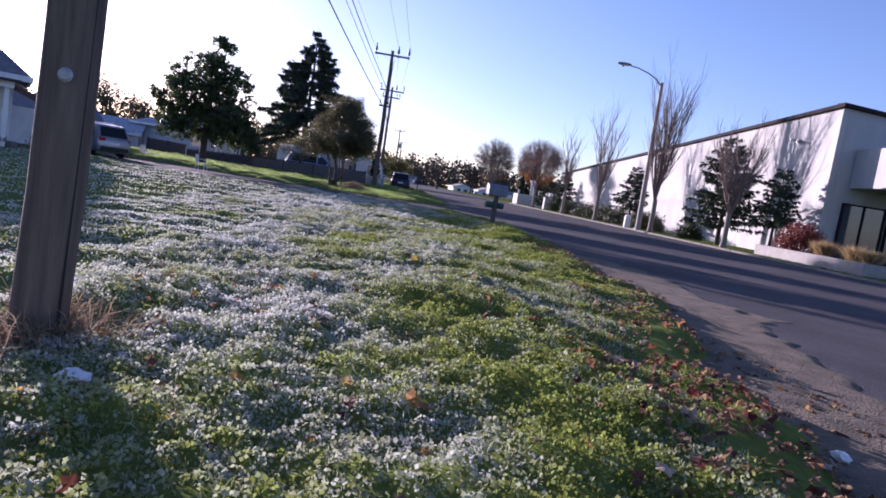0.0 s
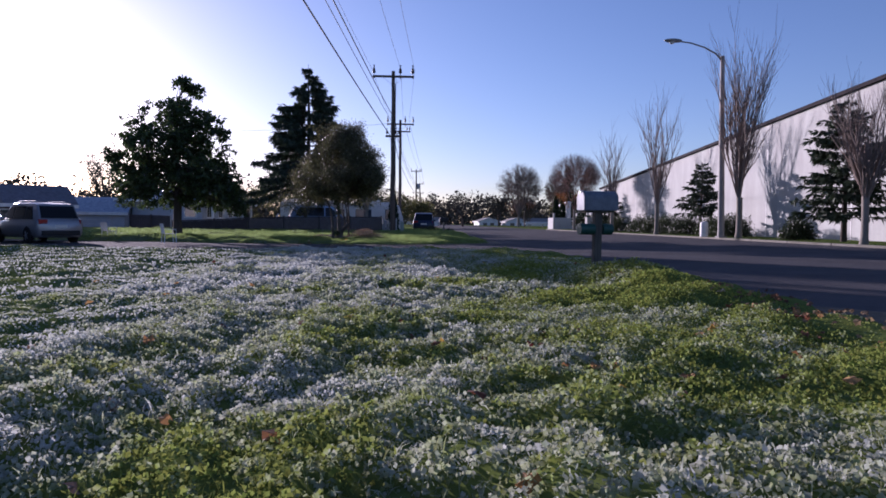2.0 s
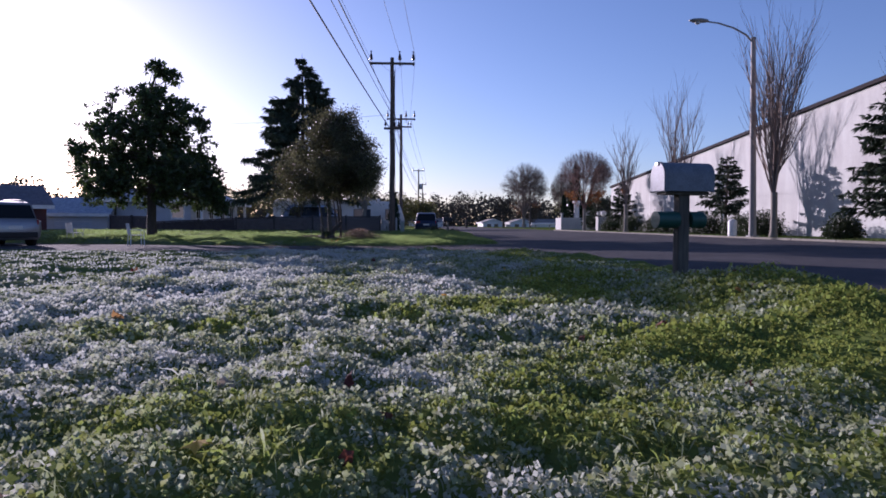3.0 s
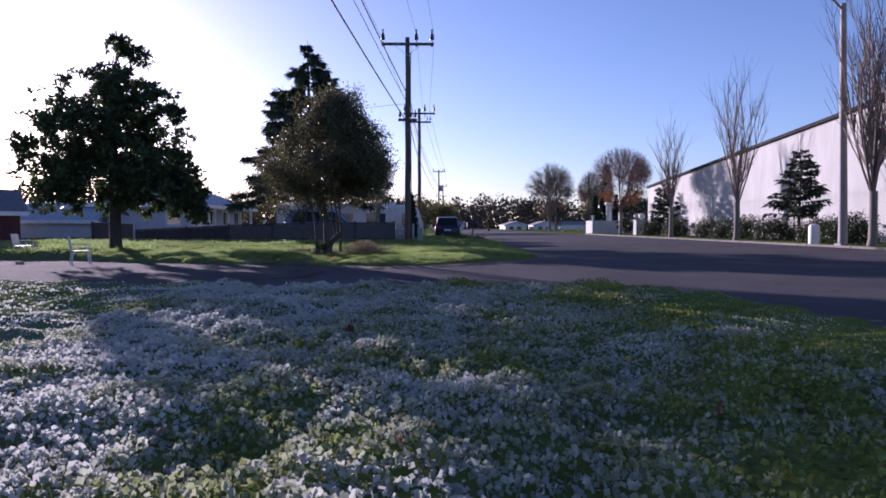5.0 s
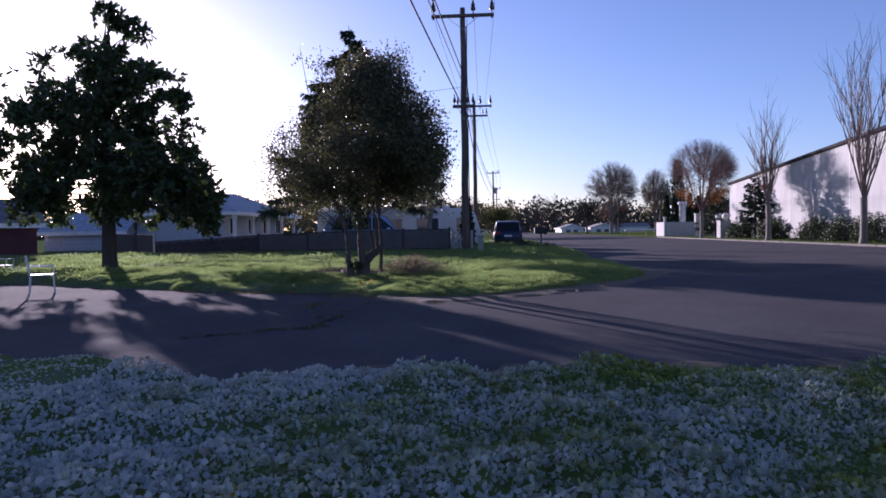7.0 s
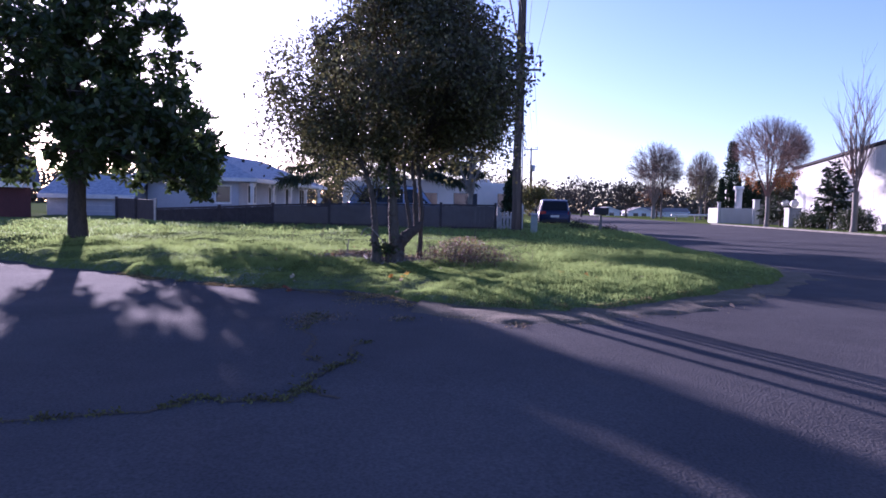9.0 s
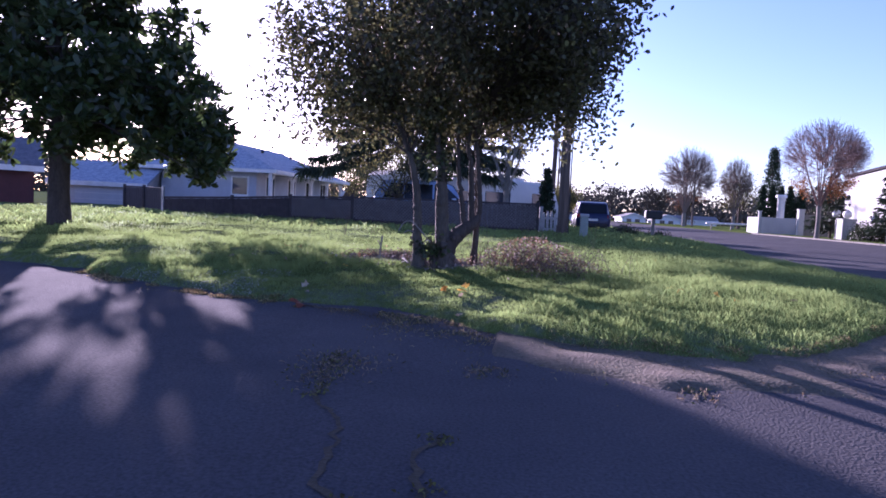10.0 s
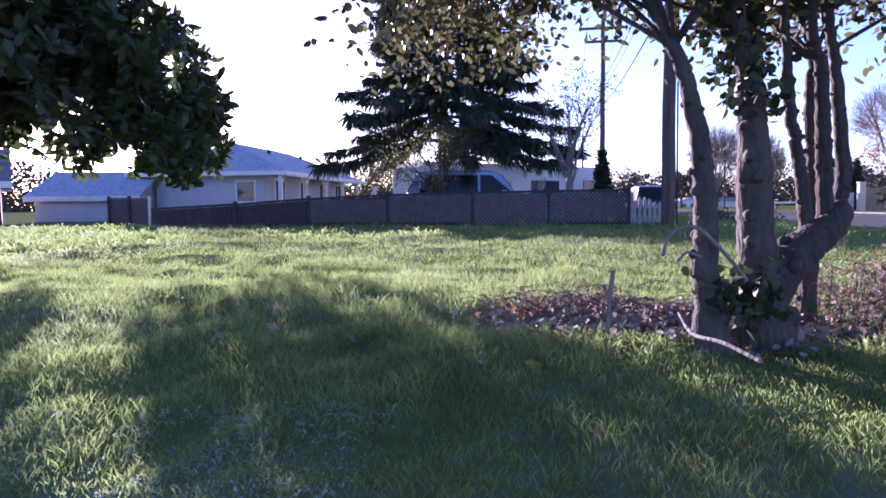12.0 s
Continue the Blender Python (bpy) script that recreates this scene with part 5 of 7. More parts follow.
def gable_house(name, at, turn, W, D, wall_h, ridge_h, over, wall_mat, roof_mat, label, thick=0.14):
    """A house with its ridge along y. x from 0 to W, y from 0 to D, the gable end at y = 0 to the front."""
    h = thing(name, at, label, "house", turn=turn)
    g = Geo()
    poly = [(0, -0.3), (W, -0.3), (W, wall_h), (W / 2, ridge_h - 0.02), (0, wall_h)]
    g.prism(poly, 0, 0.2)
    g.prism(poly, D - 0.2, D)
    g.box(0, 0.2, -0.3, 0.2, D - 0.2, wall_h)
    g.box(W - 0.2, 0.2, -0.3, W, D - 0.2, wall_h)
    part("wall", g, wall_mat, h)
    k = (ridge_h - wall_h) / (W / 2)
    for s in (-1, 1):
        e = W / 2 + over
        xs = W / 2 + s * e
        ze = wall_h - k * over
        g = Geo()
        g.add([(W / 2, -over, ridge_h), (W / 2, D + over, ridge_h), (xs, D + over, ze), (xs, -over, ze),
               (W / 2, -over, ridge_h + thick), (W / 2, D + over, ridge_h + thick), (xs, D + over, ze + thick), (xs, -over, ze + thick)],
              [(0, 1, 2, 3), (7, 6, 5, 4), (0, 3, 7, 4), (1, 5, 6, 2), (3, 2, 6, 7), (0, 4, 5, 1)])
        roof = part("roof", g, roof_mat, h)
        g = Geo()
        g.box(min(xs, xs + s * 0.03), -over, ze - 0.08, max(xs, xs + s * 0.03), D + over, ze + thick + 0.01)
        part("fascia", g, WHITE, roof)
    for s in (-1, 1):
        xs = W / 2 + s * (W / 2 + over)
        g = Geo()
        g.beam((W / 2, -over - 0.02, ridge_h + 0.02), (xs, -over - 0.02, wall_h - k * over + 0.02), 0.04, 0.2)
        part("bargeboard", g, WHITE, h)
    return h


# white house with a raised porch by the frosty lawn
h1 = thing("porch_house", (-24.9, 23.4, -0.35), "white clapboard house with a raised front porch and brick chimney", "house", turn=30)
h1.scale = (1.16, 1.16, 1.16)
g = Geo()
g.box(0, 0, -0.3, 10.5, 0.2, 2.85)
g.box(0, 5.8, -0.3, 10.5, 6.0, 2.85)
g.box(0, 0.2, -0.3, 0.2, 5.8, 2.85)
g.box(10.3, 0.2, -0.3, 10.5, 5.8, 2.85)
part("wall", g, WHITE, h1)
for pts in ([(-0.55, -0.55, 2.7), (11.05, -0.55, 2.7), (8.7, 3.0, 4.85), (-0.55, 3.0, 4.85)], [(11.05, -0.55, 2.7), (11.05, 6.55, 2.7), (8.7, 3.0, 4.85)], [(11.05, 6.55, 2.7), (-0.55, 6.55, 2.7), (-0.55, 3.0, 4.85), (8.7, 3.0, 4.85)]):
    g = Geo()
    n = len(pts)
    g.add(pts + [(x, y, z + 0.13) for x, y, z in pts], [tuple(range(n - 1, -1, -1)), tuple(range(n, 2 * n))] + [(k, (k + 1) % n, n + (k + 1) % n, n + k) for k in range(n)])
    part("roof", g, ROOF_GREY, h1, "grey shingle roof")
g = Geo()
g.box(-0.55, -0.60, 2.62, 11.1, -0.55, 2.84)
g.box(11.05, -0.55, 2.62, 11.1, 6.55, 2.84)
part("fascia", g, WHITE, h1)
F1 = pose(0, 0, 0)
siding(h1, 0.02, 10.48, 0.3, 2.8, F1, WHITE)
window(h1, 8.0, 8.9, 1.2, 2.3, F1, bars=(8.45,))
window(h1, 2.0, 3.4, 1.1, 2.3, F1, bars=(2.7,))
g = Geo()
g.box(6.35, -0.05, 0.55, 7.25, -0.004, 2.6)
door = part("door", g, CREAM, h1, "pale front door")
g = Geo()
g.lathe([(0.03, 0), (0.03, 0.06)], 8, Matrix.Translation((6.45, -0.05, 1.5)) @ pose(0, 0, 0, 90, 0, 0))
part("door_knob", g, GALV, door)
E1 = Matrix.Translation((10.5, 0, 0)) @ pose(0, 0, 0, 0, 0, 90)
siding(h1, 0.02, 5.98, 0.3, 2.8, E1, WHITE)
window(h1, 2.0, 3.2, 1.1, 2.3, E1, bars=(2.6,))
g = Geo()
g.box(5.2, -2.4, 0.38, 10.4, -0.03, 0.52)
part("porch_floor", g, GREY_WOOD, h1)
# black block below the floor: the open gap's shade, put in as a solid
g = Geo()
g.box(5.25, -2.35, -0.2, 10.35, -0.1, 0.375)
part("porch_gap_shade", g, BLACK, h1, "black block standing for the shade under the porch")
for x in (5.3, 7.0, 8.7, 10.3):
    g = Geo()
    g.box(x - 0.07, -2.4, -0.2, x + 0.07, -2.26, 2.25)
    part("porch_post", g, WHITE, h1, bevel=0.01)
g = Geo()
g.box(5.1, -2.5, 2.25, 10.5, -2.2, 2.47)
part("porch_beam", g, WHITE, h1)
g = Geo()
g.add([(4.9, -2.75, 2.46), (10.7, -2.75, 2.46), (10.7, -0.05, 2.60), (4.9, -0.05, 2.60), (4.9, -2.75, 2.54), (10.7, -2.75, 2.54), (10.7, -0.05, 2.68), (4.9, -0.05, 2.68)],
      [(0, 3, 2, 1), (4, 5, 6, 7), (0, 1, 5, 4), (1, 2, 6, 5), (3, 0, 4, 7)])
part("porch_roof", g, SHINGLE_DARK, h1)
for a, c in ((5.37, 6.93), (7.07, 8.63), (8.77, 10.23)):
    g = Geo()
    g.box(a, -2.36, 1.28, c, -2.30, 1.34)
    rail = part("railing", g, WHITE, h1)
    g = Geo()
    g.box(a, -2.36, 0.66, c, -2.30, 0.72)
    part("bottom_rail", g, WHITE, rail)
    k = a + 0.10
    while k < c - 0.05:
        g = Geo()
        g.box(k, -2.35, 0.72, k + 0.035, -2.31, 1.28)
        part("baluster", g, WHITE, rail)
        k += 0.12
g = Geo()
for i in range(3):
    g.box(10.42, -1.9, 0.26 - 0.13 * i - 0.1, 10.75 + 0.28 * i, -0.7, 0.38 - 0.13 * i)
part("steps", g, GREY_WOOD, h1)
g = Geo()
g.box(4.0, 2.7, 4.3, 4.6, 3.3, 5.5)
g.box(3.95, 2.65, 5.5, 4.65, 3.35, 5.6)
part("chimney", g, material("old_brick", (0.28, 0.16, 0.13), rough=0.9, vary=0.35, scale=12, fine=40), h1, "brick chimney")

g = Geo()
g.box(10.51, 2.6, -0.3, 12.3, 2.8, 1.75)
g.box(10.51, 5.8, -0.3, 12.3, 6.0, 1.75)
g.box(12.1, 2.8, -0.3, 12.3, 5.8, 1.75)
wing = part("lean_to", g, WHITE, h1, "low white lean-to at the end of the house")
g = Geo()
g.add([(10.5, 2.3, 2.55), (12.7, 2.3, 1.62), (12.7, 6.3, 1.62), (10.5, 6.3, 2.55), (10.5, 2.3, 2.67), (12.7, 2.3, 1.74), (12.7, 6.3, 1.74), (10.5, 6.3, 2.67)], [(0, 3, 2, 1), (4, 5, 6, 7), (0, 1, 5, 4), (1, 2, 6, 5), (2, 3, 7, 6), (3, 0, 4, 7)])
part("lean_to_roof", g, ROOF_GREY, wing)

bk = thing("bucket", (-11.6, 26.9, -0.2), "white plastic bucket on the grass by the porch", "bucket")
g = Geo()
g.lathe([(0.22, 0), (0.24, 0.05), (0.27, 0.56), (0.29, 0.6), (0.26, 0.6), (0.24, 0.1)], 20)
part("body", g, WHITE, bk, smooth=True)
g = Geo()
g.tube([(0.28 * math.cos(a), 0.03, 0.56 + 0.10 * math.sin(a)) for a in [math.pi * k / 10 for k in range(11)]], 0.006, 5)
part("handle", g, GALV, bk)
bush((-12.4, 28.1, -0.2), 0.9, 0.8, 1.0, "dark bushy plant beside the porch", 91, SHRUB, 0.07, 900)

# maroon shed
sh = gable_house("shed", (-27.6, 49.6, -0.3), -47, 4.0, 6.6, 2.15, 3.25, 0.35, MAROON, ROOF_GREY, "maroon clapboard shed with a grey roof")
SW = Matrix.Translation((4.0, 0, 0)) @ pose(0, 0, 0, 0, 0, 90)
siding(sh, 0.02, 6.58, 0.0, 2.05, SW, MAROON, 0.2)
siding(sh, 0.02, 3.98, 0.0, 2.05, pose(0, 0, 0), MAROON, 0.2)
window(sh, 2.6, 3.8, 0.9, 1.7, SW)

# pale garage standing askew
ga = gable_house("garage", (-24.9, 61.9, -0.45), -78, 5.0, 4.4, 1.85, 2.95, 0.3, material("pale_garage_paint", (0.50, 0.50, 0.52), rough=0.8, vary=0.15), SHINGLE, "pale grey garage with a frosted shingle roof")
GW = Matrix.Translation((5, 0, 0)) @ pose(0, 0, 0, 0, 0, 90)
g = Geo()
g.box(1.0, -0.05, 0.0, 3.4, -0.004, 1.6, GW)
part("door", g, GREYBLUE, ga, "pale grey garage door")
g = Geo()
for i in range(1, 5):
    g.box(1.0, -0.06, 0.32 * i - 0.01, 3.4, -0.051, 0.32 * i + 0.01, GW)
part("door_rail", g, CREAM, ga)

# grey-blue house with a veranda along its side
h2 = thing("veranda_house", (-16.4, 59.9, 0.2), "grey-blue house with a frosted roof and white veranda posts", "house")
g = Geo()
L2 = 12.0
g.box(0, 0, -0.3, 0.2, L2, 2.15)
g.box(1.9, 0, -0.3, 2.1, L2, 2.15)
g.box(-3.4, 0, -0.3, 0, 0.2, 2.15)
g.box(0.2, 0, -0.3, 1.9, 0.2, 2.15)
g.box(-3.4, 0.2, -0.3, -3.2, L2, 2.15)
g.box(0.2, L2 - 0.2, -0.3, 1.9, L2, 2.15)
part("wall", g, GREYBLUE, h2)
siding(h2, -3.38, 2.09, 0.2, 2.12, pose(0, 0, 0), GREYBLUE, 0.16)
siding(h2, 0.1, L2 - 0.1, 0.2, 2.12, Matrix.Translation((2.1, 0, 0)) @ pose(0, 0, 0, 0, 0, 90), GREYBLUE, 0.16)
g = Geo()
g.add([(3.45, -0.6, 2.16), (3.45, L2 + 0.6, 2.16), (-4.6, L2 + 0.6, 2.16), (-4.6, -0.6, 2.16), (3.45, -0.6, 2.28), (3.45, L2 + 0.6, 2.28), (-4.6, L2 + 0.6, 2.28), (-4.6, -0.6, 2.28), (-0.6, 2.4, 3.95), (-0.6, L2 - 2.4, 3.95)],
      [(0, 3, 2, 1), (0, 1, 5, 4), (1, 2, 6, 5), (2, 3, 7, 6), (3, 0, 4, 7), (4, 8, 7), (4, 5, 9, 8), (5, 6, 9), (6, 7, 8, 9)])
roof = part("roof", g, SHINGLE, h2, "frosted blue-grey shingle roof")
for a, c in (((3.46, -0.63, 2.22), (-4.6, -0.63, 2.22)), ((3.48, -0.6, 2.2), (3.48, L2 + 0.6, 2.2))):
    g = Geo()
    g.beam(a, c, 0.05, 0.2)
    part("fascia", g, WHITE, h2)
for yv in (4.0, 8.5):
    g = Geo()
    g.lathe([(0.09, 0), (0.09, 0.10), (0.13, 0.12), (0.1, 0.17)], 10, Matrix.Translation((0.6, yv, 3.5)))
    part("roof_vent", g, BLACK, h2)
for i in range(5):
    y = -0.40 + 3.05 * i
    g = Geo()
    g.box(2.98, y - 0.09, -0.2, 3.16, y + 0.09, 2.22)
    post = part("veranda_post", g, WHITE, h2, bevel=0.012)
    g = Geo()
    for s in (-1, 1):
        if (i or s > 0) and (i < 4 or s < 0):
            g.beam((3.07, y + s * 0.06, 1.68), (3.07, y + s * 0.62, 2.18), 0.07, 0.07)
    part("bracket", g, WHITE, post)
g = Geo()
g.box(2.97, -0.3, 2.08, 3.17, L2 + 0.3, 2.22)
part("veranda_beam", g, WHITE, h2)
g = Geo()
g.box(2.12, -0.2, -0.2, 3.3, L2, 0.05)
part("veranda_floor", g, CONCRETE, h2)
window(h2, 0.75, 1.6, 0.95, 1.85, pose(0, 0, 0))
E2 = Matrix.Translation((2.1, 0, 0)) @ pose(0, 0, 0, 0, 0, 90)
for y in (1.2, 4.4, 7.4, 10.2):
    window(h2, y, y + 1.1, 0.95, 1.95, E2, bars=(y + 0.55,))

# ---- the dark fence ----
fe = thing("lattice_fence", (0, 0, 0), "dark stained lattice and board fence at the back of the lawn", "fence", kind="structure")
FX = [-16.7, -14.5, -12.5, -9.8, -7.6, -5.4, -3.2, -1.3, 0.65]
FT = [1.22, 1.18, 0.84, 0.95, 1.07, 1.15, 1.18, 1.20, 1.21]


def fence_y(x):
    return 48.1 - 0.02 * (x + 13.7) + 0.25 * math.sin(x * 0.35) + 0.95 * max(0.0, -12.5 - x)


for i, x in enumerate(FX):
    y = fence_y(x)
    z = float(ground_z(x, y))
    g = Geo()
    g.box(x - 0.045, y - 0.045, z - 0.2, x + 0.045, y + 0.045, max(FT[i], 1.13 if i == 2 else 0) + 0.06)
    part("post", g, GALV if i == 2 else FENCE, fe, "pale metal post" if i == 2 else "", bevel=0.008)
    if i == len(FX) - 1:
        break
    x2 = FX[i + 1]
    y2 = fence_y(x2)
    a, c = Vector((x + 0.05, y, 0)), Vector((x2 - 0.05, y2, 0))
    d = c - a
    m = Matrix.Translation(a) @ pose(0, 0, 0, 0, 0, math.degrees(math.atan2(d.y, d.x)))
    ln = d.length
    zt0, zt1 = FT[i], (1.13 if i == 1 else FT[i + 1])
    zb = float(ground_z((x + x2) / 2, (y + y2) / 2)) + 0.04
    g = Geo()
    g.add([m @ Vector(p) for p in [(0, -0.03, zt0 - 0.06), (ln, -0.03, zt1 - 0.06), (ln, 0.03, zt1 - 0.06), (0, 0.03, zt0 - 0.06), (0, -0.03, zt0), (ln, -0.03, zt1), (ln, 0.03, zt1), (0, 0.03, zt0)]],
          [(0, 3, 2, 1), (4, 5, 6, 7), (0, 1, 5, 4), (2, 3, 7, 6), (0, 4, 7, 3), (1, 2, 6, 5)])
    part("top_rail", g, FENCE, fe)
    k, n = 0.0, 0
    while k < ln - 0.02:
        w = min(0.145, ln - k - 0.004)
        g = Geo()
        top = zt0 + (zt1 - zt0) * k / ln - 0.062
        g.box(k, -0.012 + 0.006 * (n % 2), zb - 0.02, k + w, 0.012 + 0.006 * (n % 2), top - 0.004 + 0.004 * math.sin(n * 2.1), m)
        part("board", g, FENCE, fe)
        k += 0.15
        n += 1
    g = Geo()
    lo, hi = zb + 0.08, min(zt0, zt1) - 0.065
    for s in (1, -1) if i >= 4 else ():
        k = lo - hi
        while k < ln + hi - lo:
            xa, za, xb, zb2 = k, lo, k + (hi - lo), hi
            if xa < 0:
                za, xa = lo - xa, 0.0
            if xb > ln:
                zb2, xb = hi - (xb - ln), ln
            if xb - xa > 0.05:
                pa, pb = (xa, xb) if s > 0 else (ln - xa, ln - xb)
                g.beam(m @ Vector((pa, -0.026 - 0.008 * s, za)), m @ Vector((pb, -0.026 - 0.008 * s, zb2)), 0.008, 0.034)
            k += 0.105
    if g.v:
        part("lattice", g, LATTICE, fe, "diagonal lattice, coloured paler for the light on it")
g = Geo()
g.beam((-6.2, 47.85, 0.55), (-5.75, 47.88, 1.32), 0.03, 0.09)
tagged(part("leaning_plank", g, WHITE), "pale plank leaning against the dark fence", "plank")

# white picket gate by the pole
pg = thing("picket_gate", (0.80, 48.2, 0.18), "small white picket gate beside the dark fence", "gate", turn=8)
for k in range(6):
    g = Geo()
    x = 0.125 * k
    g.prism([(x, 0.02), (x + 0.085, 0.02), (x + 0.085, 0.70 + 0.06 * math.sin(k)), (x + 0.042, 0.78 + 0.06 * math.sin(k)), (x, 0.70 + 0.06 * math.sin(k))], -0.01, 0.012)
    part("picket", g, OLD_WHITE, pg)
for z in (0.2, 0.55):
    g = Geo()
    g.box(-0.05, 0.014, z, 0.73, 0.045, z + 0.07)
    part("rail", g, OLD_WHITE, pg)
for x in (-0.10, 0.74):
    g = Geo()
    g.box(x, -0.05, -0.15, x + 0.1, 0.05, 0.95)
    part("post", g, OLD_WHITE, pg, bevel=0.01)

# ---- garden chairs ----


def garden_chair(at, turn, label, name="garden_chair"):
    c = thing(name, at, label, "chair", "white garden chairs by the drive", turn)
    for x in (-0.24, 0.24):
        for y in (-0.24, 0.24):
            g = Geo()
            g.tube([(x * 1.12, y * 1.12, -0.02), (x, y, 0.42)], [0.018, 0.02], 8)
            part("leg", g, WHITE, c, smooth=True)
    g = Geo()
    for k in range(7):
        g.box(-0.26, -0.25 + 0.072 * k, 0.42, 0.26, -0.25 + 0.072 * k + 0.055, 0.44)
    part("seat", g, WHITE, c)
    g = Geo()
    g.tube([(-0.25, 0.25, 0.42), (-0.26, 0.33, 0.90), (0.26, 0.33, 0.90), (0.25, 0.25, 0.42)], 0.016, 8)
    for k in range(6):
        x = -0.2 + 0.08 * k
        g.box(x - 0.028, 0.26, 0.46, x + 0.028, 0.275, 0.5)
        g.beam((x, 0.262, 0.46), (x, 0.325, 0.90), 0.055, 0.012)
    part("backrest", g, WHITE, c)
    for s in (-1, 1):
        g = Geo()
        g.tube([(s * 0.28, -0.25, 0.42), (s * 0.29, -0.25, 0.64), (s * 0.29, 0.28, 0.66)], 0.015, 8)
        part("armrest", g, WHITE, c)
    c.scale = (0.86, 0.86, 0.86)
    return c


garden_chair((-7.3, 33.9, -0.06), 125, "white slatted garden chair standing on the drive")
garden_chair((-11.7, 38.3, -0.05), 150, "white slatted garden chair at the edge of the grass")

# ---- vehicles ----


def car(name, at, turn, paint, L, W, H, label, category="car", hood=1.05, belt=0.98, hatch=0.35, rack=True):
    """A car along x, its front at +x, on wheels standing at z = 0."""
    t = thing(name, at, label, category, turn=turn)
    w = W / 2

    def ring(x, zs, wl, wb, zb, wr, zr):
        half = [(wl * 0.90, zs), (wl, zs + 0.12), (wb, (zs + zb) / 2 + 0.08), (wb * 0.985, zb - 0.06), (wb * 0.95, zb), (wr, zr - 0.05), (wr * 0.86, zr)]
        return [Vector((x, y, z)) for y, z in half] + [Vector((x, -y, z)) for y, z in reversed(half)]
    h = L / 2
    rf = H - 0.02
    R = [ring(-h, 0.42, w * 0.86, w * 0.88, 0.85, w * 0.80, 0.88), ring(-h + 0.06, 0.32, w * 0.93, w * 0.96, belt, w * 0.84, belt + 0.03), ring(-h + 0.14, 0.28, w * 0.96, w, belt + 0.02, w * 0.82, belt + 0.12),
         ring(-h + hatch + 0.12, 0.26, w * 0.97, w, belt + 0.02, w * 0.78, rf - 0.06), ring(-h + hatch + 0.45, 0.25, w * 0.97, w, belt + 0.01, w * 0.79, rf), ring(-0.3, 0.25, w * 0.97, w, belt, w * 0.80, H),
         ring(0.35, 0.25, w * 0.97, w, belt - 0.01, w * 0.79, rf), ring(0.75, 0.25, w * 0.97, w, belt - 0.02, w * 0.76, rf - 0.12), ring(h - 0.2 - hood, 0.25, w * 0.97, w, belt - 0.03, w * 0.84, belt + 0.03),
         ring(h - 0.75, 0.26, w * 0.97, w * 0.985, belt - 0.06, w * 0.8, belt - 0.03), ring(h - 0.25, 0.28, w * 0.95, w * 0.94, belt - 0.14, w * 0.72, belt - 0.12), ring(h - 0.04, 0.32, w * 0.86, w * 0.84, 0.72, w * 0.66, 0.74), ring(h, 0.40, w * 0.74, w * 0.74, 0.62, w * 0.6, 0.63)]
    g = Geo()
    g.loft(R)
    part("body", g, paint, t, smooth=True)
    # side glass
    for s in (-1, 1):
        for xa, xb, ta, tb in ((-h + hatch + 0.12, -h + 1.25, -h + hatch + 0.42, -h + 1.25), (-h + 1.33, -0.05, -h + 1.33, -0.05), (0.03, h - 0.35 - hood, 0.03, 0.42)):
            g = Geo()
            lo, hi = belt + 0.05, H - 0.17
            yl, yh = w * 0.955, w * 0.815
            q = [(xa, s * yl, lo), (xb, s * yl, lo), (tb, s * yh, hi), (ta, s * yh, hi)]
            g.add([Vector(p) + Vector((0, s * o, 0)) for o in (0.0, 0.018) for p in q], [(0, 1, 2, 3), (7, 6, 5, 4), (0, 4, 5, 1), (1, 5, 6, 2), (2, 6, 7, 3), (3, 7, 4, 0)])
            part("side_window", g, CAR_GLASS, t)
    g = Geo()
    zb, zt = belt + 0.10, H - 0.16
    xb, xt = -h + 0.12, -h + hatch + 0.10
    g.add([(xb - 0.03, -w * 0.76, zb), (xb - 0.03, w * 0.76, zb), (xt - 0.03, w * 0.70, zt), (xt - 0.03, -w * 0.70, zt), (xb + 0.05, -w * 0.76, zb), (xb + 0.05, w * 0.76, zb), (xt + 0.05, w * 0.70, zt), (xt + 0.05, -w * 0.70, zt)],
          [(0, 1, 2, 3), (7, 6, 5, 4), (0, 4, 5, 1), (1, 5, 6, 2), (2, 6, 7, 3), (3, 7, 4, 0)])
    part("rear_window", g, CAR_GLASS, t)
    g = Geo()
    xf0, xf1 = h - 0.25 - hood, 0.74
    g.add([(xf0 + 0.02, -w * 0.78, belt + 0.06), (xf0 + 0.02, w * 0.78, belt + 0.06), (xf1 + 0.05, w * 0.70, H - 0.16), (xf1 + 0.05, -w * 0.70, H - 0.16), (xf0 - 0.06, -w * 0.78, belt + 0.06), (xf0 - 0.06, w * 0.78, belt + 0.06), (xf1 - 0.03, w * 0.70, H - 0.16), (xf1 - 0.03, -w * 0.70, H - 0.16)],
          [(0, 1, 2, 3), (7, 6, 5, 4), (0, 4, 5, 1), (1, 5, 6, 2), (2, 6, 7, 3), (3, 7, 4, 0)])
    part("windscreen", g, CAR_GLASS, t)
    for s in (-1, 1):
        g = Geo()
        g.box(-h + 0.0, s * w * 0.70 - 0.14, belt - 0.16, -h + 0.14, s * w * 0.80 + 0.05 * s + 0.05, belt + 0.04)
        part("tail_light", g, TAIL, t, "red tail light", bevel=0.02)
        g = Geo()
        g.box(h - 0.22, s * w * 0.66 - 0.16, 0.66, h - 0.06, s * w * 0.66 + 0.14, 0.80)
        part("headlight", g, LENS, t, bevel=0.02)
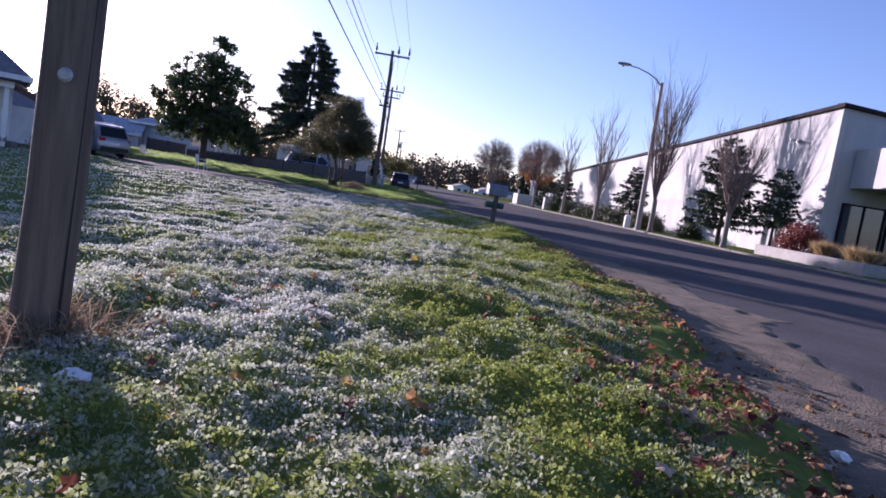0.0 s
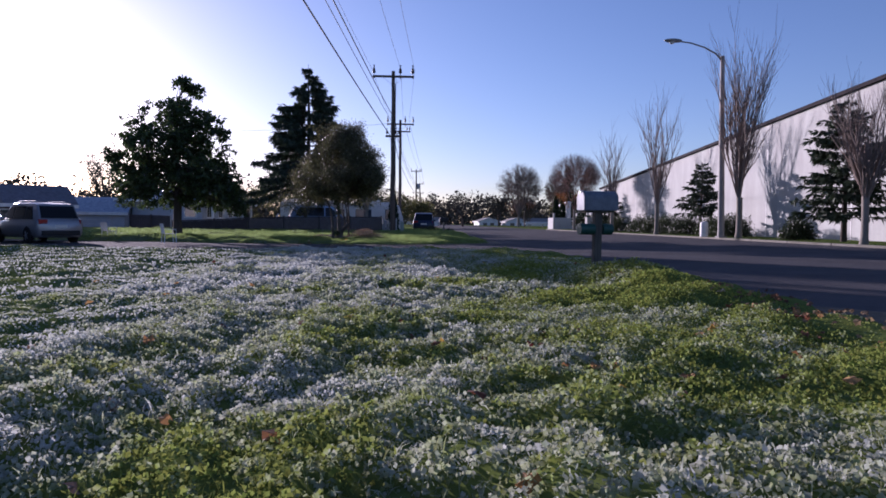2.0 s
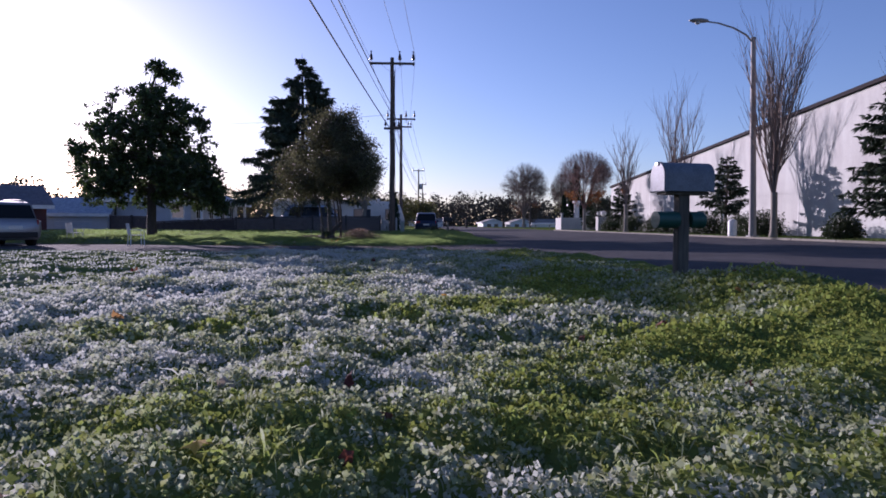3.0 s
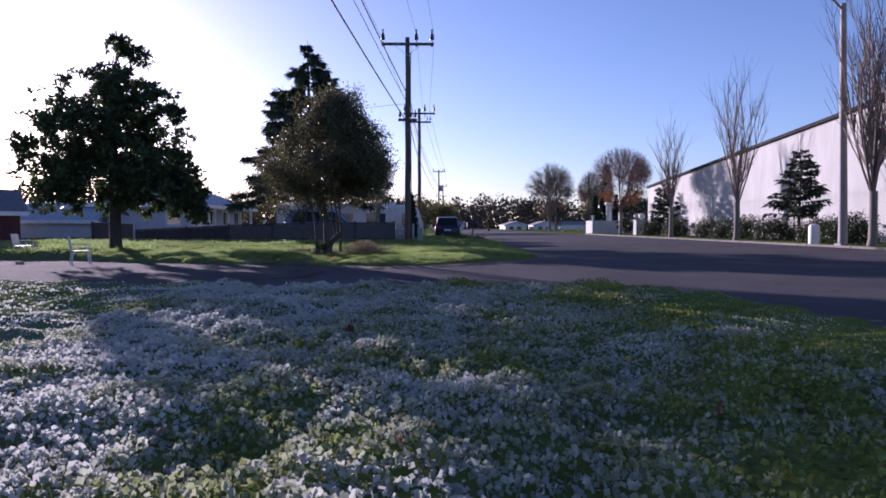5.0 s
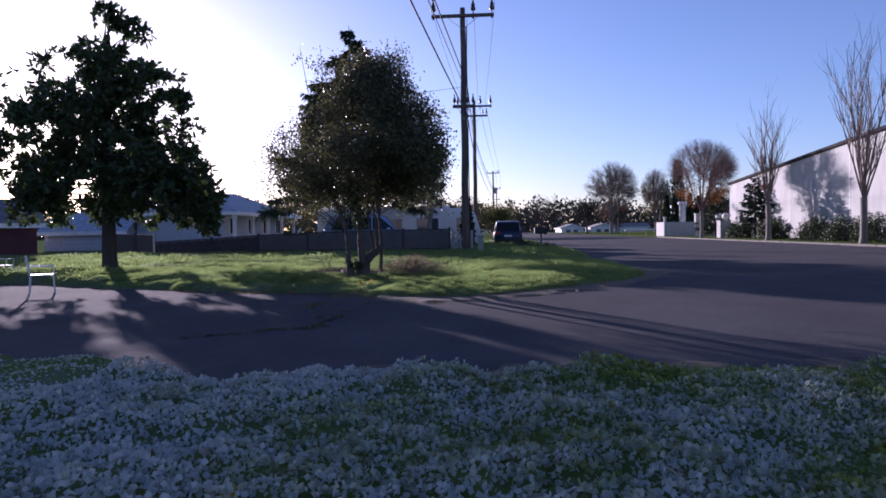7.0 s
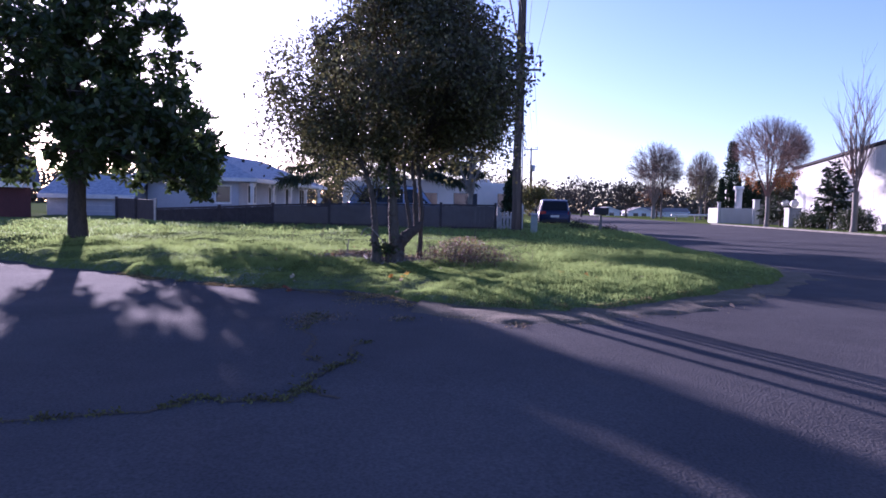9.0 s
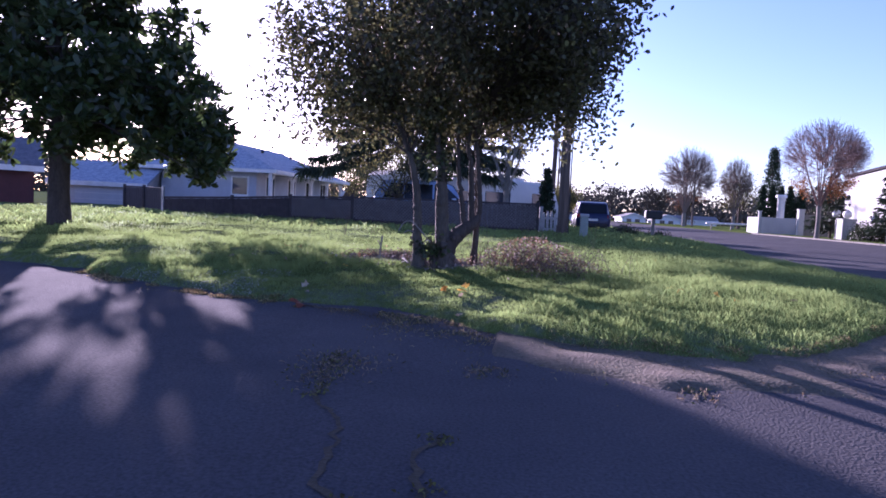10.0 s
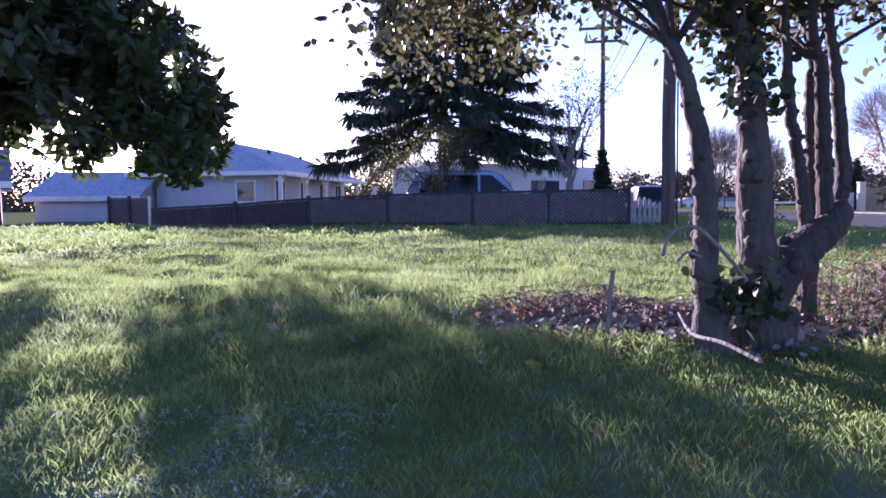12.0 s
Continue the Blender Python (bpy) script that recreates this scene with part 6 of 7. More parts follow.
        g = Geo()
        g.box(0.72, s * (w + 0.01), belt + 0.0, 0.90, s * (w + 0.18), belt + 0.14)
        part("mirror", g, paint, t, bevel=0.03)
        if rack:
            g = Geo()
            g.tube([(-h + 0.8, s * w * 0.62, H - 0.02), (-h + 0.95, s * w * 0.62, H + 0.04), (0.2, s * w * 0.62, H + 0.05), (0.35, s * w * 0.62, H - 0.01)], 0.016, 6)
            part("roof_rail", g, GALV, t)
    g = Geo()
    g.box(-h - 0.035, -w * 0.80, 0.36, -h + 0.1, w * 0.80, 0.56)
    part("rear_bumper", g, BLACK, t, bevel=0.03)
    g = Geo()
    g.box(-h - 0.012, -0.24, 0.68, -h + 0.02, 0.24, 0.80)
    part("number_plate", g, CREAM, t, "blank pale plate")
    for x in (-h + 0.95, h - 0.92):
        for s in (-1, 1):
            m = Matrix.Translation((x, s * (w - 0.02), 0.34)) @ pose(0, 0, 0, -90 * s, 0, 0)
            g = Geo()
            g.lathe([(0.39, -0.06), (0.39, 0.022)], 20, m)
            part("wheel_arch", g, BLACK, t)
            g = Geo()
            g.lathe([(0.22, -0.10), (0.31, -0.10), (0.345, -0.06), (0.345, 0.05), (0.31, 0.09), (0.22, 0.09)], 24, m @ Matrix.Translation((0, 0, -0.05)))
            tyre = part("wheel", g, RUBBER, t, smooth=True)
            g = Geo()
            g.lathe([(0.215, 0.0), (0.215, 0.035), (0.18, 0.025), (0.05, 0.045)], 18, m)
            for k in range(5):
                a = k * 2 * math.pi / 5
                g.beam(m @ Vector((0, 0, 0.045)), m @ Vector((0.19 * math.cos(a), 0.19 * math.sin(a), 0.04)), 0.05, 0.03)
            part("rim", g, GALV, tyre)
    return t


car("parked_suv", (-13.9, 36.3, -0.18), 141, SILVER, 4.85, 1.86, 1.74, "silver crossover parked on the drive by the house")
car("parked_suv", (3.6, 64.0, 0.0), 90, NAVY, 4.6, 1.82, 1.72, "navy blue SUV parked on the verge, seen from behind", rack=False, hatch=0.25)
car("parked_pickup", (-3.7, 53.6, 0.22), 12, BLUEGREY, 5.0, 1.9, 1.80, "blue-grey SUV parked behind the fence", rack=False)

# motorhome behind the fence
rv = thing("motorhome", (-2.9, 60.0, -0.2), "long cream motorhome with a teal windscreen behind the fence", "motorhome", turn=42)
g = Geo()
g.loft([[Vector((x, y, z)) for y, z in ((-1.15, zb), (1.15, zb), (1.2, zb + 0.5), (1.2, zt - 0.2), (1.05, zt), (-1.05, zt), (-1.2, zt - 0.2), (-1.2, zb + 0.5))] for x, zb, zt in ((-5.2, 0.5, 2.55), (-5.0, 0.4, 2.75), (4.2, 0.4, 2.75), (4.9, 0.42, 2.5), (5.3, 0.5, 1.6))])
part("body", g, CREAM, rv, smooth=True)
for x0, x1, z0, z1 in ((-4.2, -3.0, 1.45, 2.05), (-2.2, -0.9, 1.45, 2.05), (0.2, 1.8, 1.4, 2.1), (3.3, 4.2, 1.3, 2.15)):
    g = Geo()
    g.box(x0, -1.235, z0, x1, -1.19, z1)
    part("window", g, PANE, rv, bevel=0.01)
g = Geo()
g.box(-5.0, -1.225, 1.05, 4.1, -1.195, 1.22)
part("stripe", g, BLUEGREY, rv, "blue-grey stripe")
g = Geo()
g.add([(4.72, -1.0, 2.42), (4.72, 1.0, 2.42), (5.22, 1.0, 1.68), (5.22, -1.0, 1.68), (4.80, -1.0, 2.46), (4.80, 1.0, 2.46), (5.30, 1.0, 1.72), (5.30, -1.0, 1.72)], [(0, 1, 2, 3), (7, 6, 5, 4), (0, 4, 5, 1), (1, 5, 6, 2), (2, 6, 7, 3), (3, 7, 4, 0)])
part("windscreen", g, TEAL, rv, "teal-tinted windscreen")
for x in (-3.0, -0.2, 2.6):
    g = Geo()
    g.box(x, -0.4, 2.76, x + 0.8, 0.4, 2.96)
    part("roof_unit", g, WHITE, rv, bevel=0.05)
for x in (-2.6, 3.2):
    for s in (-1, 1):
        g = Geo()
        g.lathe([(0.25, -0.12), (0.4, -0.10), (0.4, 0.10), (0.25, 0.12)], 18, Matrix.Translation((x, s * 1.05, 0.4)) @ pose(0, 0, 0, 90, 0, 0))
        part("wheel", g, RUBBER, rv, smooth=True)

# ---- trees and houses farther off ----
column_tree((1.05, 59.8, 0.1), 3.0, 0.85, 95, "narrow dark green cypress beside the utility pole")
broad_tree((-0.6, 52.5, 0.2), 4.6, 2.6, 96, "small half-bare garden tree with yellowing leaves", OLIVE, 0.5, 0.3, clump=0.5, leaf=0.10, bark=BARK_PALE)
broad_tree((-4.8, 52.0, 0.2), 3.2, 2.6, 97, "small yellow-green garden tree at the fence", OLIVE, 1.0, 0.3, clump=0.6, leaf=0.10)
for i, (x, y, h, w, mat, leafy) in enumerate([(-11, 82, 6.5, 6, OLIVE, 1), (-17, 86, 6.0, 6, OLIVE, 1), (-22, 80, 5.5, 5, FARWOOD, 0.8), (-7, 88, 5.5, 5, OLIVE, 1), (-24, 84, 6.2, 5, OLIVE, 1), (-31.5, 80, 8.8, 4, CEDAR, 1), (-28.6, 83, 6.6, 5, FARWOOD, 1)]):
    broad_tree((x, y, 0), h, w, 100 + i, "garden tree with thinning autumn leaves behind the houses", mat, leafy, 0.2, clump=1.0, leaf=0.24)
for i, (x, y, h, w, mat, leafy) in enumerate([(33, 136, 9.8, 6, OLIVE, 0.9), (14, 150, 8, 9, FARWOOD, 0.5), (21, 142, 7.0, 8, FARWOOD, 0.9), (38, 128, 7, 7, FARWOOD, 0.7),
                                              (7.5, 165, 7.5, 9, FARWOOD, 0.9), (4.0, 105, 4.2, 5, OLIVE, 1), (1, 120, 6, 6, OLIVE, 1), (-4, 112, 6, 6, FARWOOD, 0.8), (46, 140, 8, 8, FARWOOD, 0.8), (28, 150, 6.5, 8, FARWOOD, 0.9)]):
    broad_tree((x, y, 0), h, w, 120 + i, "distant tree beside the road, mostly bare" if leafy < 0.3 else "distant tree in autumn leaf", mat, leafy, 0.25, clump=1.2, leaf=0.34)


def far_house(at, turn, w, d, label, roof=SHINGLE_DARK):
    h = gable_house("far_house", at, turn, w, d, 2.3, 3.3, 0.4, WHITE, roof, label)
    for x in (w * 0.2, w * 0.55):
        window(h, x, x + 1.2, 0.9, 1.9, pose(0, 0, 0), sill=False)
    for y in (d * 0.15, d * 0.45, d * 0.75):
        window(h, y, y + 1.3, 0.9, 1.9, Matrix.Translation((w, 0, 0)) @ pose(0, 0, 0, 0, 0, 90), sill=False)
    return h


far_house((22.6, 196, -0.9), 4, 6, 9, "small white house far along the road", FAR_ROOF)
far_house((30.4, 194, -0.9), 2, 6, 9, "low white house far along the road", FAR_ROOF)
far_house((46.0, 197, -0.9), 88, 7, 11, "long low white house far along the road", FAR_ROOF)
far_house((10, 192, -0.9), 80, 6, 9, "small white house at the end of the road", FAR_ROOF)
dome_tree((23.2, 130, 0), 12.6, 4.8, "distant bare tree with fine grey twigs", 121, TWIG, trunk=2.2, r=0.28, thick=2.4, dense=12, leaves=(AUTUMN, 500, 5.0))
dome_tree((31.0, 132, 0), 11.4, 2.6, "slim distant bare tree beside the road", 122, TWIG, trunk=2.2, r=0.2, thick=2.0, dense=8)

# wooded ridge along the horizon
rng = np.random.default_rng(77)
n = 9500
a = rng.uniform(-1.25, 1.0, n)
r = rng.uniform(230, 420, n)
c = np.stack([np.sin(a) * r, np.cos(a) * r + 10, rng.uniform(0, 1, n) ** 1.7 * (7.5 + 9 * rough2(a * 60, r * 0.02, 3.0, 5) + (r - 230) * 0.012)], 1)
me = leaf_cloud(rng, c, 9, 1.5, 1.6, 1.2, FARWOOD, "far_woods", lift=0.4)
tagged(new("far_woods", me), "low line of distant woods on the horizon", "woods", kind="stuff")

# ---- turf, weeds and fallen leaves ----


def scatter(rng, x0, x1, y0, y1, n, keep):
    x, y = rng.uniform(x0, x1, n), rng.uniform(y0, y1, n)
    k = keep(x, y)
    x, y = x[k], y[k]
    return np.stack([x, y, ground_z(x, y) - 0.004], 1)


def on_grass(x, y):
    bare = ((x + 0.75) / 1.15) ** 2 + ((y - 34.95) / 0.55) ** 2 < 0.6 + 0.6 * rough2(x, y, 0.2, 14)
    worn = 3.0 * bare + np.clip((14.0 - y) / 4, 0, 1) * (x > 2) * 0.55 * (0.5 + rough2(x, y, 0.35, 13))
    return paved(x, y) + worn < 0.08 + 0.30 * (rough2(x, y, 0.25, 12) - 0.45)


def turf(name, rng, areas, length, width, lift, mat, label, bend=0.35, clump=0.5):
    roots = []
    for x0, x1, y0, y1, per in areas:
        n = int((x1 - x0) * (y1 - y0) * per)
        roots.append(scatter(rng, x0, x1, y0, y1, n, lambda x, y: on_grass(x, y) & (rng.random(len(x)) < (1 - clump) + clump * 1.6 * rough2(x, y, 0.16, 21))))
    p = np.vstack(roots)
    n = len(p)
    way = random_ways(rng, n, lift)
    way[:, 2] = np.abs(way[:, 2]) + 0.05
    way = unit(way)
    tall = (0.45 + 0.95 * rough2(p[:, 0], p[:, 1], 0.4, 33)) * np.clip(0.28 - paved(p[:, 0], p[:, 1]) * 0.75, 0.25, 1.0) * (0.6 + 0.8 * rough2(p[:, 0], p[:, 1], 0.13, 34)) * (1 - 0.68 * np.exp(-((p[:, 0] + 0.1) / 1.5) ** 2 - ((p[:, 1] - 33.4) / 1.1) ** 2))
    me = kites(name, p, way, sides_of(rng, way), length * tall * rng.uniform(0.5, 1.3, n), width * rng.uniform(0.7, 1.3, n), mat, bend)
    return tagged(new(name, me), label, "grass", kind="stuff")


def clover(name, rng, areas, size, label, simple=False):
    """Low clover in small cushions, with dark gaps between them."""
    p = []
    for x0, x1, y0, y1, per in areas:
        n = int((x1 - x0) * (y1 - y0) * per)
        p.append(scatter(rng, x0, x1, y0, y1, n, lambda x, y: on_grass(x, y) & (rng.random(len(x)) < 0.25 + 1.3 * rough2(x, y, 0.085, 22))))
    p = np.vstack(p)
    n = len(p)
    p[:, 2] += 0.085 * rough2(p[:, 0], p[:, 1], 0.085, 22) ** 1.5 * rng.uniform(0.4, 1.0, n) + 0.02 * rough2(p[:, 0], p[:, 1], 0.3, 23)
    way = random_ways(rng, n, 0.35)
    s = size * rng.uniform(0.65, 1.25, n)
    if simple:
        me = kites(name, p, way, sides_of(rng, way), s, s * 1.05, CLOVER, 0)
        return tagged(new(name, me), label, "grass", kind="stuff")
    return tagged(new(name, round_leaves(name, p, way, sides_of(rng, way), s, s * 0.95, CLOVER, 0.22)), label, "grass", kind="stuff")


rng = np.random.default_rng(3)
clover("clover_turf", rng, [(0.5, 3.6, 5.5, 14, 5800), (3.6, 5.6, 6.5, 14, 3600)], 0.0185, "short frosty clover in low cushions", True)
clover("fine_clover", rng, [(0.2, 3.9, 0.0, 6.0, 6200)], 0.0172, "fine frosty clover near the pole", True)
turf("fine_blades", rng, [(0.4, 4.2, 0, 14, 600), (3.4, 4.6, 0, 8, 1500)], 0.075, 0.005, 1.3, CLOVER, "thin grass blades among the clover", bend=0.3)
clover("frosted_clover", rng, [(-0.6, 3.6, 14, 25.5, 3000), (3.6, 5.4, 14, 25.5, 1700)], 0.0285, "frosted clover in the long shadows", True)
turf("shaded_turf", rng, [(3.6, 4.2, 14, 25.5, 900), (-2.0, 0.5, 5.5, 14, 1500), (-2.0, 0.3, -0.5, 5.5, 1500), (3.55, 6.3, -0.5, 14, 1000), (4.2, 6.5, 14, 26, 900), (-1.5, -0.6, 14, 27, 1400)],
     0.036, 0.021, 0.9, CLOVER, "short frosty clover and grass", bend=0.15)
turf("outer_turf", rng, [(-7, -2.0, -0.5, 14, 190), (-7, -1.5, 14, 29, 190), (-18, -7, 4, 34, 100), (-3, 6, -4, -0.5, 500)], 0.05, 0.03, 0.9, CLOVER, "frosty rough grass at the lawn's edge", bend=0.15)
turf("edge_weeds", rng, [(-4.8, -1.9, 31.5, 33.6, 3600)], 0.05, 0.008, 0.9, CLOVER, "small frosted weeds among the grass by the drive", bend=0.2)
turf("long_grass", rng, [(-4.8, 1.6, 30.0, 34.7, 6600), (1.6, 4.0, 30.0, 35, 3000), (-6.5, -4.8, 31, 35, 2000), (-7.5, 4.5, 34.7, 38, 2600), (4.0, 6.5, 30, 40, 1000), (-9, -6.5, 31, 36, 1000), (-7.5, 6.5, 38, 43, 600), (-12.5, -7.5, 36, 44, 620)], 0.115, 0.0031, 1.7, TURF, "longer green grass with dew and frost", bend=0.22, clump=0.25)
turf("broad_grass", rng, [(-7.5, 4.5, 30.0, 37.5, 260), (4.5, 6.5, 31, 44, 300), (-7.5, 6.5, 37.5, 43, 200)], 0.040, 0.012, 0.9, TURF, "low broad-leaved weeds in the grass", bend=0.2)
turf("far_grass", rng, [(-16, -7.5, 33, 48, 260), (-7.5, 7, 43, 50, 260), (2, 6.5, 50, 70, 90)], 0.16, 0.022, 1.4, TURF, "longer green grass towards the fence", bend=0.3)
turf("strip_grass", rng, [(19.4, 21.5, 16, 84, 150), (19.6, 46, 92, 150, 8)], 0.10, 0.03, 1.2, VERGE, "short green grass in the planted strip", bend=0.3)

# fallen leaves: lobed, curled, many colours


def fallen(name, n, areas, mat, size, label, seed):
    rng = np.random.default_rng(seed)
    g = Geo()
    for i in range(n):
        x0, x1, y0, y1 = areas[int(rng.random() * len(areas))]
        x, y = rng.uniform(x0, x1), rng.uniform(y0, y1)
        z = max(float(ground_z(x, y)), float(asphalt_z(np.float64(x), np.float64(y)))) + (0.035 if paved(np.float64(x), np.float64(y)) < -0.1 else 0.022)
        s = size * rng.uniform(0.6, 1.3)
        m = Matrix.Translation((x, y, z)) @ pose(0, 0, 0, rng.normal() * 25, rng.normal() * 25, rng.uniform(0, 360))
        pts = [(0, 0, 0.012 * s / size)]
        k = 10
        for j in range(k):
            a = 2 * math.pi * j / k
            r = s * (0.52 if j % 2 == 0 else 0.36) * rng.uniform(0.85, 1.15)
            pts.append((math.cos(a) * r, math.sin(a) * r, rng.normal() * 0.14 * s))
        g.add([m @ Vector(p) for p in pts], [(0, 1 + j, 1 + (j + 1) % k) for j in range(k)])
    me = bpy.data.meshes.new(name)
    me.from_pydata(g.v, [], g.f)
    me.materials.append(mat)
    return tagged(new(name, me), label, "leaves", kind="stuff")


LEAF_RED = material("fallen_leaf_red", (0.17, 0.05, 0.035), rough=0.8, vary=0.3, bump=0, island=0.5, translucent=0.3)
LEAF_ORANGE = material("fallen_leaf_orange", (0.40, 0.20, 0.09), rough=0.8, vary=0.3, bump=0, island=0.5, translucent=0.35)
LEAF_YELLOW = material("fallen_leaf_yellow", (0.60, 0.36, 0.07), rough=0.8, vary=0.25, bump=0, island=0.4, translucent=0.4)
LEAF_PALE = material("fallen_leaf_pale", (0.42, 0.32, 0.24), rough=0.85, vary=0.3, bump=0, island=0.5, translucent=0.2)
LAWN = [(0.4, 4.6, 0.2, 5), (1.2, 5.4, 0.5, 12), (-1.5, 5.5, 2, 24)]
BANK = [(3.6, 4.8, 0.3, 4), (4.5, 5.9, 3, 8), (5.4, 6.5, 7, 14)]
fallen("brown_leaves", 1300, BANK * 3 + LAWN[:1], BROWN_LITTER, 0.05, "withered brown leaves in the grass bank", 201)
fallen("orange_leaves", 300, LAWN + BANK, LEAF_ORANGE, 0.075, "orange fallen maple leaves in the grass", 202)
fallen("red_leaves", 140, LAWN + BANK[:1], LEAF_RED, 0.07, "dark red fallen leaves in the grass", 203)
fallen("yellow_leaves", 60, LAWN + [(-2, 3, 32.5, 38)], LEAF_YELLOW, 0.075, "yellow fallen leaves in the grass", 204)
fallen("pale_leaves", 130, LAWN + BANK + [(-3, 5, 32, 36)], LEAF_PALE, 0.08, "pale dry curled leaves in the grass", 205)

fallen("big_leaf", 1, [(-1.39, -1.35, 32.26, 32.32)], material("russet_leaf", (0.30, 0.09, 0.05), rough=0.7, vary=0.3, translucent=0.3), 0.17, "large curled russet leaf at the drive's edge", 207)
fallen("bright_leaves", 7, [(-2.0, -1.2, 34.7, 35.0), (-3.5, -2.5, 35.5, 36.5)], LEAF_ORANGE, 0.10, "bright orange leaves near the holly", 208)

# ---- brush and litter round the holly ----
rng = np.random.default_rng(301)
g = Geo()
for i in range(520):
    cx, cy, sx = (0.55, 35.05, 0.75) if i % 5 > 1 else (-1.2, 35.2, 0.42)
    x, y = cx + rng.normal() * sx * 0.5, cy + rng.normal() * 0.30
    z = float(ground_z(x, y))
    a, ln = rng.uniform(0, 6.28), rng.uniform(0.2, 0.55)
    hgt = rng.uniform(0.08, 0.36) * (1.0 if cx > 0 else 0.42)
    pts = []
    for k in range(9):
        f = k / 8
        a += rng.normal() * 0.12
        pts.append(Vector((x + math.cos(a) * ln * f, y + math.sin(a) * ln * f, z - 0.02 + hgt * math.sin(math.pi * min(1.0, f * 0.92)) ** 0.8)))
    g.tube(pts, [0.0035 - 0.0003 * k for k in range(9)], 4, cap=False)
tagged(part("bramble_canes", g, CANE), "tangle of dry reddish bramble canes at the foot of the holly", "brambles", kind="stuff")
n = 4600
k = rng.random(n) < 0.78
c = np.where(k[:, None], [0.55, 35.05, 0.0], [-1.2, 35.2, 0.0]) + rng.normal(size=(n, 3)) * [0.42, 0.36, 0.0]
c[:, 2] = ground_z(c[:, 0], c[:, 1]) + rng.uniform(0, 1, n) ** 1.3 * np.where(k, 0.40, 0.12) * np.exp(-((c[:, 0] - np.where(k, 0.55, -1.2)) / 0.7) ** 2)
w = random_ways(rng, n)
for q, mat, label in ((slice(0, 3200), BROWN_LITTER, "withered brown leaves caught in the brambles"), (slice(3200, n), FROST_PINK, "pale frosted leaves caught in the brambles")):
    me = round_leaves("bramble_leaves", c[q], w[q], sides_of(rng, w[q]), rng.uniform(0.014, 0.034, len(c[q])), rng.uniform(0.01, 0.024, len(c[q])), mat, 0.2)
    tagged(new("bramble_leaves", me), label, "brambles", kind="stuff")
n = 2200
c = np.array([-0.85, 34.9, 0.0]) + rng.normal(size=(n, 3)) * [0.46, 0.27, 0.0]
c[:, 2] = ground_z(c[:, 0], c[:, 1]) + rng.uniform(0.0, 0.05, n)
w = random_ways(rng, n)
w[:, 2] *= 0.4
w = unit(w)
tagged(new("leaf_litter", round_leaves("leaf_litter", c, w, sides_of(rng, w), rng.uniform(0.03, 0.06, n), rng.uniform(0.02, 0.04, n), FROST_WHITE, 0.2)), "pale frosted leaf litter under the holly", "leaves", kind="stuff")
bush((-0.56, 34.42, 0.2), 0.17, 0.12, 0.40, "small green ivy sprouts at the holly's foot", 310, VERGE, 0.045, 55, name="ivy_sprout")
for i, (pts, r) in enumerate([([(-1.02, 34.55, 0.55), (-0.99, 34.6, 0.63), (-0.93, 34.6, 0.69), (-0.82, 34.6, 0.69), (-0.67, 34.6, 0.54), (-0.55, 34.65, 0.40)], 0.017),
                              ([(-0.92, 34.6, 0.22), (-0.90, 34.35, 0.15), (-0.82, 34.1, 0.16), (-0.72, 33.85, 0.13)], 0.015), ([(-0.94, 34.55, 0.52), (-0.88, 34.6, 0.56), (-0.80, 34.62, 0.53)], 0.013),
                              ([(-1.31, 34.6, 0.10), (-1.30, 34.6, 0.30), (-1.28, 34.6, 0.46)], 0.02), ([(-1.30, 34.6, 0.30), (-1.34, 34.58, 0.38)], 0.016)]):
    g = Geo()
    foot = Vector((-0.72, 34.6, 0.30))
    P = [foot + Vector((0, -0.30, 0.12)) + (Vector(p) - foot) * 0.74 for p in pts]
    fine_pts = []
    for q in range(len(P) - 1):
        for s in range(5):
            u = s / 5
            a0, a1, a2, a3 = P[max(0, q - 1)], P[q], P[q + 1], P[min(len(P) - 1, q + 2)]
            fine_pts.append(0.5 * ((2 * a1) + (a2 - a0) * u + (2 * a0 - 5 * a1 + 4 * a2 - a3) * u * u + (3 * a1 - a0 - 3 * a2 + a3) * u ** 3))
    g.tube(fine_pts + [P[-1]], r * 0.48, 7)
    tagged(part("arched_cane", g, BARK_PALE, smooth=True), "pale bent cane arching beside the holly stems", "cane", "pale canes at the holly")
for i in range(26):
    x, y = rng.uniform(-5, 2.0), rng.uniform(36.5, 46.5)
    z = float(ground_z(x, y))
    g = Geo()
    for q in range(3):
        a, h = rng.uniform(0, 6.28), rng.uniform(0.3, 0.6)
        g.tube([(x, y, z - 0.02), (x + math.cos(a) * 0.06, y + math.sin(a) * 0.06, z + h * 0.6), (x + math.cos(a) * 0.14, y + math.sin(a) * 0.14, z + h)], [0.003, 0.002, 0.005], 4)
    tagged(part("dry_weed", g, CANE), "tall dry weed stalks standing in the grass", "weed", "dry weeds in the long grass")

# ---- cracks in the drive, with moss and weeds ----
CRACKS = [[(-1.2, 26.85), (-0.48, 27.16), (-0.37, 27.26), (-0.34, 27.42), (-0.13, 27.37), (-0.02, 27.43), (0.14, 27.44), (0.15, 27.62), (0.14, 27.87), (0.19, 28.15), (0.26, 28.29), (0.15, 28.75), (0.26, 28.99)],
          [(0.19, 28.15), (-0.09, 28.43), (-0.14, 28.76), (-0.19, 29.02), (-0.41, 29.3), (-0.5, 29.8), (-0.6, 30.3)], [(0.2, 27.63), (0.33, 27.55), (0.45, 27.48)]]
CRACKS = [[(x + 0.04, y + 0.62) for x, y in line] for line in CRACKS]
g = Geo()
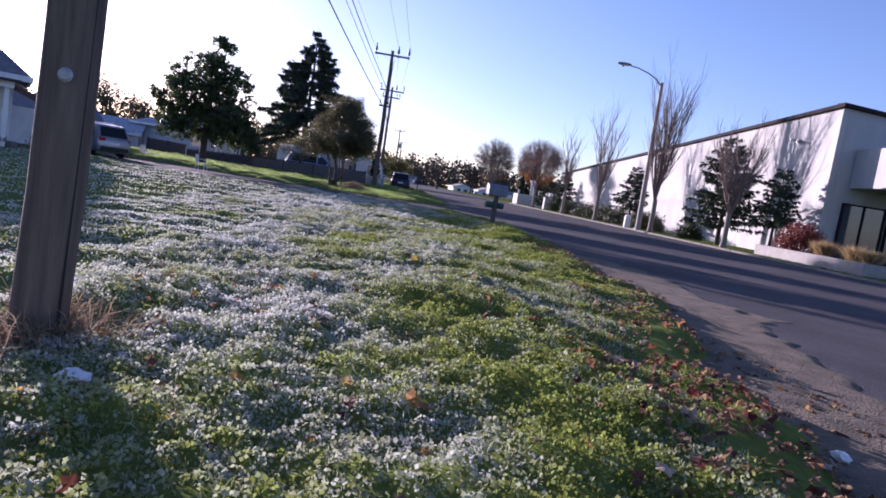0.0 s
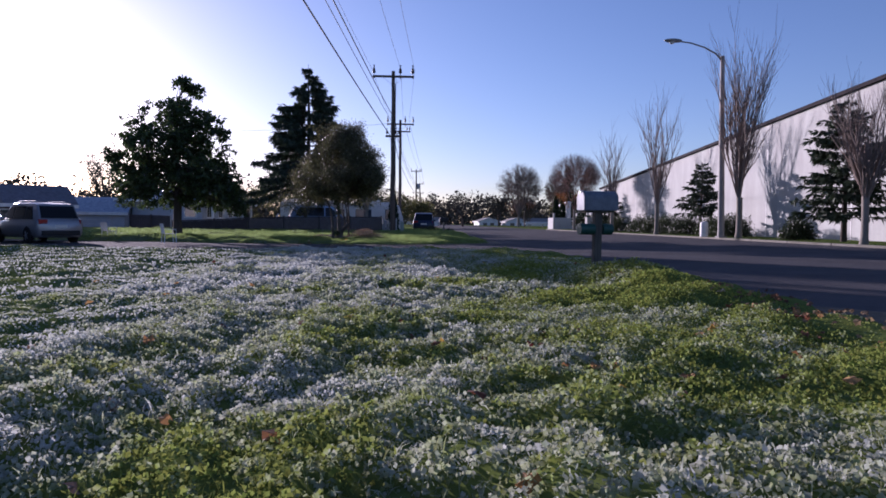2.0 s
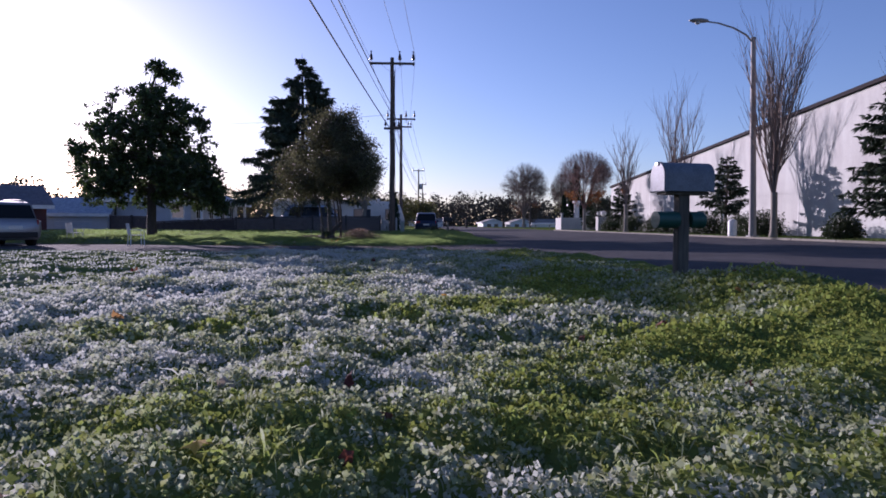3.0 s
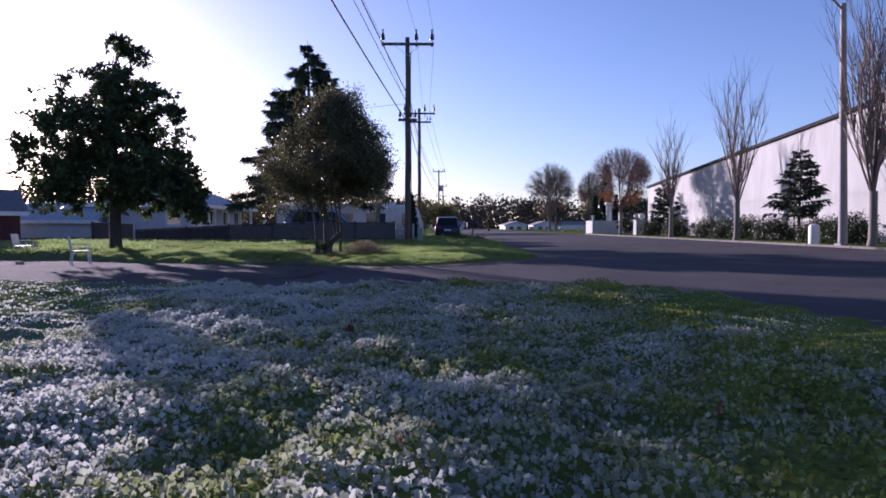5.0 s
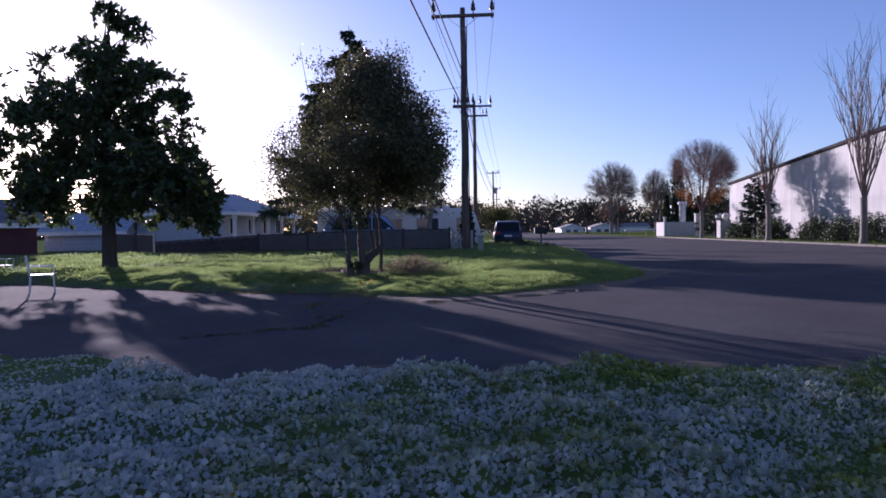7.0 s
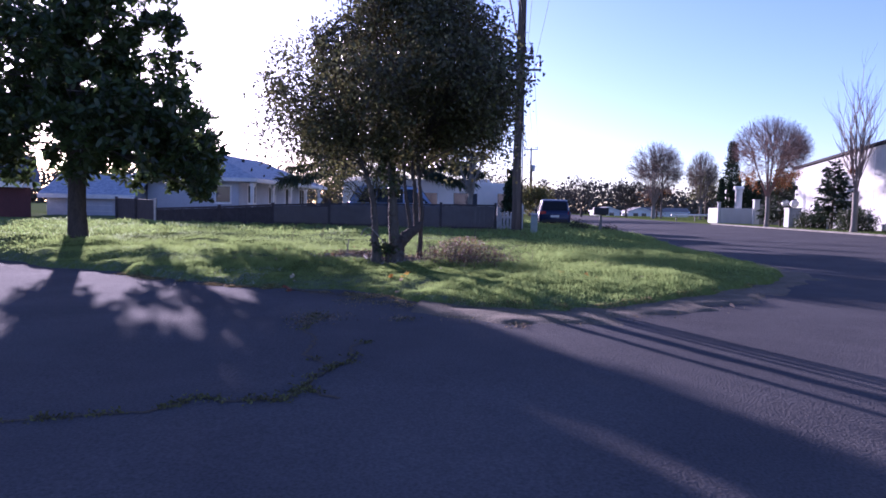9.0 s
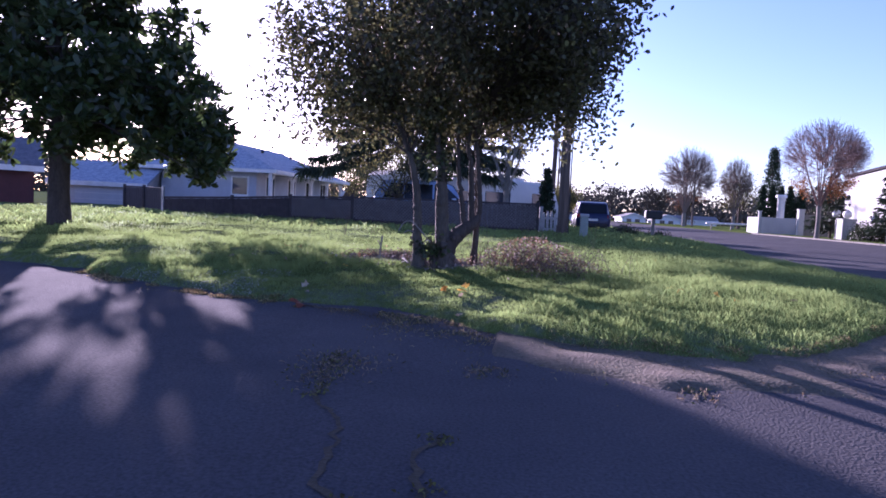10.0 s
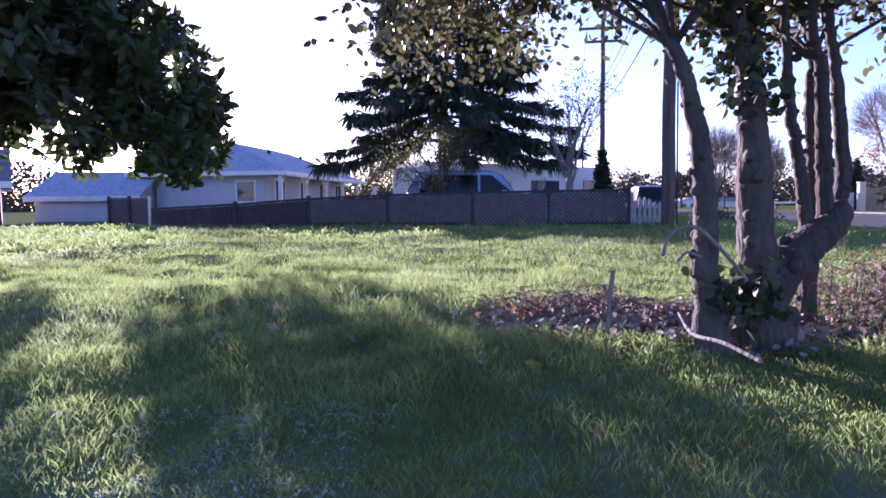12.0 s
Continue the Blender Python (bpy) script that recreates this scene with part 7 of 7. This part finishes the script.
moss = []
for line in CRACKS:
    P = [Vector((x, y, 0)) for x, y in line]
    prev = None
    for i in range(len(P) - 1):
        m = max(2, int((P[i + 1] - P[i]).length / 0.05))
        for q in range(m):
            p = P[i].lerp(P[i + 1], q / m) + Vector((rng.normal() * 0.012, rng.normal() * 0.012, 0))
            d = (P[i + 1] - P[i]).normalized()
            s = Vector((-d.y, d.x, 0)) * rng.uniform(0.006, 0.018)
            z = float(asphalt_z(np.float64(p.x), np.float64(p.y))) + 0.004
            a, b = p + s, p - s
            a.z = b.z = z
            if prev:
                g.add([prev[0], prev[1], b, a], [(0, 1, 2, 3)])
            prev = (a, b)
            if (line is CRACKS[0] and -0.4 < p.x and p.y < 28.8 and rough2(p.x, p.y, 0.15, 44) > 0.25) or rng.random() < 0.22:
                moss.append((p.x, p.y, z))
tagged(part("asphalt_crack", g, DIRT), "dark irregular cracks across the asphalt drive", "crack", kind="stuff")
moss = np.array(moss)
c = np.repeat(moss, 26, 0)
c[:, :2] += rng.normal(size=(len(c), 2)) * 0.032
w = random_ways(rng, len(c), 0.8)
w[:, 2] = np.abs(w[:, 2])
tagged(new("crack_moss", kites("crack_moss", c, w, sides_of(rng, w), rng.uniform(0.01, 0.035, len(c)), 0.012, MOSS, 0.2)), "moss and tiny weeds growing in the cracks", "moss", kind="stuff")

# dry weeds round the foot of the near pole
rng = np.random.default_rng(411)
n = 900
a, r = rng.uniform(0, 6.283, n), 0.10 + np.abs(rng.normal(0, 0.16, n))
c = np.stack([0.76 + np.cos(a) * r, 2.60 + np.sin(a) * r, np.zeros(n)], 1)
c[:, 2] = ground_z(c[:, 0], c[:, 1]) - 0.01
w = random_ways(rng, n, 1.5)
w[:, 2] = np.abs(w[:, 2])
tagged(new("dry_tuft", kites("dry_tuft", c, w, sides_of(rng, w), rng.uniform(0.10, 0.38, n), 0.007, DRY_GRASS, 0.3)), "dry brown grass round the pole's foot", "grass", kind="stuff")

# litter blown onto the grass
PAPER = [(1.18, 2.09), (4.92, 2.53)]
TUFTS = [(-0.48, 30.6, 0.28), (-0.46, 30.25, 0.16), (0.35, 30.6, 0.16), (1.8, 30.9, 0.16), (-0.42, 30.5, 0.20), (1.4, 30.5, 0.12)]


def crumpled(at, size, label, seed):
    rng = np.random.default_rng(seed)
    bm = bmesh.new()
    bmesh.ops.create_icosphere(bm, subdivisions=2, radius=size)
    for v in bm.verts:
        v.co = Vector((v.co.x * 1.3, v.co.y, v.co.z * 0.55)) * (0.72 + 0.5 * rng.random())
    me = bpy.data.meshes.new("crumpled_paper")
    bm.to_mesh(me)
    bm.free()
    me.materials.append(WHITE)
    ob = tagged(new("crumpled_paper", me), label, "litter")
    ob.matrix_basis = pose(*at, 8, 5, 40 + seed)


crumpled((float(PAPER[0][0]), PAPER[0][1], float(ground_z(*PAPER[0])) + 0.045), 0.05, "crumpled white paper lying in frosty grass", 1)
crumpled((float(PAPER[1][0]), PAPER[1][1], float(asphalt_z(np.float64(PAPER[1][0]), np.float64(PAPER[1][1]))) + 0.045), 0.05, "crumpled white wrapper at the road's edge", 2)

# small weeds and moss tufts rooted in the drive
rng = np.random.default_rng(431)
spots = [(x, y, r) for x, y, r in TUFTS]
c = []
for x, y, r in spots:
    m = int(230 * r / 0.25)
    c.append(np.stack([x + rng.normal(0, r * 0.5, m), y + rng.normal(0, r * 0.6, m), np.zeros(m)], 1))
c = np.vstack(c)
c[:, 2] = asphalt_z(c[:, 0], c[:, 1])
w = random_ways(rng, len(c), 0.7)
w[:, 2] = np.abs(w[:, 2])
k = rng.random(len(c)) < 0.62
for q, mat, label in ((k, DRY_GRASS, "dry brown weeds rooted in the drive"), (~k, MOSS, "olive moss tufts on the drive")):
    tagged(new("drive_tuft", kites("drive_tuft", c[q], w[q], sides_of(rng, w[q]), rng.uniform(0.010, 0.045, q.sum()), 0.008, mat, 0.2)), label, "weeds", kind="stuff")

# grit and crumbled dirt washed onto the drive's edge
rng = np.random.default_rng(451)
n = 9000
x = rng.uniform(-1.4, 4.6, n)
y = np.interp(x, FAR_X, FAR_Y) + 0.1 - np.abs(rng.normal(0, 0.33, n)) * np.clip((x + 1.4) / 1.2, 0.1, 1)
k = rough2(x, y, 0.3, 52) + 0.5 * rng.random(n) > 0.55
c = np.stack([x, y, asphalt_z(x, y) + 0.004], 1)[k]
w = random_ways(rng, len(c), 0.0)
w[:, 2] = np.abs(w[:, 2]) * 0.2
w = unit(w)
tagged(new("grit", kites("grit", c, w, sides_of(rng, w), rng.uniform(0.004, 0.014, len(c)), rng.uniform(0.004, 0.012, len(c)), SHOULDER, 0.0)), "brown grit and crumbled dirt along the lawn's edge", "dirt", kind="stuff")

# thin yellowed grass where the lawn frays out onto the drive
rng = np.random.default_rng(441)
n = 26000
x = rng.uniform(-4.5, 5.0, n)
y = np.interp(x, FAR_X, FAR_Y) + 0.10 - np.abs(rng.normal(0, 0.33, n)) * (0.3 + 0.7 * (x > -0.6)) + 0.2 * rough2(x, x, 0.5, 48)
k = rough2(x, y, 0.16, 47) + 0.25 * rng.random(n) > np.where(x > -0.6, 0.54, 0.68)
c = np.stack([x, y, np.maximum(ground_z(x, y), asphalt_z(x, y))], 1)[k]
w = random_ways(rng, len(c), 0.8)
w[:, 2] = np.abs(w[:, 2])
for i, (mat, label) in enumerate(((STRAW, "short yellowed grass at the drive's edge"), (MOSS, "olive weeds fraying onto the drive"))):
    q = slice(i, None, 2)
    tagged(new("margin_grass", kites("margin_grass", c[q], w[q], sides_of(rng, w[q]), rng.uniform(0.012, 0.045, len(c[q])), 0.005, mat, 0.2)), label, "grass", kind="stuff")
